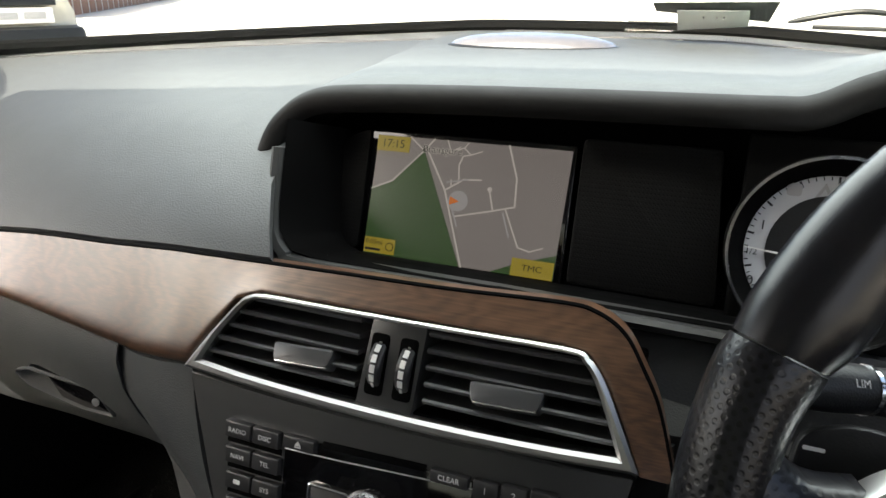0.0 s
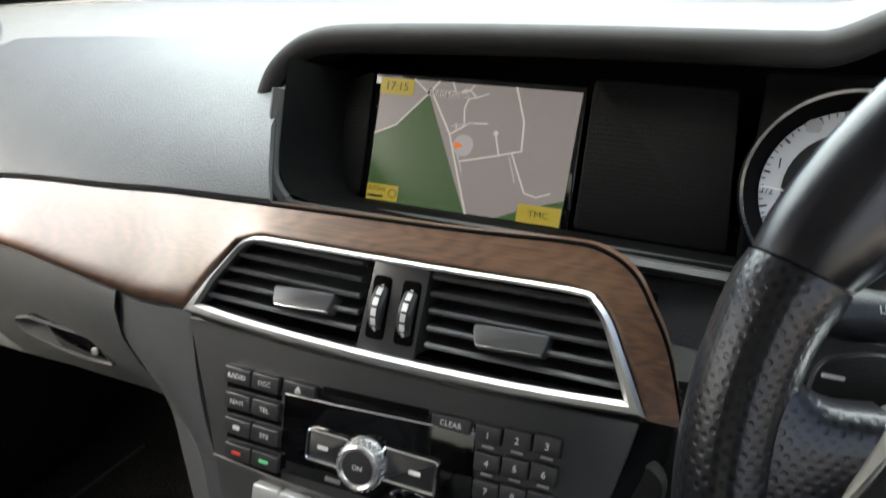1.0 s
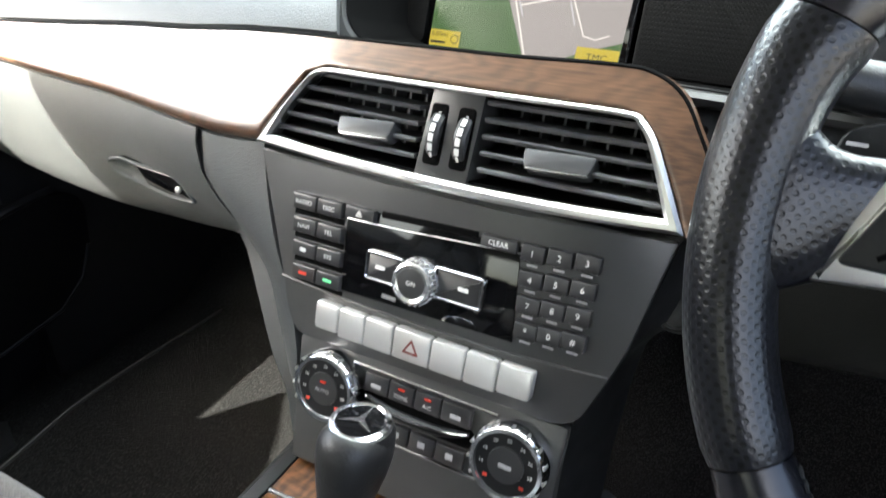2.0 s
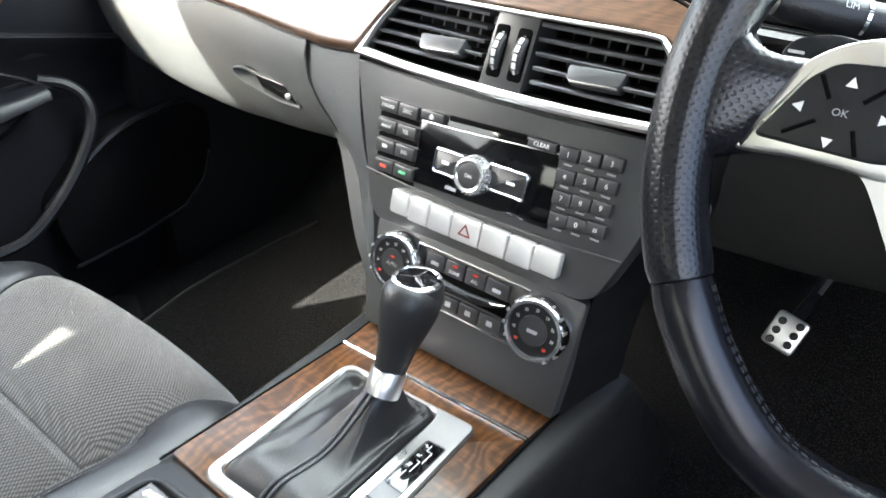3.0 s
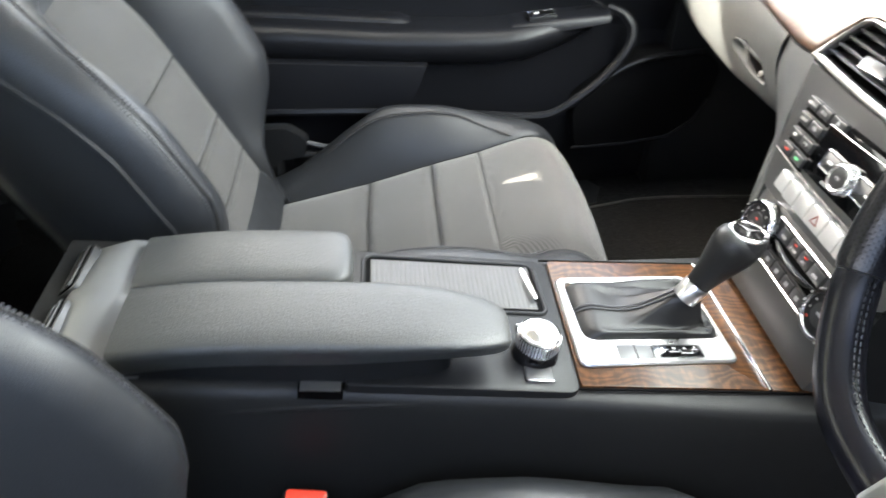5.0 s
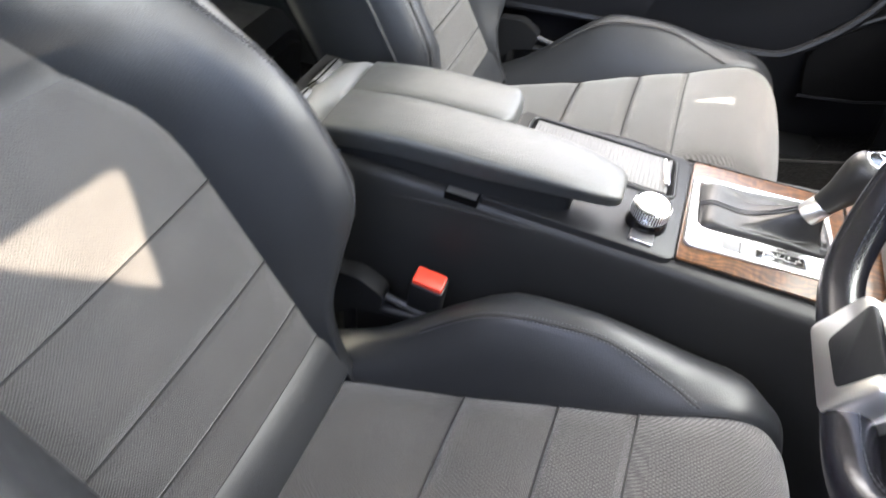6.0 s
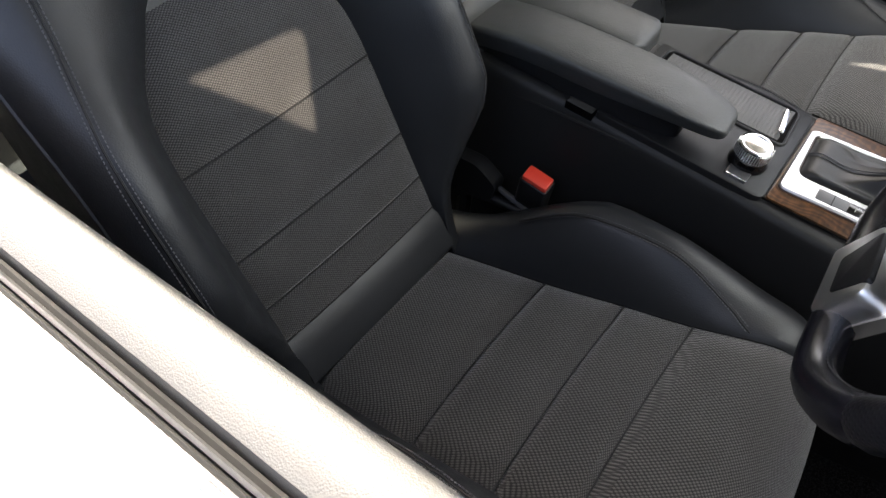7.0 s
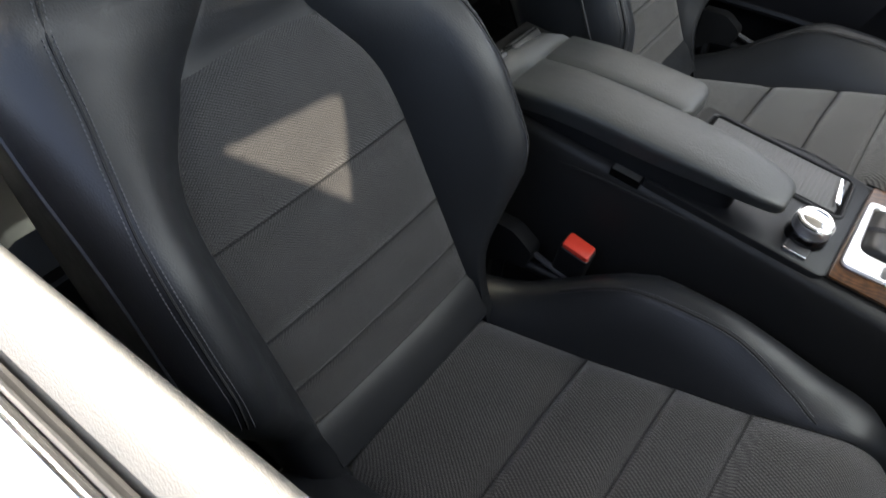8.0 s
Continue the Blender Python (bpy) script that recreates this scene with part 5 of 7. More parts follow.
def cluster():
    t = thing("instrument_cluster", (0.35, 0.41, 1.0), "instrument cluster with silver dials in a dark hooded recess", "gauges")
    cm = axes((0.2285, 0.39, 1.010), (1, 0, 0), (0, 0.2921, 0.9564), (0, -0.9564, 0.2921))

    def gauge(m, r, ticks, dark):
        g = part("gauge_ring", lathe([(r, -0.02), (r, 0.0), (r - 0.0008, 0.003), (r - 0.0024, 0.003), (r - 0.0032, -0.004), (r - 0.0036, -0.012)], m, 56), CHROME, t, "chrome gauge ring")
        part("gauge_bezel", lathe([(r - 0.0025, -0.003), (r - 0.0095, -0.0085), (r - 0.0105, -0.0105)], m, 56, caps=False), DARK, g)
        part("gauge_face", lathe([(r - 0.0095, -0.014), (r - 0.0105, -0.0095), (dark, -0.0095)], m, 56), FACE, g)
        part("gauge_centre", lathe([(dark, -0.012), (dark, -0.0085), (0.001, -0.0085)], m, 40), PLASTIC, g)
        for i in range(ticks):
            a = radians(250 - i * (320 / ticks))
            big = i % 5 == 0
            part("tick", block(-0.0035 if big else -0.002, 0.0, -0.0006 if big else -0.0003, 0.0006 if big else 0.0003, -0.0096, -0.0092, m @ Matrix.Rotation(a, 4, "Z") @ Matrix.Translation((r - 0.0107, 0, 0)), r=0.0001, bevel=0), PLASTIC, g)
        return g

    g = gauge(cm, 0.052, 60, 0.031)
    for s, px, py in (("1", -0.0335, 0.0115), ("1/2", -0.0375, -0.0035), ("0", -0.036, -0.0195)):
        writing(s, 0.0075 if len(s) == 1 else 0.005, cm @ Matrix.Translation((px, py, -0.0093)), PLASTIC, g)
    part("needle", prism([(-0.0415, -0.0014), (0.0, -0.0056), (0.0, -0.0043), (-0.0415, -0.0007)], -0.0078, -0.0068, cm, 0), WHITE, g, "thin white needle")
    tr = rounded([(-0.0125, 0.026), (0.0, 0.026), (-0.006, 0.0375)], 0.0008, 2)
    part("warning_mark", ring_frame(tr, inset(tr, 0.0016), -0.0096, -0.0091, cm, 0), GREYPRINT, g)
    part("warning_bar", block(-0.0245, -0.017, 0.029, 0.036, -0.0096, -0.0091, cm, r=0.002, bevel=0), GREYPRINT, g)
    cm2 = axes((0.36, 0.40, 1.018), (1, 0, 0), (0, 0.2921, 0.9564), (0, -0.9564, 0.2921))
    gauge(cm2, 0.068, 60, 0.045)
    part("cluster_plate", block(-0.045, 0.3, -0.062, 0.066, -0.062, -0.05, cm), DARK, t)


cluster()


# ---- steering wheel ----
def steering_wheel():
    t = thing("steering_wheel", WHEEL_AT, "black leather steering wheel with silver spokes and perforated grips", "steering wheel")
    RC = 0.1745

    def rim_point(a):
        x, y = RC * math.cos(a), RC * math.sin(a)
        low = -0.1585
        if y < low + 0.02:
            k = low + 0.02
            d = k - y
            y = k - d + 17.0 * d * d
        return Vector((x, y))

    def rim(name, a0, a1, n, rx, rz, material, label=""):
        rings = []
        for i in range(n + 1):
            f = i / n
            a = radians(a0 + (a1 - a0) * f)
            p = rim_point(a)
            d = (rim_point(a + 0.01) - rim_point(a - 0.01)).normalized()
            o = Vector((d.y, -d.x))
            e = min(f, 1 - f) * n
            k = 0.93 if e < 0.5 else 1.0
            thumb = math.exp(-((abs(a - math.pi / 2) - radians(65)) / radians(8)) ** 2) if math.sin(a) > 0 else 0.0
            ring = []
            for j in range(16):
                b = 2 * math.pi * j / 16
                c, s = math.cos(b), math.sin(b)
                g = rx * c * k * (1 + 0.5 * thumb if c < 0 else 1.0)
                ring.append(WM @ Vector((p.x + o.x * g, p.y + o.y * g, rz * s * k)))
            rings.append(ring)
        return part(name, unroll(loft(rings), 16), material, t, label)

    rim("rim_top", 19, 161, 40, 0.0146, 0.0152, RIM, "smooth black leather upper rim")
    for a0, a1 in ((161.3, 209.3), (-29.3, 18.7)):
        rim("grip", a0, a1, 24, 0.0150, 0.0168, PERF, "perforated leather grip")
    rim("rim_bottom", 209.6, 330.4, 40, 0.0146, 0.0152, RIM, "smooth black leather lower rim")
    # stitches inside the lower rim
    for a0, a1 in ((211, 262), (278, 329)):
        for z in (0.0015, 0.0055):
            pts = []
            for i in range(50):
                p = rim_point(radians(a0 + (a1 - a0) * i / 49))
                d = p.normalized()
                pts.append(WM @ Vector((p.x - d.x * 0.0143, p.y - d.y * 0.0143, z)))
            part("stitching", stitches(pts, 0.0046, 0.0006), LEATHER, t)
    def web_uv(bm):
        uv = bm.loops.layers.uv.new("unrolled")
        flat = WM.inverted()
        for f in bm.faces:
            for l in f.loops:
                q = flat @ l.vert.co
                l[uv].uv = (q.y, q.x - 0.1 * q.z)
        return bm

    for s in (-1, 1):
        fm = WM @ Matrix.Diagonal((-s, 1, 1, 1))
        # leather web that falls from the rim to the spoke
        top = spline([(-0.1675, 0.037, 0.0125), (-0.1585, 0.0235, 0.0112), (-0.1485, 0.0178, 0.0085), (-0.1335, 0.0185, 0.0035)], 9)
        low = spline([(-0.170, -0.038, 0.0125), (-0.161, -0.031, 0.0108), (-0.154, -0.0272, 0.0078), (-0.148, -0.0245, 0.0035)], 9)
        rows = [[fm @ (p.lerp(q, v) + Vector((-0.0015 * math.sin(v * math.pi), 0, -0.008 * abs(2 * v - 1) ** 5))) for p, q in zip(top, low)] for v in (0, 0.03, 0.08, 0.16, 0.3, 0.5, 0.7, 0.84, 0.92, 0.97, 1)]
        part("spoke_web", web_uv(sheet(rows, WM.to_3x3() @ Vector((0, 0, -0.022)))), PERF, t, "perforated leather web", angle=60)
        pad = rounded([(-0.151, -0.024), (-0.136, 0.0165), (-0.123, 0.0265), (-0.107, 0.0318), (-0.078, 0.033), (-0.078, -0.02), (-0.095, -0.0225), (-0.107, -0.0212), (-0.126, -0.0212)],
                      [0.003, 0.010, 0.010, 0.01, 0.004, 0.004, 0.006, 0.006, 0.006], 4)
        sp = part("spoke", prism(pad, -0.018, 0.0018, fm, 0.003), SILVER, t, "satin silver spoke trim")
        bp = rounded([(-0.1445, -0.0165), (-0.131, 0.0108), (-0.122, 0.0185), (-0.088, 0.0215), (-0.078, 0.012), (-0.08, -0.0125), (-0.0985, -0.0165)], 0.004, 4)
        sw = part("switch_pad", prism(bp, -0.002, 0.0034, fm, 0.0015), PLASTIC, sp, "black switch pad")
        for x, y, k in ((-0.131, -0.001, 0), (-0.115, 0.0115, 1), (-0.1, 0.0, 2), (-0.1165, -0.0125, 3)):
            a = radians((180, 90, 0, 270)[k])
            mm = fm @ Matrix.Translation((x, y, 0.0034)) @ Matrix.Rotation(a, 4, "Z")
            part("arrow_mark", prism([(-0.0016, -0.0022), (0.0024, 0), (-0.0016, 0.0022)], -0.0004, 0.0003, mm, 0), WHITE, sw)
        if s < 0:
            writing("OK", 0.0042, fm @ Matrix.Translation((-0.1155, -0.0005, 0.0035)), GREYPRINT, sw)
        for p0, p1 in (((-0.1265, 0.0125), (-0.121, 0.004)), ((-0.109, 0.005), (-0.099, 0.0155)), ((-0.123, -0.005), (-0.1335, -0.0125)), ((-0.109, -0.006), (-0.105, -0.0155))):
            part("switch_gap", tube([fm @ Vector((*p0, 0.0033)), fm @ Vector((*p1, 0.0033))], 0.001, 6), DARK, sw)
        # silver blade that runs down to the bottom of the rim
        c = spline([(-0.102, -0.0175, 0), (-0.0955, -0.022, 0), (-0.087, -0.033, 0), (-0.078, -0.0457, 0), (-0.0675, -0.06, 0), (-0.052, -0.088, 0), (-0.043, -0.115, 0), (-0.037, -0.14, 0)], 22)
        rings = []
        for i, p in enumerate(c):
            d = (c[min(i + 1, 21)] - c[max(i - 1, 0)]).normalized()
            o = Vector((d.y, -d.x, 0)) * (0.0034 + 0.0022 * (i / 21))
            rings.append([fm @ (p - o + Vector((0, 0, z0))) if k == 0 else fm @ (p + o + Vector((0, 0, z0))) for k, z0 in ((0, -0.014), (0, -0.004), (1, -0.004), (1, -0.014))])
        part("lower_spoke", loft(rings), SILVER, t, "satin silver lower spoke")
    # silver plate that clasps the flattened bottom of the rim
    bottom = rounded([(-0.038, -0.164), (0.037, -0.160), (0.047, -0.108), (-0.034, -0.112)], [0.007, 0.007, 0.012, 0.012], 5)
    bt = part("bottom_trim", prism(bottom, -0.016, 0.0175, WM, 0.004), SILVER, t, "satin silver plate on the lower rim")
    slot = rounded([(-0.014, -0.147), (0.028, -0.1435), (0.037, -0.1065), (-0.021, -0.1105)], 0.005, 4)
    part("trim_insert", prism(slot, 0.014, 0.0182, WM, 0.001), PLASTIC, bt, "black insert")
    hub = rounded([(-0.062, -0.045), (-0.03, -0.1), (0.03, -0.1), (0.062, -0.045), (0.075, 0.0), (0.06, 0.045), (-0.06, 0.045), (-0.075, 0.0)], 0.03, 5)
    h = part("airbag_cover", prism(hub, -0.03, 0.016, WM, 0.016), LEATHER, t, "black grained airbag cover")
    part("hub_ring", lathe([(0.031, 0.016), (0.031, 0.0185), (0.028, 0.019), (0.0275, 0.016)], WM, 40), CHROME, h)
    part("column", lathe([(0.055, -0.03), (0.05, -0.05), (0.045, -0.17)], WM, 24), PLASTIC, t)


steering_wheel()


def column_stalk():
    t = thing("indicator_stalk", (0.3, 0.32, 0.97), "black indicator stalk with a chrome band on the steering column", "stalk")
    a, b = Vector((0.31, 0.312, 0.983)), Vector((0.194, 0.245, 1.010))
    part("stalk_arm", tube([a.lerp(b, f) for f in (0, 0.2, 0.45, 0.695)], [0.0112, 0.0105, 0.0095, 0.0088], 14), PLASTIC, t)
    part("chrome_band", tube([a.lerp(b, 0.695), a.lerp(b, 0.708)], 0.0096, 20), CHROME, t)
    part("stalk_tip", tube([a.lerp(b, f) for f in (0.708, 0.74, 0.82, 0.94, 0.985, 1.0)], [0.009, 0.0093, 0.0096, 0.0091, 0.0075, 0.004], 14), PLASTIC, t)
    ax = (b - a).normalized()
    out = Vector((-0.05, -0.78, 0.62))
    out = (out - ax * out.dot(ax)).normalized()
    m = axes(a.lerp(b, 0.765) + out * 0.0095, -ax, out.cross(-ax), out)
    writing("LIM", 0.0042, m, GREYPRINT, t)
    # shift paddle behind the spoke
    lv = thing("shift_paddle", WM @ Vector((-0.12, 0.01, -0.03)), "black plastic gear shift paddle behind the steering wheel", "shift paddle")
    pad = rounded([(-0.153, 0.006), (-0.150, 0.0283), (-0.1335, 0.0345), (-0.10, 0.03), (-0.10, -0.005), (-0.131, -0.005)], [0.005, 0.006, 0.008, 0.004, 0.004, 0.006], 4)
    part("paddle_blade", prism(pad, -0.036, -0.03, WM, 0.002), PLASTIC, lv)
    part("paddle_mark", block(-0.0035, 0.0035, -0.0007, 0.0007, 0, 0.0003, WM @ Matrix.Translation((-0.145, 0.0235, -0.03)), r=0.0004, bevel=0), WHITE, lv)
    part("paddle_arm", tube([WM @ Vector(p) for p in ((-0.105, 0.012, -0.033), (-0.075, 0.008, -0.04), (-0.05, 0.004, -0.045))], [0.011, 0.012, 0.013], 10), PLASTIC, lv)
    sh = thing("steering_column_cover", (0.357, 0.36, 0.93), "black plastic steering column cover", "column cover")
    cm = WM @ Matrix.Translation((0, -0.012, -0.05))
    part("shroud", loft([[cm @ Vector((x * k, y * k - 0.01 * (1 - k), -z)) for x, y in rounded([(-0.06, -0.055), (0.06, -0.055), (0.065, 0.04), (-0.065, 0.04)], 0.025, 5)] for k, z in ((0.88, 0.02), (1, 0.03), (1.08, 0.16))]), PLASTIC, sh)


column_stalk()


def pedals():
    t = thing("brake_pedal", (0.214, 0.64, 0.52), "bare steel pedal with black rubber studs in the dark footwell", "pedal")
    m = axes((0.214, 0.62, 0.571), (1, 0, 0), (0, 0.5, 0.866), (0, -0.866, 0.5)) @ Matrix.Rotation(radians(-12), 4, "Z")
    p = part("pedal_plate", block(-0.0185, 0.0185, -0.0215, 0.0215, 0, 0.006, m, r=0.006, bevel=0.002), SILVER, t)
    for x in (-0.0095, 0.0095):
        for y in (-0.0125, 0.0, 0.0125):
            part("stud", lathe([(0.0045, 0.005), (0.0045, 0.008), (0.0035, 0.009), (0.001, 0.009)], m @ Matrix.Translation((x, y + x * 0.2, 0)), 16), RUBBER, p)
    part("pedal_arm", tube([m @ Vector((0, 0.01, -0.004)), m @ Vector((0, 0.05, -0.08)), m @ Vector((0, 0.2, -0.1))], 0.008, 8), PLASTIC, t)


pedals()


# ---- centre console ----
def kz(y):
    return 0.679 - 0.075 * y if y > 0.02 else 0.6775 - 0.125 * (y - 0.02)


def console():
    t = thing("centre_console", (0, 0, 0.33), "black centre console with walnut and satin silver trim between the seats", "console")
    # sides, from the rear end to the stack
    secs = [(-0.47, .10, .10), (-0.36, .105, .105), (-0.2, .103, .103), (0.0, .106, .103), (0.03, .108, .102), (0.12, .115, .11), (0.22, .123, .117), (0.30, .13, .124), (0.36, .134, .13), (0.5, .138, .13), (0.62, .14, .13)]
    rings = []
    for y, xr, xl in secs:
        z = kz(y) - 0.0035 - 1.2 * max(0.0, y - 0.36)
        rings.append([Vector((x, y, h)) for x, h in ((-xl - 0.03, 0.30), (-xl - 0.012, z - 0.10), (-xl, z - 0.018), (-xl + 0.003, z - 0.004), (-xl + 0.008, z), (xr - 0.014, z + 0.0004), (xr - 0.005, z - 0.001), (xr + 0.001, z - 0.004), (xr + 0.0045, z - 0.011), (xr + 0.0065, z - 0.024), (xr + 0.011, z - 0.06), (xr + 0.014, z - 0.10), (xr + 0.03, 0.30))])
    part("console_body", loft(rings), CONSOLE, t, "black grained plastic console body")
    for s in (1, -1):
        part("side_line", tube([Vector((s * (.1085 - 0.02 * min(max(0.0, y + 0.2), 0.14)), y, kz(y) - lerp([(-0.46, 0.037), (-0.32, 0.032), (-0.2, 0.021), (-0.05, 0.0115)], y))) for y in np.linspace(-0.46, -0.045, 16)], [0.0026] * 13 + [0.0022, 0.0016, 0.0006], 8), CONSOLE, t)
    # slot in the driver's side
    sm = axes((0.1055, -0.201, 0.6985), (0, 1, -0.12), (0, 0.12, 1), (1, 0, 0))
    sl = part("side_slot", block(-0.020, 0.020, -0.0062, 0.0062, -0.01, 0.0014, sm, r=0.002, bevel=0.0006), DARK, t)
    part("slot_edge", block(-0.018, 0.018, 0.0062, 0.0074, -0.01, 0.0026, sm, r=0.0005, bevel=0.0003), SATIN, sl)
    # rear top plate with the stowage tray and the controller
    TM = axes((0, 0.0, 0.680), (1, 0, 0), (0, 0.9923, -0.124), (0, 0.124, 0.9923))
    o = rounded([(-0.093, -0.18), (0.103, -0.18), (0.1045, 0.041), (-0.092, 0.043)], [0.004, 0.004, 0.014, 0.02], 5)
    hole = rounded([(-0.0815, -0.164), (-0.004, -0.164), (-0.003, 0.026), (-0.08, 0.022)], [0.01, 0.006, 0.008, 0.014], 5)
    part("top_plate", prism(o, -0.02, 0.0035, TM, 0.002), PLASTIC, t, "black console top plate")
    part("tray_rim", ring_frame(inset(hole, -0.0045), hole, 0.002, 0.0062, TM, 0.0015), PLASTIC, t)
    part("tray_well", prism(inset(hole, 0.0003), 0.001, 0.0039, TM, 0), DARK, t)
    rc = thing("roller_cover", TM @ Vector((-0.04, -0.07, 0.004)), "grey ribbed roller cover over the console tray", "tray cover")
    n = 34
    for i in range(n):
        y = -0.158 + i * 0.0052
        part("slat", block(-0.0765, -0.0065, y, y + 0.00516, 0.003, 0.0052, TM, r=0.0002, bevel=0.00028, seg=1), SLAT, rc)
    hm = TM @ Matrix.Translation((-0.043, 0.0135, 0.004)) @ Matrix.Rotation(radians(8), 4, "Z")
    part("roller_handle", block(-0.026, 0.026, -0.0035, 0.0035, 0, 0.0075, hm, r=0.003, bevel=0.002), CHROME, rc, "chrome roller handle")
    # turning controller
    cmx = TM @ Matrix.Translation((0.0555, 0.003, 0.0035))
    ct = thing("rotary_controller", cmx.translation, "silver turning controller knob on the console", "knob")
    for x0, x1 in ((0.014, 0.0375), (-0.036, -0.016)):
        k = part("side_key", prism(rounded([(x0, -0.013), (x1, -0.015 if x1 > 0 else -0.012), (x1, 0.012), (x0, 0.013)], 0.002, 3), -0.002, 0.0028, cmx, 0.0008), KEY, ct, "black key beside the knob")
        e = x1 if x1 > 0 else x0
        part("key_edge", block(e - 0.0012, e + 0.0012, -0.013, 0.012, 0.0, 0.0034, cmx, r=0.0006, bevel=0.0004), CHROME, k)
    part("knob_base", lathe([(0.0235, -0.002), (0.0235, 0.004), (0.021, 0.009), (0.0205, 0.012)], cmx, 40), PIANO, ct)
    kn = part("knob_body", lathe([(0.0205, 0.011), (0.0213, 0.014), (0.0213, 0.026), (0.0205, 0.0285), (0.018, 0.0298), (0.0165, 0.0295), (0.014, 0.0305), (0.001, 0.0308)], cmx, 48), CHROME, ct, "bright silver knob")
    for i in range(44):
        part("rib", block(-0.0004, 0.0003, -0.0006, 0.0006, 0.0145, 0.0265, cmx @ Matrix.Rotation(2 * math.pi * i / 44, 4, "Z") @ Matrix.Translation((0.0213, 0, 0)), r=0.0002, bevel=0), SILVER, kn)
    # walnut panels
    w1 = rounded([(-0.0935, 0.0455), (0.0955, 0.0425), (0.1015, 0.229), (-0.0915, 0.222)], [0.004, 0.004, 0.001, 0.001], 2)
    part("wood_panel", prism(w1, -0.004, 0.002, KM, 0.0012), WOODC, t, "polished walnut console panel")
    w2 = [(-0.092, 0.226), (0.1025, 0.2325), (0.1075, 0.325), (-0.10, 0.325)]
    part("wood_panel", prism(w2, -0.004, 0.0024, KM, 0.0012), WOODC, t, "polished walnut console panel")
    part("bright_line", tube([KM @ Vector((-0.0918, 0.224, 0.002)), KM @ Vector((0.102, 0.2305, 0.002))], 0.0014, 6), CHROME, t)
    part("wood_edge", tube([KM @ Vector(p) for p in ((0.0975, 0.035, 0.0), (0.1035, 0.23, 0.0), (0.109, 0.325, 0.0))], 0.0014, 6), DARK, t)
    part("wood_edge", tube([KM @ Vector(p) for p in ((-0.0955, 0.037, 0.0), (-0.0935, 0.224, 0.0), (-0.102, 0.325, 0.0))], 0.0014, 6), DARK, t)


console()


def gear_selector():
    t = thing("gear_selector", KM @ Vector((0.0, 0.14, 0)), "automatic gear lever with black leather gaiter on satin silver plate", "gear lever")
    out = rounded([(-0.059, 0.0465), (0.0735, 0.0465), (0.0675, 0.213), (-0.066, 0.204)], [0.012, 0.012, 0.01, 0.014], 6)
    inn = rounded([(-0.0515, 0.056), (0.038, 0.0595), (0.034, 0.206), (-0.0585, 0.198)], [0.012, 0.014, 0.012, 0.014], 6)
    part("gate_plate", ring_frame(out, inn, 0.0, 0.0062, KM, 0.002), PLATE, t, "satin silver selector plate")
    g = part("gate_window", prism(rounded([(0.0455, 0.088), (0.0655, 0.088), (0.063, 0.178), (0.0455, 0.176)], 0.003, 3), 0.002, 0.0068, KM, 0.0005), VANE, t)
    part("gate_display", prism(rounded([(0.0475, 0.124), (0.0642, 0.124), (0.0625, 0.176), (0.0475, 0.1745)], 0.002, 3), 0.003, 0.0072, KM, 0.0003), PIANO, g, "black gear display")
    for i, y in enumerate((0.099, 0.1205)):
        part("key_gap", block(0.046, 0.065, y - 0.0004 + 0.008, y + 0.0004 + 0.008, 0.004, 0.0071, KM, r=0.0001, bevel=0), DARK, g)
    for pts in (((0.059, 0.132), (0.053, 0.132), (0.053, 0.142)), ((0.056, 0.142), (0.056, 0.154), (0.053, 0.154)), ((0.058, 0.154), (0.058, 0.166), (0.053, 0.166), (0.053, 0.172))):
        part("gate_mark", tube([KM @ Vector((*p, 0.0073)) for p in pts], 0.0005, 4), WHITE, g)
    for s, x, y in (("P", 0.0595, 0.170), ("R", 0.0605, 0.159), ("N", 0.0605, 0.148), ("D", 0.0605, 0.136)):
        writing(s, 0.005, KM @ Matrix.Translation((x - 0.009, y, 0.0073)) @ Matrix.Rotation(radians(90), 4, "Z"), WHITE, g)
    # gaiter: rises in soft folds from the frame to the lever
    base = inset(inn, 0.0008)
    topc, tr = Vector((0.0045, 0.170)), 0.0135
    rings = []
    base = [a.lerp(b, k / 3) for a, b in zip(base, base[1:] + base[:1]) for k in range(3)]
    for k in range(25):
        f = k / 24
        e = f ** 1.25
        h = 0.002 + 0.010 * (1 - (1 - min(f / 0.25, 1)) ** 2) + 0.030 * max(0, f - 0.3) ** 2.4 / 0.7 ** 2.4
        ring = []
        for i, p in enumerate(base):
            a = math.atan2(p.y - topc.y, p.x - topc.x)
            q = topc + tr * Vector((math.cos(a), math.sin(a)))
            m = p.lerp(q, e)
            side = 1 - math.exp(-((a + math.pi / 2) / 0.45) ** 2)
            crease = 0.0060 * math.sin(4 * a + 9 * f) - 0.0075 * abs(math.sin(4.5 * a - 5 * f + 0.6)) ** 0.6 + 0.0032 * math.sin(13 * a + 11 * f)
            fold = math.sin(f * math.pi) * (side * crease + 0.004 * math.sin(2.2 * math.pi * f) - 0.001)
            ring.append(KM @ Vector((m.x, m.y, h + fold * 0.5)))
        rings.append(ring)
    ga = part("gaiter", loft(rings), GAITER, t, "creased black leather gaiter", angle=80)
    for dx in (-0.0025, 0.0025):
        line = []
        for k in range(30):
            f = k / 29
            e = f ** 1.25
            y = 0.0575 + (0.157 - 0.0575) * e
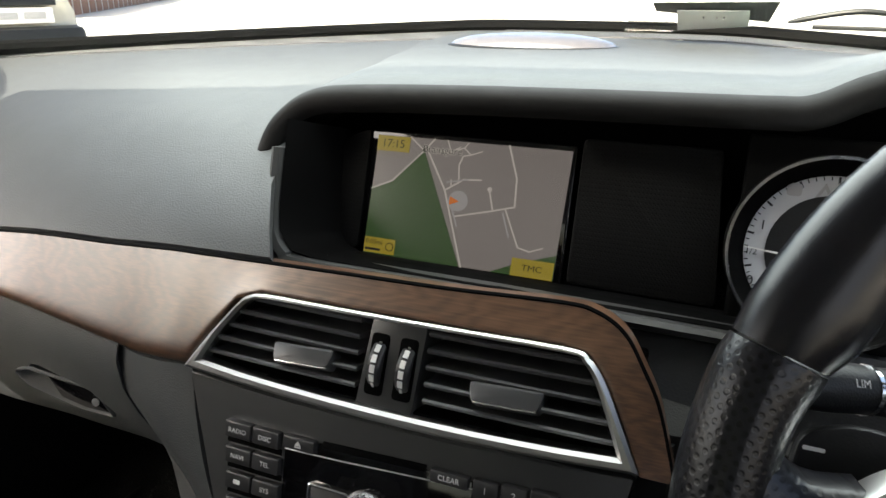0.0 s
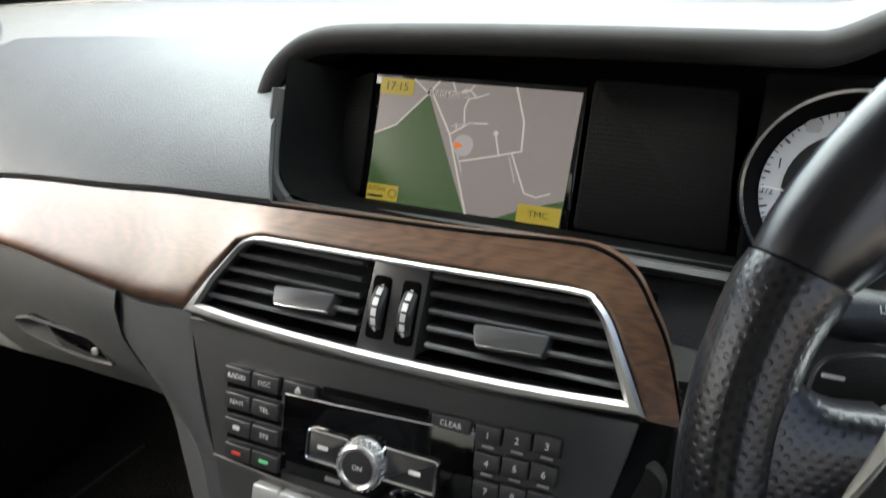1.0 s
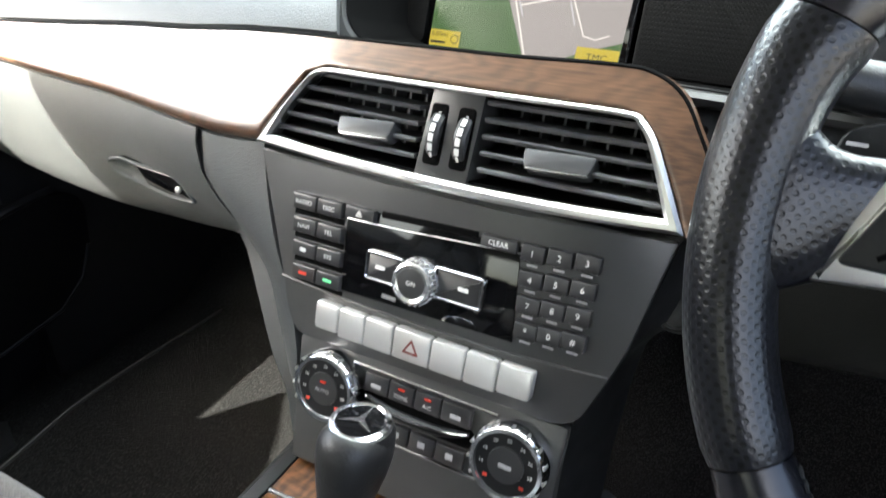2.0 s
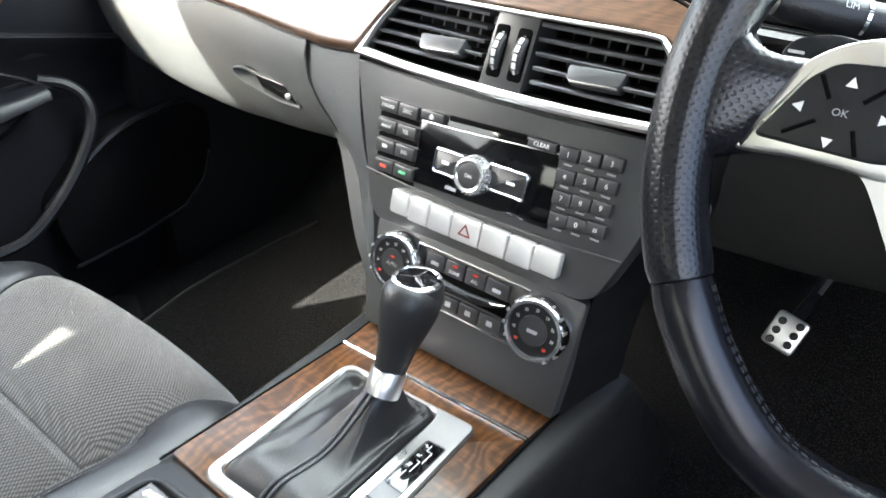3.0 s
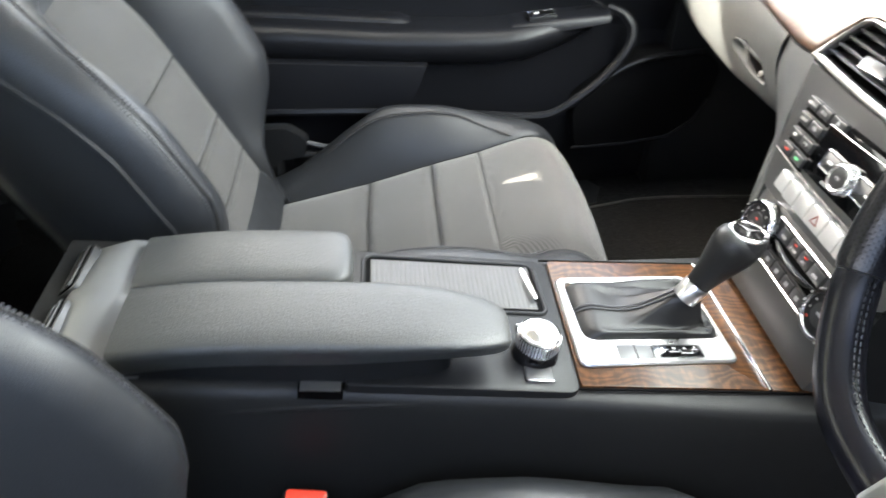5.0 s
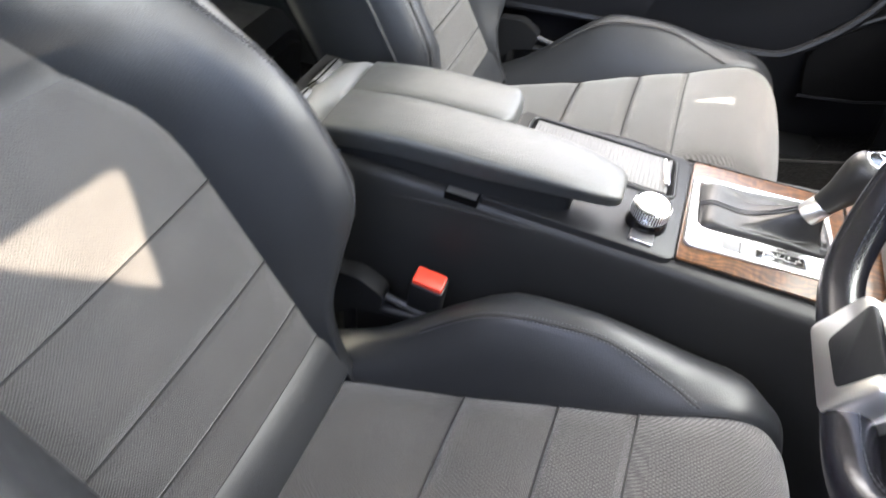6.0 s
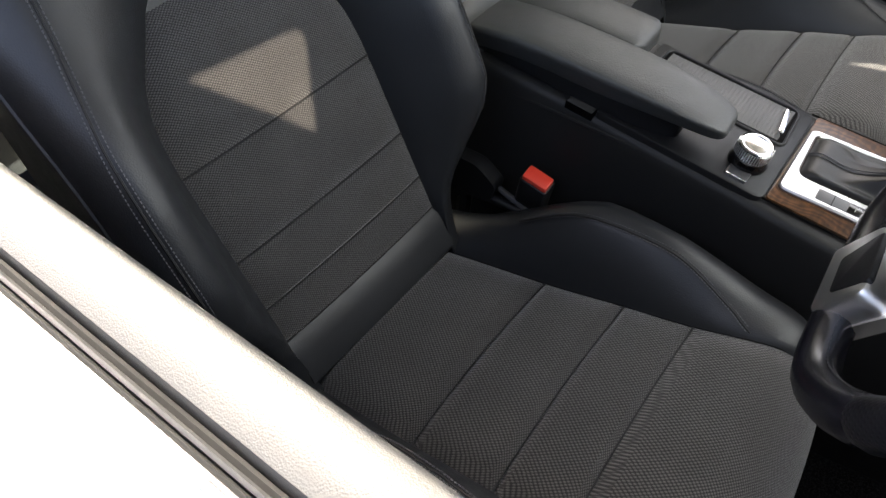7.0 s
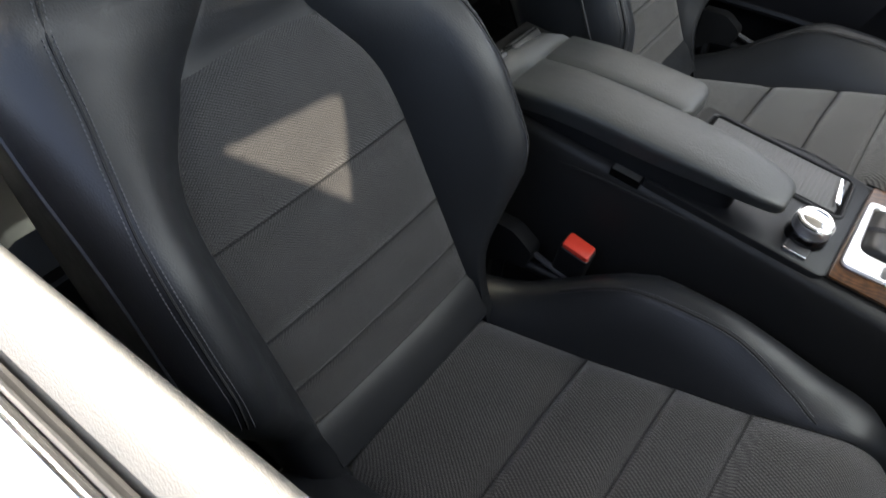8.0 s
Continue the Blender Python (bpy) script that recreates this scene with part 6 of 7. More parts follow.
            h = 0.0032 + 0.010 * (1 - (1 - min(f / 0.25, 1)) ** 2) + 0.030 * max(0, f - 0.3) ** 2.4 / 0.7 ** 2.4
            a = -math.pi / 2
            fold = math.sin(f * math.pi) * (0.004 * math.sin(2.2 * math.pi * f) - 0.001)
            line.append(KM @ Vector((-0.006 + 0.01 * f + dx, y, h + fold * 0.5)))
        part("seam", tube(line, 0.0009, 5), THREAD, ga)
    a, b = Vector((0.0075, 0.170, 0.7075)), Vector((0.005, 0.219, 0.781))
    d = (b - a).normalized()
    x = Vector((1, 0, 0))
    y = d.cross(x).normalized()
    x = y.cross(d)
    LM = axes(a, x, y, d)
    part("collar", lathe([(0.0135, -0.004), (0.0138, 0.0), (0.0138, 0.014), (0.013, 0.016)], LM, 32), SILVER, t, "silver collar")
    rings = []
    for h, r, off in ((0.015, 0.0125, 0), (0.022, 0.0132, 0.0005), (0.036, 0.0155, 0.001), (0.05, 0.0195, 0.002), (0.063, 0.0228, 0.003), (0.073, 0.0240, 0.0035), (0.079, 0.0225, 0.0035), (0.082, 0.0205, 0.003)):
        rings.append([LM @ Vector((r * 0.95 * math.cos(q), r * 1.08 * math.sin(q) - off, h)) for q in np.linspace(0, 2 * math.pi, 32, endpoint=False)])
    kb = part("lever_knob", loft(rings), GAITER, t, "smooth black leather lever knob")
    TOPM = axes(LM @ Vector((0, -0.003, 0.0845)), (1, 0, 0), (0, 0.995, -0.1), (0, 0.1, 0.995))
    part("knob_top", lathe([(0.021, -0.012), (0.0212, -0.002), (0.0195, 0.0035), (0.017, 0.0045), (0.001, 0.0048)], TOPM, 36), GAITER, kb)
    part("knob_ring", lathe([(0.0188, 0.002), (0.0188, 0.0055), (0.0162, 0.0066), (0.0153, 0.0055)], TOPM, 36), CHROME, kb)
    part("knob_badge", lathe([(0.0155, 0.003), (0.0153, 0.0056), (0.001, 0.006)], TOPM, 32), PIANO, kb)
    for q in (90, 210, 330):
        mm = TOPM @ Matrix.Translation((0, 0, 0.006)) @ Matrix.Rotation(radians(q), 4, "Z")
        part("badge_bar", prism([(0, -0.002), (0.014, 0), (0, 0.002)], -0.0003, 0.0008, mm, 0), CHROME, kb)


gear_selector()


def armrest(name, x0, x1, y0, y1, label, taper):
    t = thing(name, ((x0 + x1) / 2, (y0 + y1) / 2, 0.72), label, "armrest", "split armrest lids")
    n = 24
    pad, shell_rings = [], []
    for k in range(n + 1):
        f = k / n
        f = 1 - (1 - f) ** 1.6
        y = y0 + (y1 - y0) * f
        end = max(0, (f - (1 - taper)) / taper)
        shrink = math.sqrt(max(0.0, 1 - end ** (2.8 if taper < 0.3 else 2.9))) if end < 1 else 0.0
        zt = lerp([(-0.40, 0.766), (-0.30, 0.7725), (-0.17, 0.765), (-0.1, 0.758), (-0.03, 0.747)], y) - 0.006 * end ** 4 - (0.013 if x0 < 0 else 0.006)
        high = 0.034 - 0.016 * end ** 1.5
        mid, hw = (x0 + x1) / 2, (x1 - x0) / 2 * ((0.42 + 0.58 * shrink) if taper < 0.3 else (0.40 + 0.60 * shrink))
        flat = 0.55 + 0.45 * min(1, shrink * 2.5)
        pad.append([Vector((mid + px * hw, y, zt - high + high * (pz * flat + (1 - flat) * 0.5))) for px, pz in ((-0.93, 0.0), (-0.965, 0.35), (-0.995, 0.72), (-0.99, 0.87), (-0.955, 0.96), (-0.90, 0.99), (-0.5, 1.02), (0, 1.035), (0.5, 1.02),
                    (0.88, 0.985), (0.945, 0.945), (0.992, 0.86), (0.975, 0.70), (0.87, 0.35), (0.76, 0.0))])
        ys = y0 + (y1 - (0.055 if taper > 0.3 else 0.02) - y0) * f
        hs = (x1 - x0) / 2 * (0.20 + 0.54 * shrink)
        shell_rings.append([Vector((mid + px * hs, ys, z)) for px, z in ((-1, kz(ys)), (-1, zt - high + 0.002), (1, zt - high + 0.002), (1.02, kz(ys)))])
    part("lid", loft(pad), ARMHIDE, t, "padded black leather lid", angle=50)
    part("lid_shell", loft(shell_rings), PLASTIC, t)
    return t


armrest("armrest_driver", 0.0205, 0.108, -0.372, -0.026, "long black leather armrest lid on the driver's half of the console", 0.52)
armrest("armrest_passenger", -0.068, 0.0135, -0.378, -0.172, "short black leather armrest lid on the passenger's half of the console", 0.12)


def rear_vent():
    t = thing("rear_console_end", (0.0, -0.43, 0.33), "grey rear end of the console with two slotted vents", "console end")
    rings = []
    for y, z, w in ((-0.376, 0.746, 0.096), (-0.40, 0.750, 0.096), (-0.44, 0.740, 0.094), (-0.475, 0.70, 0.09), (-0.485, 0.6, 0.088), (-0.485, 0.32, 0.088)):
        rings.append([Vector((x * w * (1.0 if x > 0 or z < 0.65 else 0.8), y, z - 0.006 * abs(x) ** 3)) for x in (-1, -0.8, -0.3, 0.3, 0.8, 1)])
    part("end_cap", sheet(rings, (0, 0.05, -0.05)), DIALFACE, t, "pale satin grey cap")
    for c in (-0.038, 0.045):
        m = axes((c, -0.450, 0.7315), (1, 0, 0), (0, 0.79, 0.61), (0, -0.61, 0.79))
        v = part("vent_frame", block(-0.034, 0.034, -0.024, 0.020, -0.01, 0.003, m, r=0.008, bevel=0.001), SATIN, t)
        part("vent_opening", block(-0.032, 0.032, -0.022, 0.018, -0.01, 0.0045, m, r=0.006, bevel=0.0003), DARK, v)
        for i in range(4):
            part("vane", block(-0.031, 0.031, -0.018 + i * 0.01, -0.0155 + i * 0.01, 0.002, 0.0062, m, r=0.0005, bevel=0.0004), VANE, v)


rear_vent()


# ---- seats ----
SEAM = [(-0.315, 0.497), (-0.302, 0.500), (-0.147, 0.537), (-0.041, 0.568), (0.04, 0.588), (0.095, 0.603), (0.13, 0.608), (0.158, 0.598), (0.182, 0.572), (0.197, 0.53), (0.203, 0.47)]
CREST = [(-0.36, 0.495), (-0.30, 0.52), (-0.22, 0.568), (-0.16, 0.618), (-0.10, 0.646), (-0.03, 0.644), (0.04, 0.630), (0.08, 0.6195), (0.11, 0.6145), (0.14, 0.611)]
HALF = [(-0.32, 0.138), (0.0, 0.146), (0.10, 0.156), (0.14, 0.163), (0.17, 0.172), (0.205, 0.18)]
BACK_O = Vector((0, -0.373, 0.673))
BACK_U, BACK_N = Vector((0, -0.43, 0.9028)), Vector((0, 0.9028, 0.43))


def on_back(x, s, w):
    return BACK_O + Vector((x, 0, 0)) + BACK_U * s + BACK_N * w


def seat():
    C = 0.389
    t = thing("front_seat", (C, -0.05, 0.32), "front sports seat in dark grey woven cloth with black leather bolsters", "car seat", "front seats")

    def at(x, y, z):
        return Vector((C + x, y, z))

    prof = spline([(0, y, z) for y, z in SEAM], 200)

    def seam_z(y):
        return lerp([(p.y, p.z) for p in prof[:150]], y)

    # cloth panels of the cushion
    for a, b in zip((1, 2, 3, 4), (2, 3, 4, 10)):
        i0, i1 = round(a / 10 * 199), round(b / 10 * 199)
        pts = prof[i0:i1 + 1]
        m = 9 if b != 10 else 20
        grid = []
        for k in range(m + 1):
            p = pts[round(k / m * (len(pts) - 1))]
            nxt, prv = prof[min(i0 + round(k / m * (len(pts) - 1)) + 2, 199)], prof[max(i0 + round(k / m * (len(pts) - 1)) - 2, 0)]
            tan = (nxt - prv).normalized()
            nor = Vector((0, -tan.z, tan.y))
            f = k / m
            hw = lerp(HALF, p.y)
            row = []
            for j in range(19):
                g = -1 + 2 * j / 18
                e = (1 - abs(g) ** 14) * (1 - abs(2 * f - 1) ** (9 if b != 10 else 26)) if b != 10 else (1 - abs(g) ** 14) * (1 - max(0, 1 - 2 * f) ** 26)
                crown = 0.010 * (1 - g * g)
                row.append(at(g * hw, p.y, p.z) + nor * (0.0095 * e + crown - 0.007))
            grid.append(row)
        part("cushion_panel", sheet(grid, (0, -0.004, -0.02)), CLOTH, t, "ribbed grey woven cloth panel")
        part("seam", tube([q + Vector((0, 0, 0.0012)) for q in grid[0]], 0.0013, 5), SEAMLINE, t)
        for j in (0, -1):
            part("seam", tube([row[j] + Vector((0, 0, 0.002)) for row in grid[:14]], 0.0015, 5), SEAMLINE, t)
    # leather band between cushion and backrest
    grid = []
    for k, (y, z) in enumerate(((-0.306, .494), (-0.318, .503), (-0.325, .52), (-0.328, .54), (-0.335, .556), (-0.342, .566))):
        grid.append([at(g * 0.141, y + 0.004 * (1 - g * g), z) for g in np.linspace(-1, 1, 13)])
    part("seat_band", sheet(grid, (0, -0.02, -0.01)), LEATHER, t, "smooth leather band at the back of the cushion")
    # side bolsters of the cushion
    for s in (-1, 1):
        rings = []
        track = [Vector((0, -0.355, 0.488)), Vector((0, -0.335, 0.492))] + [prof[i] for i in range(0, 190, 5)]
        for q in track:
            y, zs = q.y, q.z
            hw = lerp(HALF, y)
            roll = max(0.0, (0.606 - zs)) if y > 0.14 else 0.0
            zc = max(lerp(CREST, y) if y < 0.13 else 0.0, zs + 0.004)
            xc = 0.196
            xo = 0.246 - (0.0 if y > -0.25 else 0.02) - 0.35 * roll
            xi = min(hw, xc - 0.012)
            yo = y - 0.25 * max(0.0, y - 0.08)
            pts = ((xi - 0.004, y, zs - 0.02), (xi, y, zs - 0.001), (xi + (xc - xi) * 0.35, y, zs + (zc - zs) * 0.42), (xi + (xc - xi) * 0.7, y, zs + (zc - zs) * 0.83), (xc, y, zc),
                   (xc + (xo - xc) * 0.45, (y + yo) / 2, zc - 0.006), (xc + (xo - xc) * 0.85, yo, zc - 0.024), (xo, yo, zc - 0.055), (xo + 0.004, yo, min(zc - 0.08, 0.47)), (xo - 0.01, yo, 0.40), (xi, y - 0.01, 0.40))
            rings.append([at(s * x, yy, z) for x, yy, z in pts])
        bo = part("cushion_bolster", loft(rings), LEATHER, t, "raised black leather bolster", angle=75)
        for dd in (-0.0025, 0.0005, 0.0035):
            st = []
            for y, z in ((-0.215, .562), (-0.17, .600), (-0.13, .628), (-0.075, .642), (-0.005, .634), (0.063, .607), (0.085, .594), (0.098, .581)):
                yy = y
                zs, zc, hw = seam_z(yy), max(lerp(CREST, yy), seam_z(yy) + 0.003), lerp(HALF, yy)
                f = 0.80 if yy < 0.0 else 0.80 - 0.75 * (yy / 0.098) ** 2.2
                xi = min(hw, 0.184)
                x = xi + (0.196 - xi) * f
                zz = zs + (zc - zs) * (f * 1.06 + 0.03 if f < 0.8 else 0.915)
                st.append(at(s * (x + dd), yy, zz + 0.0018 + dd * 0.3))
            if dd == 0.0005:
                part("seam", tube([p - Vector((0, 0, 0.0006)) for p in spline(st, 60)], 0.0014, 6), SEAMLINE, bo)
            else:
                part("stitching", stitches(spline(st, 60), 0.0042, 0.0007), THREAD, bo)
    # front lip below the cloth and the frame
    rings = []
    for y, z in ((0.19, .5), (0.198, .44), (0.185, .40), (-0.3, .40)):
        rings.append([at(x, y, z) for x in (-0.22, -0.1, 0.1, 0.22)])
    part("seat_front", sheet(rings, (0, -0.02, 0.0)), PLASTIC, t)
    for s in (-1, 1):
        part("seat_rail", plain_box(at(s * 0.2, -0.08, 0.36), (0.04, 0.44, 0.08), bevel=0.006), PLASTIC, t)

    # backrest cloth panels
    def half(sv):
        return lerp([(-0.12, 0.140), (0.0, 0.141), (0.11, 0.142), (0.16, 0.138), (0.20, 0.124), (0.235, 0.10), (0.262, 0.082)], sv)

    for s0, s1 in ((-0.115, -0.066), (-0.066, 0.0), (0.0, 0.108), (0.108, 0.258)):
        m = 12
        grid = []
        for k in range(m + 1):
            f = k / m
            sv = s0 + (s1 - s0) * f
            hw = half(sv)
            row = []
            for j in range(19):
                g = -1 + 2 * j / 18
                top = 0.006 * (1 - abs(g)) if s1 > 0.2 and f > 0.8 else 0.0
                e = (1 - abs(g) ** 14) * (1 - abs(2 * f - 1) ** 12)
                row.append(on_back(C + g * hw, sv + top * (f - 0.8) * 5, 0.0075 * e + 0.004 * (1 - g * g) - 0.006))
            grid.append(row)
        part("backrest_panel", sheet(grid, BACK_N * -0.02), CLOTH, t, "grey woven cloth panel of the backrest")
        part("seam", tube([q + BACK_N * 0.001 for q in grid[0]], 0.0013, 5), SEAMLINE, t)
    # leather band below the cloth
    grid = []
    for sv, w in ((-0.116, -0.006), (-0.126, -0.001), (-0.145, 0.002), (-0.165, 0.0045), (-0.178, 0.005), (-0.186, -0.002)):
        grid.append([on_back(C + g * 0.141, sv, w + 0.003 * (1 - g * g)) for g in np.linspace(-1, 1, 13)])
    part("backrest_band", sheet(grid, BACK_N * -0.02), LEATHER, t, "smooth leather band under the backrest cloth")
    # wings
    WING = [(-0.20, 0.0), (-0.13, 0.008), (-0.09, 0.02), (-0.05, 0.045), (0.0, 0.082), (0.04, 0.096), (0.12, 0.097), (0.18, 0.086), (0.245, 0.062), (0.32, 0.040), (0.42, 0.022), (0.52, 0.0)]
    def brow(sv):
        """How far the leather stands out: above the cloth it leans forward into the headrest."""
        return -0.004 + 0.42 * min(max(0.0, sv - 0.262), 0.12)

    for s in (-1, 1):
        rings = []
        for sv in np.linspace(-0.205, 0.56, 44):
            wc = lerp(WING, sv)
            hw = half(sv) if sv < 0.262 else lerp([(0.262, 0.082), (0.30, 0.05), (0.34, 0.02), (0.56, 0.0)], sv)
            xo = lerp([(-0.21, 0.172), (-0.1, 0.19), (-0.05, 0.22), (0.0, 0.238), (0.05, 0.243), (0.2, 0.238), (0.35, 0.225), (0.48, 0.195), (0.56, 0.13)], sv)
            xc = xo - 0.040
            base = brow(sv)
            wc = max(wc, base + 0.008)
            rings.append([on_back(C + s * x, sv, w) for x, w in ((hw - 0.006, base - 0.03), (hw - 0.001, base), (hw + (xc - hw) * 0.3, base + (wc - base) * 0.30), (hw + (xc - hw) * 0.65, base + (wc - base) * 0.76), (xc, wc), (xc + 0.02, wc - 0.004),
                          (xo - 0.006, wc - 0.022), (xo, wc - 0.05), (xo, -0.06), (xo - 0.03, -0.10), (hw - 0.006, -0.10))])
        wg = part("backrest_wing", loft(rings), LEATHER, t, "deep black leather side wing", angle=75)
        def wing_out(sv):
            return lerp([(-0.21, 0.172), (-0.1, 0.19), (-0.05, 0.22), (0.0, 0.238), (0.05, 0.243), (0.2, 0.238), (0.35, 0.225), (0.48, 0.195), (0.56, 0.13)], sv)

        def skin(sv, x):
            """How far the wing stands out at x across the backrest."""
            xo, wc = wing_out(sv), max(lerp(WING, sv), brow(sv) + 0.008)
            xc = xo - 0.040
            hw = half(sv) if sv < 0.262 else lerp([(0.262, 0.082), (0.30, 0.05), (0.34, 0.02), (0.56, 0.0)], sv)
            b0 = brow(sv)
            tab = [(hw, b0), (hw + (xc - hw) * 0.3, b0 + (wc - b0) * 0.30), (hw + (xc - hw) * 0.65, b0 + (wc - b0) * 0.76), (xc, wc), (xc + 0.02, wc - 0.004), (xo - 0.006, wc - 0.022), (xo, wc - 0.05)]
            for (a, va), (b, vb) in zip(tab, tab[1:]):
                if x <= b:
                    return va + (vb - va) * (x - a) / (b - a)
            return tab[-1][1]

        line = [(-0.10, 0.212), (0.05, 0.223), (0.12, 0.222), (0.18, 0.216), (0.229, 0.203), (0.2765, 0.189), (0.317, 0.180), (0.3526, 0.172), (0.5, 0.14)]
        svs = np.linspace(-0.01, 0.5, 66)
        for k in (-0.004, 0.004):
            part("stitching", stitches([on_back(C + s * (lerp(line, sv) + k), sv, skin(sv, lerp(line, sv) + k) + 0.0006) for sv in svs], 0.0042, 0.0008), THREAD, wg)
        part("seam", tube([on_back(C + s * lerp(line, sv), sv, skin(sv, lerp(line, sv)) + 0.0004) for sv in svs], 0.0013, 5), SEAMLINE, wg)
        part("piping", tube([on_back(C + s * (wing_out(sv) + 0.0004), sv, max(lerp(WING, sv), brow(sv) + 0.008) - 0.052) for sv in np.linspace(-0.05, 0.5, 40)], 0.0022, 6), LEATHER, wg)
    # leather over the shoulders, above the cloth
    grid = []
    for sv in (0.225, 0.245, 0.262, 0.28, 0.30, 0.32, 0.345, 0.37):
        hw = (half(sv) if sv < 0.262 else lerp([(0.262, 0.082), (0.30, 0.05), (0.34, 0.02), (0.56, 0.0)], sv)) + 0.008
        w = brow(sv) - (0.008 if sv < 0.24 else 0.0)
        grid.append([on_back(C + g * hw, sv, w + 0.0015 * (1 - g * g) - 0.004 * abs(g) ** 6) for g in np.linspace(-1, 1, 15)])
    part("backrest_top", sheet(grid, BACK_N * -0.02), LEATHER, t, "smooth black leather above the cloth")
    grid = [[on_back(C + g * 0.2, sv, -0.10 - 0.01 * (1 - g * g)) for g in np.linspace(-1, 1, 7)] for sv in (-0.2, 0.1, 0.4, 0.55)]
    part("backrest_shell", sheet(grid, BACK_N * -0.015), PLASTIC, t, "black backrest shell")
    return t


driver = seat()
copy_thing(driver, Matrix.Translation((-0.356, -0.074, 0.324)))


def buckle(name, at, lean, red):
    t = thing(name, (at[0], at[1], 0.40), "black seat belt buckle with a red release button beside the seat" if red else "black plastic seat adjuster housing beside the seat", "belt buckle")
    m = Matrix.Translation(at) @ Matrix.Rotation(lean[0], 4, "X") @ Matrix.Rotation(lean[1], 4, "Y")
    part("buckle_body", block(-0.0135, 0.0135, -0.0215, 0.0215, -0.06, 0.001, m, r=0.005, bevel=0.003), PLASTIC, t)
    part("release_button", block(-0.011, 0.011, -0.019, 0.019, 0.0, 0.009, m, r=0.003, bevel=0.002), RED, t, "red release button")
    part("stem", tube([m @ Vector((0, 0, -0.055)), m @ Vector((0, -0.02, -0.2))], 0.01, 8), PLASTIC, t)


buckle("belt_buckle", (0.154, -0.222, 0.602), (radians(-12), radians(12)), True)


def seat_hinge(name, cx, s):
    t = thing(name, (cx, -0.32, 0.42), "black plastic hinge cover and silver lever at the seat's side", "hinge cover", "seat hinge covers")
    m = axes((cx, 0, 0), (0, 1, 0), (0, 0, 1), (s, 0, 0))
    part("hinge_cover", prism(rounded([(-0.36, 0.50), (-0.331, 0.527), (-0.288, 0.533), (-0.279, 0.566), (-0.313, 0.591), (-0.36, 0.59)], [0.004, 0.008, 0.010, 0.010, 0.012, 0.004], 4), -0.014, 0.014, m, 0.005), PLASTIC, t)
    part("hinge_arm", tube([Vector((cx, -0.31, 0.53)), Vector((cx, -0.27, 0.529)), Vector((cx, -0.225, 0.531))], [0.010, 0.008, 0.006], 10), PLASTIC, t)
    part("hinge_lever", tube([Vector((cx, -0.318, 0.566)), Vector((cx, -0.262, 0.548)), Vector((cx, -0.222, 0.538)), Vector((cx, -0.200, 0.537))], [0.0042, 0.0048, 0.0062, 0.005], 8), VANE, t, "grey seat release lever")
    part("hinge_bracket", tube([Vector((cx, -0.34, 0.53)), Vector((cx, -0.345, 0.45)), Vector((cx, -0.34, 0.36))], 0.012, 8), PLASTIC, t)


seat_hinge("seat_hinge_cover", 0.153, -1)
seat_hinge("seat_hinge_cover", -0.612, -1)


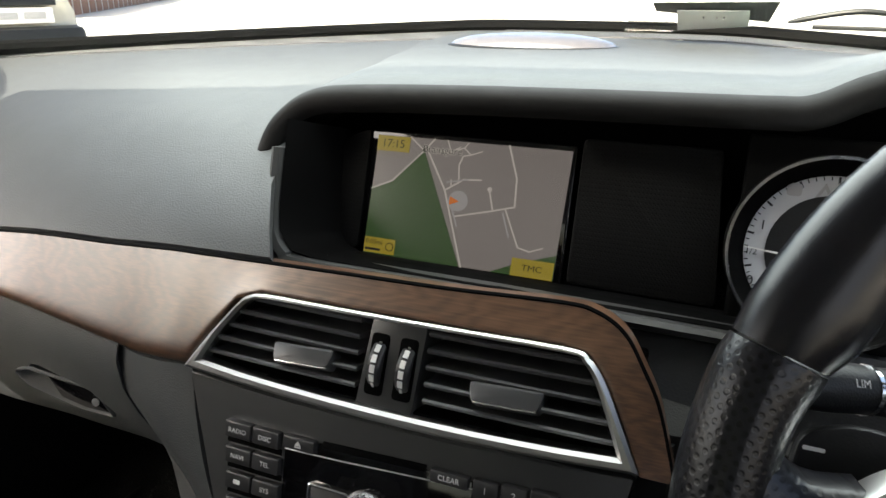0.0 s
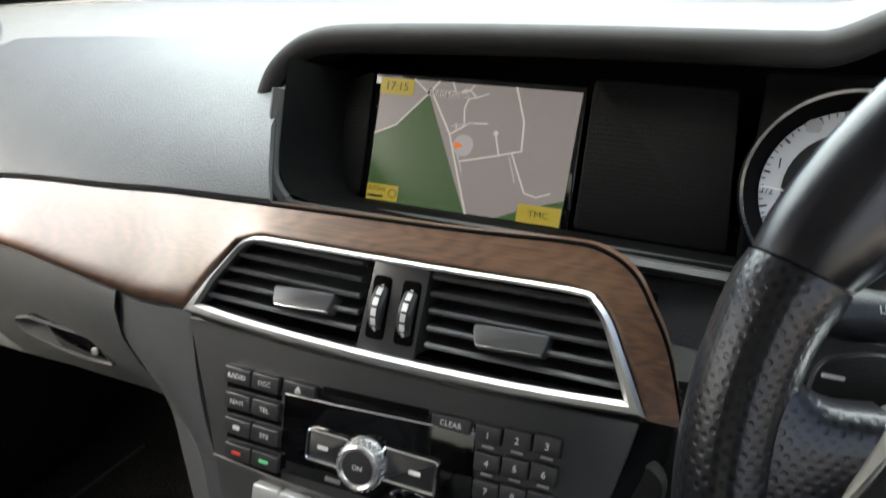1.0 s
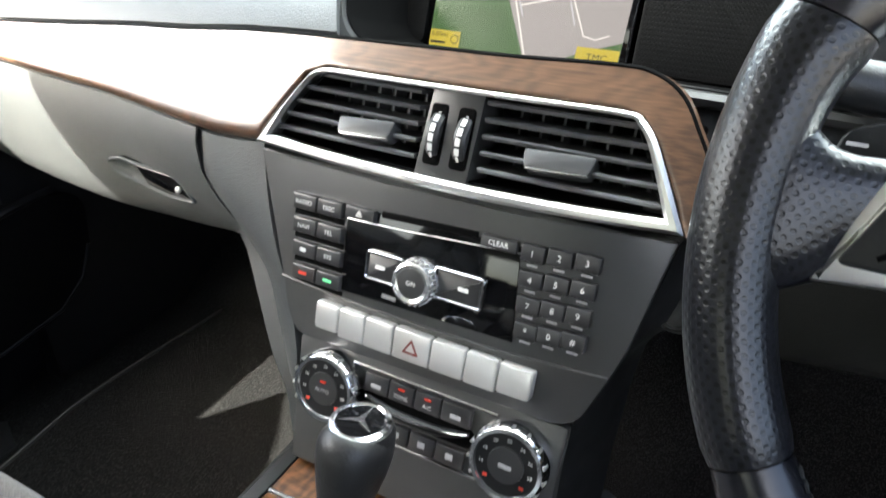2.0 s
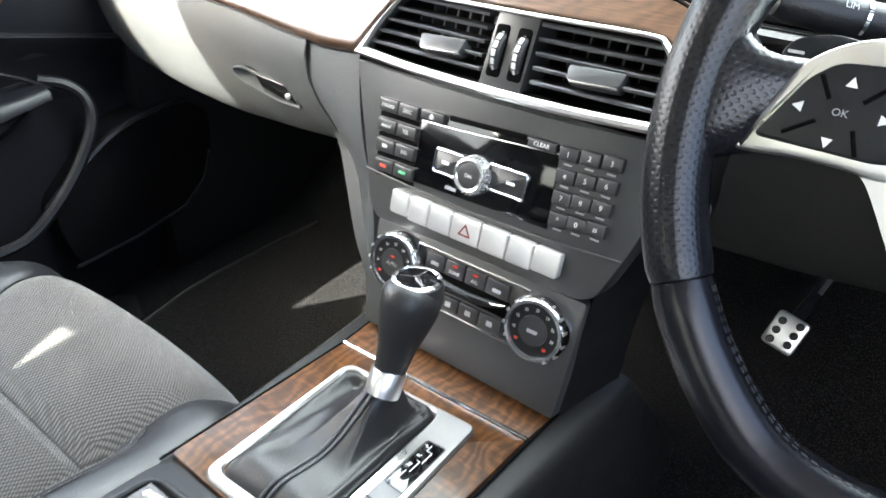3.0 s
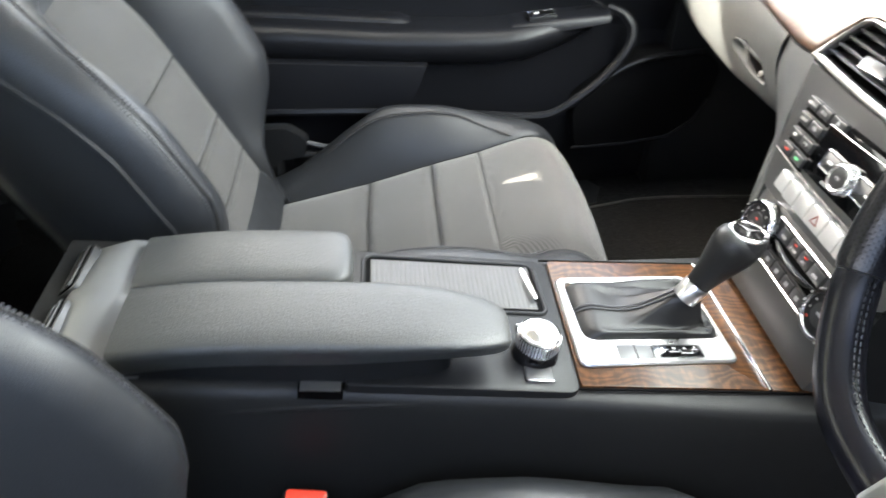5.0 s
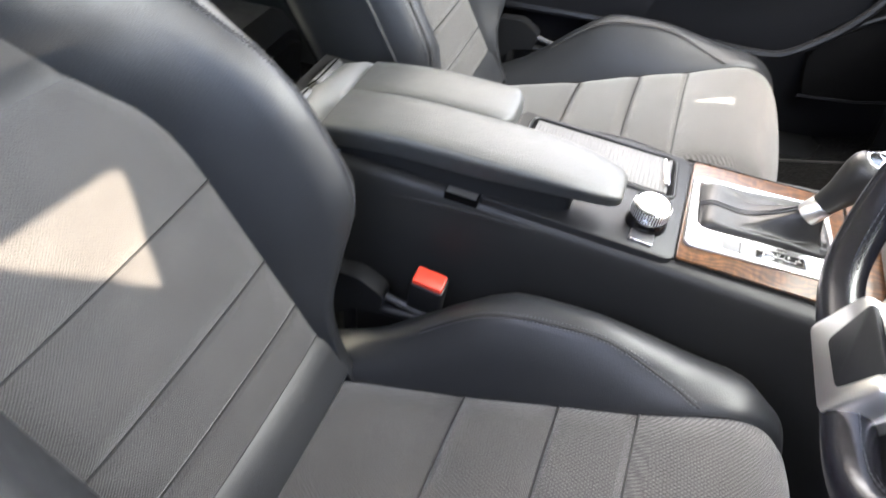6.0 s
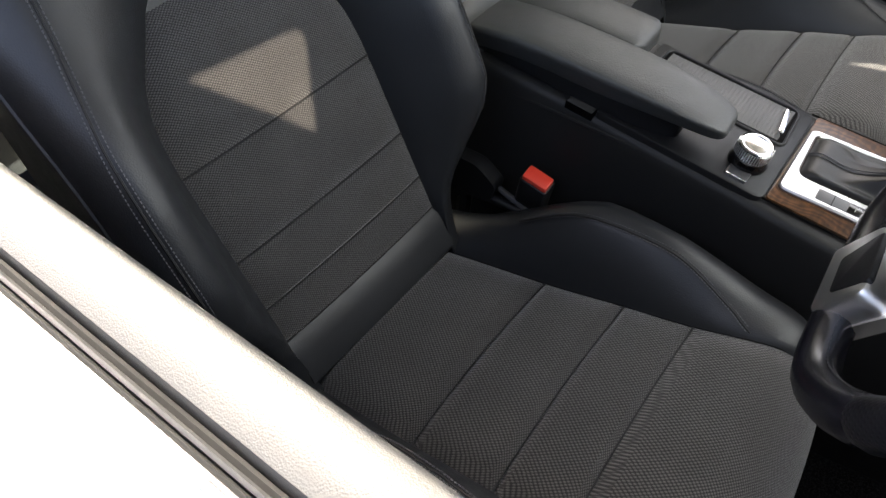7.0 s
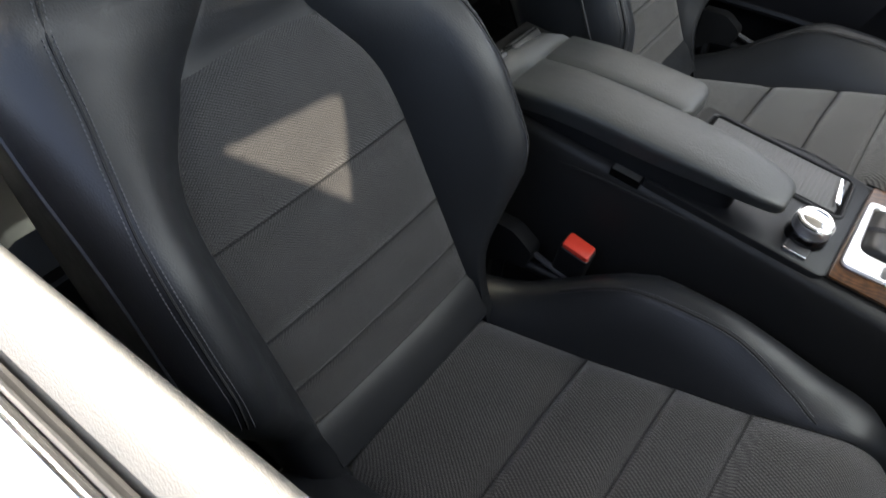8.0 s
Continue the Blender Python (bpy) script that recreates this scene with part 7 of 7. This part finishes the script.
# ---- doors ----
def door(name, s):
    side = "passenger's" if s < 0 else "driver's"
    t = thing(name, (s * 0.76, -0.1, 0.5), "dark padded %s door with walnut trim and an armrest" % side, "car door", "doors", kind="structure")

    def D(x, y, z):
        return Vector((s * x, y, z))

    ys = np.linspace(-0.70, 0.62, 34)
    # upper pad, down to the wood
    rows = []
    for x, z in ((0.6875, 0.940), (0.686, 0.954), (0.688, 0.961), (0.694, 0.9655), (0.706, 0.967), (0.718, 0.9635), (0.725, 0.959), (0.728, 0.945)):
        rows.append([D(x, y, z - 0.012 * max(0, y - 0.2) / 0.4) for y in ys])
    part("window_ledge", sheet(rows, (0, 0, -0.012)), LEDGE, t, "grained upper edge of the door")
    rows = []
    for x, z in ((0.6885, 0.947), (0.69, 0.93), (0.698, 0.912)):
        rows.append([D(x, y, z - 0.012 * max(0, y - 0.2) / 0.4 - 0.05 * (y + 0.1) * (z < 0.94)) for y in ys])
    part("upper_pad", sheet(rows, (s * 0.02, 0, 0)), TRIM, t)
    # wood band
    wz = lambda y: 0.877 - 0.165 * (y - 0.02) - 0.06 * max(0.0, y - 0.08)
    yw = np.concatenate([np.linspace(-0.7, 0.18, 20), np.linspace(0.19, 0.262, 10)])
    rows = []
    for f in np.linspace(0, 1, 6):
        rows.append([D(0.700 - 0.006 * math.sin(f * math.pi), y, min(wz(y), 0.885) + (min(wz(y) + 0.048, 0.925) - min(wz(y), 0.885)) * (1 - (1 - f) * (1 - 0.95 * max(0, (y - 0.185) / 0.077) ** 2.2))) for y in yw])
    part("wood_trim", sheet(rows, (s * 0.02, 0, 0)), WOOD, t, "walnut trim band of the door")
    # padded middle
    rows = []
    for k, (x, dz) in enumerate(((0.702, 0.0), (0.694, -0.004), (0.700, -0.016), (0.712, -0.028), (0.726, -0.06), (0.735, -0.10), (0.735, -0.2))):
        rows.append([D(x, y, wz(y) + dz) for y in ys])
    part("middle_pad", sheet(rows, (s * 0.03, 0, 0)), TRIM, t, "soft black middle panel")
    part("crease_line", tube([D(0.707, y, lerp([(-0.7, 0.955), (-0.154, 0.862), (0.023, 0.838), (0.148, 0.812), (0.239, 0.776), (0.29, 0.742)], y)) for y in np.linspace(-0.7, 0.29, 30)], 0.003, 8), TRIM, t)
    # front of the card, ahead of the wood
    rows = []
    for x, z in ((0.692, 0.952), (0.697, 0.93), (0.700, 0.90), (0.703, 0.86), (0.706, 0.82), (0.713, 0.79)):
        rows.append([D(x + 0.012 * max(0.0, 0.27 - y) / 0.05 + 0.02 * max(0.0, y - 0.36), y, z - 0.012 * max(0, y - 0.2) / 0.4) for y in np.linspace(0.195, 0.62, 16)])
    part("front_pad", sheet(rows, (s * 0.015, 0, 0)), TRIM, t, "soft black front of the door card")

    def raised(name, y0, y1, xi, high, ease0, ease1):
        """A soft step on the armrest: y0 to y1 along the door, rising at its ends over ease0 and ease1."""
        secs = []
        for y in np.linspace(y0, y1, 22):
            k = min(1.0, (y - y0) / ease0) * min(1.0, (y1 - y) / ease1)
            k = k * k * (3 - 2 * k)
            zt = lerp([(-0.7, 0.765), (-0.3, 0.746), (-0.1, 0.733), (0.05, 0.730), (0.15, 0.738), (0.285, 0.757)], y)
            h = zt + 0.003 + high * k
            secs.append([D(x, y, z) for x, z in ((0.742, zt - 0.01), (0.742, h), (xi + 0.012, h), (xi + 0.004, h - 0.002), (xi, h - 0.006), (xi - 0.002, zt - 0.012))])
        part(name, loft(secs), TRIM, t, angle=70)

    raised("switch_pod", 0.085, 0.27, 0.674, 0.006, 0.012, 0.10)
    raised("armrest_shelf", -0.69, -0.075, 0.700, 0.013, 0.02, 0.035)
    # armrest
    rings = []
    for y in np.linspace(-0.70, 0.285, 30):
        zt = lerp([(-0.7, 0.765), (-0.3, 0.746), (-0.1, 0.733), (0.05, 0.730), (0.15, 0.738), (0.285, 0.757)], y)
        k = lerp([(-0.7, 1), (0.1, 1), (0.2, 0.7), (0.285, 0.12)], y)
        xi = 0.735 - 0.083 * k
        rings.append([D(x, y, z) for x, z in ((0.745, zt + 0.008), (xi + 0.03, zt + 0.006), (xi + 0.012, zt + 0.002), (xi + 0.002, zt - 0.010), (xi, zt - 0.024), (xi + 0.01, zt - 0.046 * k - 0.004), (0.715, zt - 0.07 * k - 0.006), (0.745, zt - 0.08 * k - 0.006))])
    ar = part("armrest", loft(rings), TRIM, t, "padded black door armrest", angle=75)
    m = axes((s * 0.697, 0.150, 0.7495), (0, 0.995, 0.1), (-1, 0, 0), (0, -0.1, 0.995))
    sp = part("switch_plate", block(-0.026, 0.026, -0.014, 0.014, -0.008, 0.004, m, r=0.004, bevel=0.001), PLASTIC, ar, "black window switch with a chrome edge")
    part("chrome_edge", block(-0.025, 0.025, 0.0125, 0.0145, 0.002, 0.0055, m, r=0.0006, bevel=0.0004), CHROME, sp)
    part("window_switch", block(-0.023, 0.023, -0.0105, 0.0115, 0, 0.006, m, r=0.003, bevel=0.001), PIANO, sp)
    part("print_bar", block(-0.014, -0.006, -0.004, 0.004, 0.0055, 0.0063, m, r=0.001, bevel=0), GREYPRINT, sp)
    # lower panel
    rows = []
    for x, z in ((0.735, 0.72), (0.728, 0.66), (0.722, 0.60), (0.715, 0.50), (0.72, 0.42), (0.74, 0.36)):
        rows.append([D(x, y, z) for y in ys])
    part("lower_panel", sheet(rows, (s * 0.03, 0, 0)), TRIM, t, "black grained lower door panel")
    # map pocket
    rows = []
    for z, dx in ((0.690, 0.0), (0.684, -0.012), (0.65, -0.016), (0.60, -0.012), (0.592, 0.0)):
        rows.append([D(0.664 + dx, y, z - 0.045 * (y + 0.2) * (z > 0.62)) for y in np.linspace(-0.7, -0.058 - (0.69 - z) * 0.4, 14)])
    part("map_pocket", sheet(rows, (s * 0.06, 0, 0)), TRIM, t, "dark pocket front")
    # raised rib that runs under the armrest to the speaker
    rib = spline([D(0.655, -0.7, 0.598), D(0.655, -0.3, 0.596), D(0.655, -0.1, 0.590), D(0.654, 0.05, 0.578), D(0.652, 0.15, 0.574), D(0.652, 0.195, 0.588), D(0.660, 0.26, 0.635), D(0.670, 0.307, 0.69), D(0.684, 0.318, 0.725), D(0.700, 0.304, 0.747), D(0.716, 0.276, 0.757)], 56)
    part("rib", tube(rib, 0.0085, 8), TRIM, t, "raised rib along the door pocket")
    rib2 = spline([D(0.665, 0.215, 0.60), D(0.664, 0.28, 0.645), D(0.664, 0.33, 0.672), D(0.668, 0.38, 0.682), D(0.68, 0.46, 0.684)], 24)
    part("rib", tube(rib2, 0.006, 8), TRIM, t)
    # speaker
    out = rounded([(0.235, 0.487), (0.42, 0.50), (0.485, 0.56), (0.50, 0.66), (0.45, 0.684), (0.345, 0.68), (0.22, 0.585)], 0.03, 5)
    fm = axes((s * 0.70, 0, 0), (0, 1, 0), (0, 0, 1), (1, 0, 0))
    part("speaker_grille", prism(out, -0.03 if s < 0 else -0.025, 0.028 if s < 0 else -0.03, fm, 0.004 if s < 0 else 0.0), MESH, t, "black speaker grille")
    part("speaker_edge", tube([D(0.672, y, z) for y, z in ((0.23, 0.492), (0.33, 0.497), (0.42, 0.512), (0.465, 0.545), (0.485, 0.59))], 0.003, 6), TRIM, t)
    # handle in the wood
    m = axes((s * 0.692, 0.065, wz(0.065) + 0.022), (0, 0.985, -0.165), (0, 0.165, 0.985), (-s, 0, 0))
    h = part("door_handle", prism(rounded([(-0.048, 0.026), (-0.036, -0.02), (0.046, -0.02), (0.028, 0.02)], 0.008, 4), -0.004, 0.008, m, 0.003), SILVER, t, "satin silver inner door handle")
    part("handle_recess", prism(rounded([(-0.03, 0.016), (-0.026, -0.01), (0.028, -0.01), (0.018, 0.012)], 0.006, 4), 0.0, 0.0086, m, 0.0004), PLASTIC, h)
    m2 = axes((s * 0.693, 0.132, wz(0.132) + 0.022), (0, 0.985, -0.165), (0, 0.165, 0.985), (-s, 0, 0))
    k = part("lock_switch", block(-0.017, 0.017, -0.021, 0.028, -0.004, 0.006, m2, r=0.002, bevel=0.001), PLASTIC, t)
    part("print_bar", block(-0.004, 0.004, -0.005, 0.001, 0.0055, 0.0064, m2, r=0.002, bevel=0), VANE, k)
    # window channel, bright strip and outer skin
    for x0, x1, z0, mat, nm in ((0.7285, 0.733, 0.953, RUBBER, "inner_seal"), (0.7335, 0.737, 0.956, SATIN, "glass_edge"), (0.7375, 0.741, 0.953, RUBBER, "outer_seal"), (0.7415, 0.748, 0.955, CHROME, "bright_strip")):
        rows = [[D(x, y, z0 + dz - 0.012 * max(0, y - 0.2) / 0.4) for y in ys] for x, dz in ((x0, -0.012), (x0, 0.0), ((x0 + x1) / 2, 0.0022), (x1, 0.0), (x1, -0.012))]
        part(nm, sheet(rows, (0, 0, -0.01)), mat, t)
    rows = []
    for x, z in ((0.7485, 0.948), (0.756, 0.946), (0.775, 0.93), (0.80, 0.88), (0.83, 0.78), (0.85, 0.66), (0.85, 0.5), (0.82, 0.32)):
        rows.append([D(x, y, z - 0.012 * max(0, y - 0.2) / 0.4) for y in ys])
    part("outer_skin", sheet(rows, (-s * 0.006, 0, -0.004)), PAINT, t, "silver painted outer door skin")
    # front end of the door down the hinge side
    rows = [[D(x, 0.55, z) for x in (0.70, 0.80)] for z in (0.3, 0.94)]
    part("door_end", sheet(rows, (0, 0.1, 0)), PLASTIC, t)
    return t


door("door_passenger", -1)
door("door_driver", 1)


def kick_panel():
    for s, nm in ((-1, "wall_footwell_passenger"), (1, "wall_footwell_driver")):
        rows = [[Vector((s * x, y, z)) for y in (0.40, 0.55, 0.75, 1.0)] for x, z in ((0.69, 0.3), (0.69, 0.6), (0.70, 0.9))]
        tagged(part(nm, sheet(rows, (s * 0.08, 0, 0)), PLASTIC, None), "black plastic footwell side trim", "wall", kind="structure")
        rows = [[Vector((s * x, y, z)) for y in (-0.8, 0.0, 0.5, 0.8)] for x, z in ((0.64, 0.34), (0.65, 0.37), (0.70, 0.375), (0.75, 0.37))]
        tagged(part("sill_" + nm[14:], sheet(rows, (0, 0, -0.04)), PLASTIC, None), "black door sill trim", "sill", kind="structure")


kick_panel()


def beam_mask():
    """Unseen hollow mirror housing, added as a mask: its triangular opening shapes the spot's patch."""
    t = thing("beam_mask", BEAM_MASK_AT, "unseen hollow mirror housing, added to shape the light patch on the seat", "door mirror")
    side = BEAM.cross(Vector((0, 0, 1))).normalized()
    m = axes(BEAM_MASK_AT, side, side.cross(BEAM), BEAM)
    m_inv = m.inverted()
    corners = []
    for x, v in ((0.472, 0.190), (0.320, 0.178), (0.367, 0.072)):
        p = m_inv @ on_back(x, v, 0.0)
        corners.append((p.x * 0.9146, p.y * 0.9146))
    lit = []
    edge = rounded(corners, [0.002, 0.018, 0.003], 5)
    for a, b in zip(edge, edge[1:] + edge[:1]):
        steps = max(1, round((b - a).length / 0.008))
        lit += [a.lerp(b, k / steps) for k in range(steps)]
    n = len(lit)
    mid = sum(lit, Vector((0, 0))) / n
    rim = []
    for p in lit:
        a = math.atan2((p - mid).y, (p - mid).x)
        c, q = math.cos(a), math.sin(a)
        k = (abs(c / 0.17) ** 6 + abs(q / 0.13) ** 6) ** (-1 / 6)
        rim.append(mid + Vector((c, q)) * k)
    part("bezel", ring_frame(rim, lit, 0.004, 0.012, m, 0.001), PLASTIC, t, "black plate with a triangular opening that shapes the beam")
    part("shell", ring_frame([mid + (p - mid) * 1.04 for p in rim], [mid + (p - mid) * 0.99 for p in rim], -0.09, 0.010, m, 0.004), PAINT, t, "hollow silver painted sleeve round the beam")
    part("foot", tube([m @ Vector((mid.x, mid.y - 0.08, -0.03)), BEAM_MASK_AT + Vector((-0.08, 0.06, -0.13)), Vector((0.745, 0.5, 0.93))], [0.02, 0.022, 0.026], 10), PAINT, t)


beam_mask()
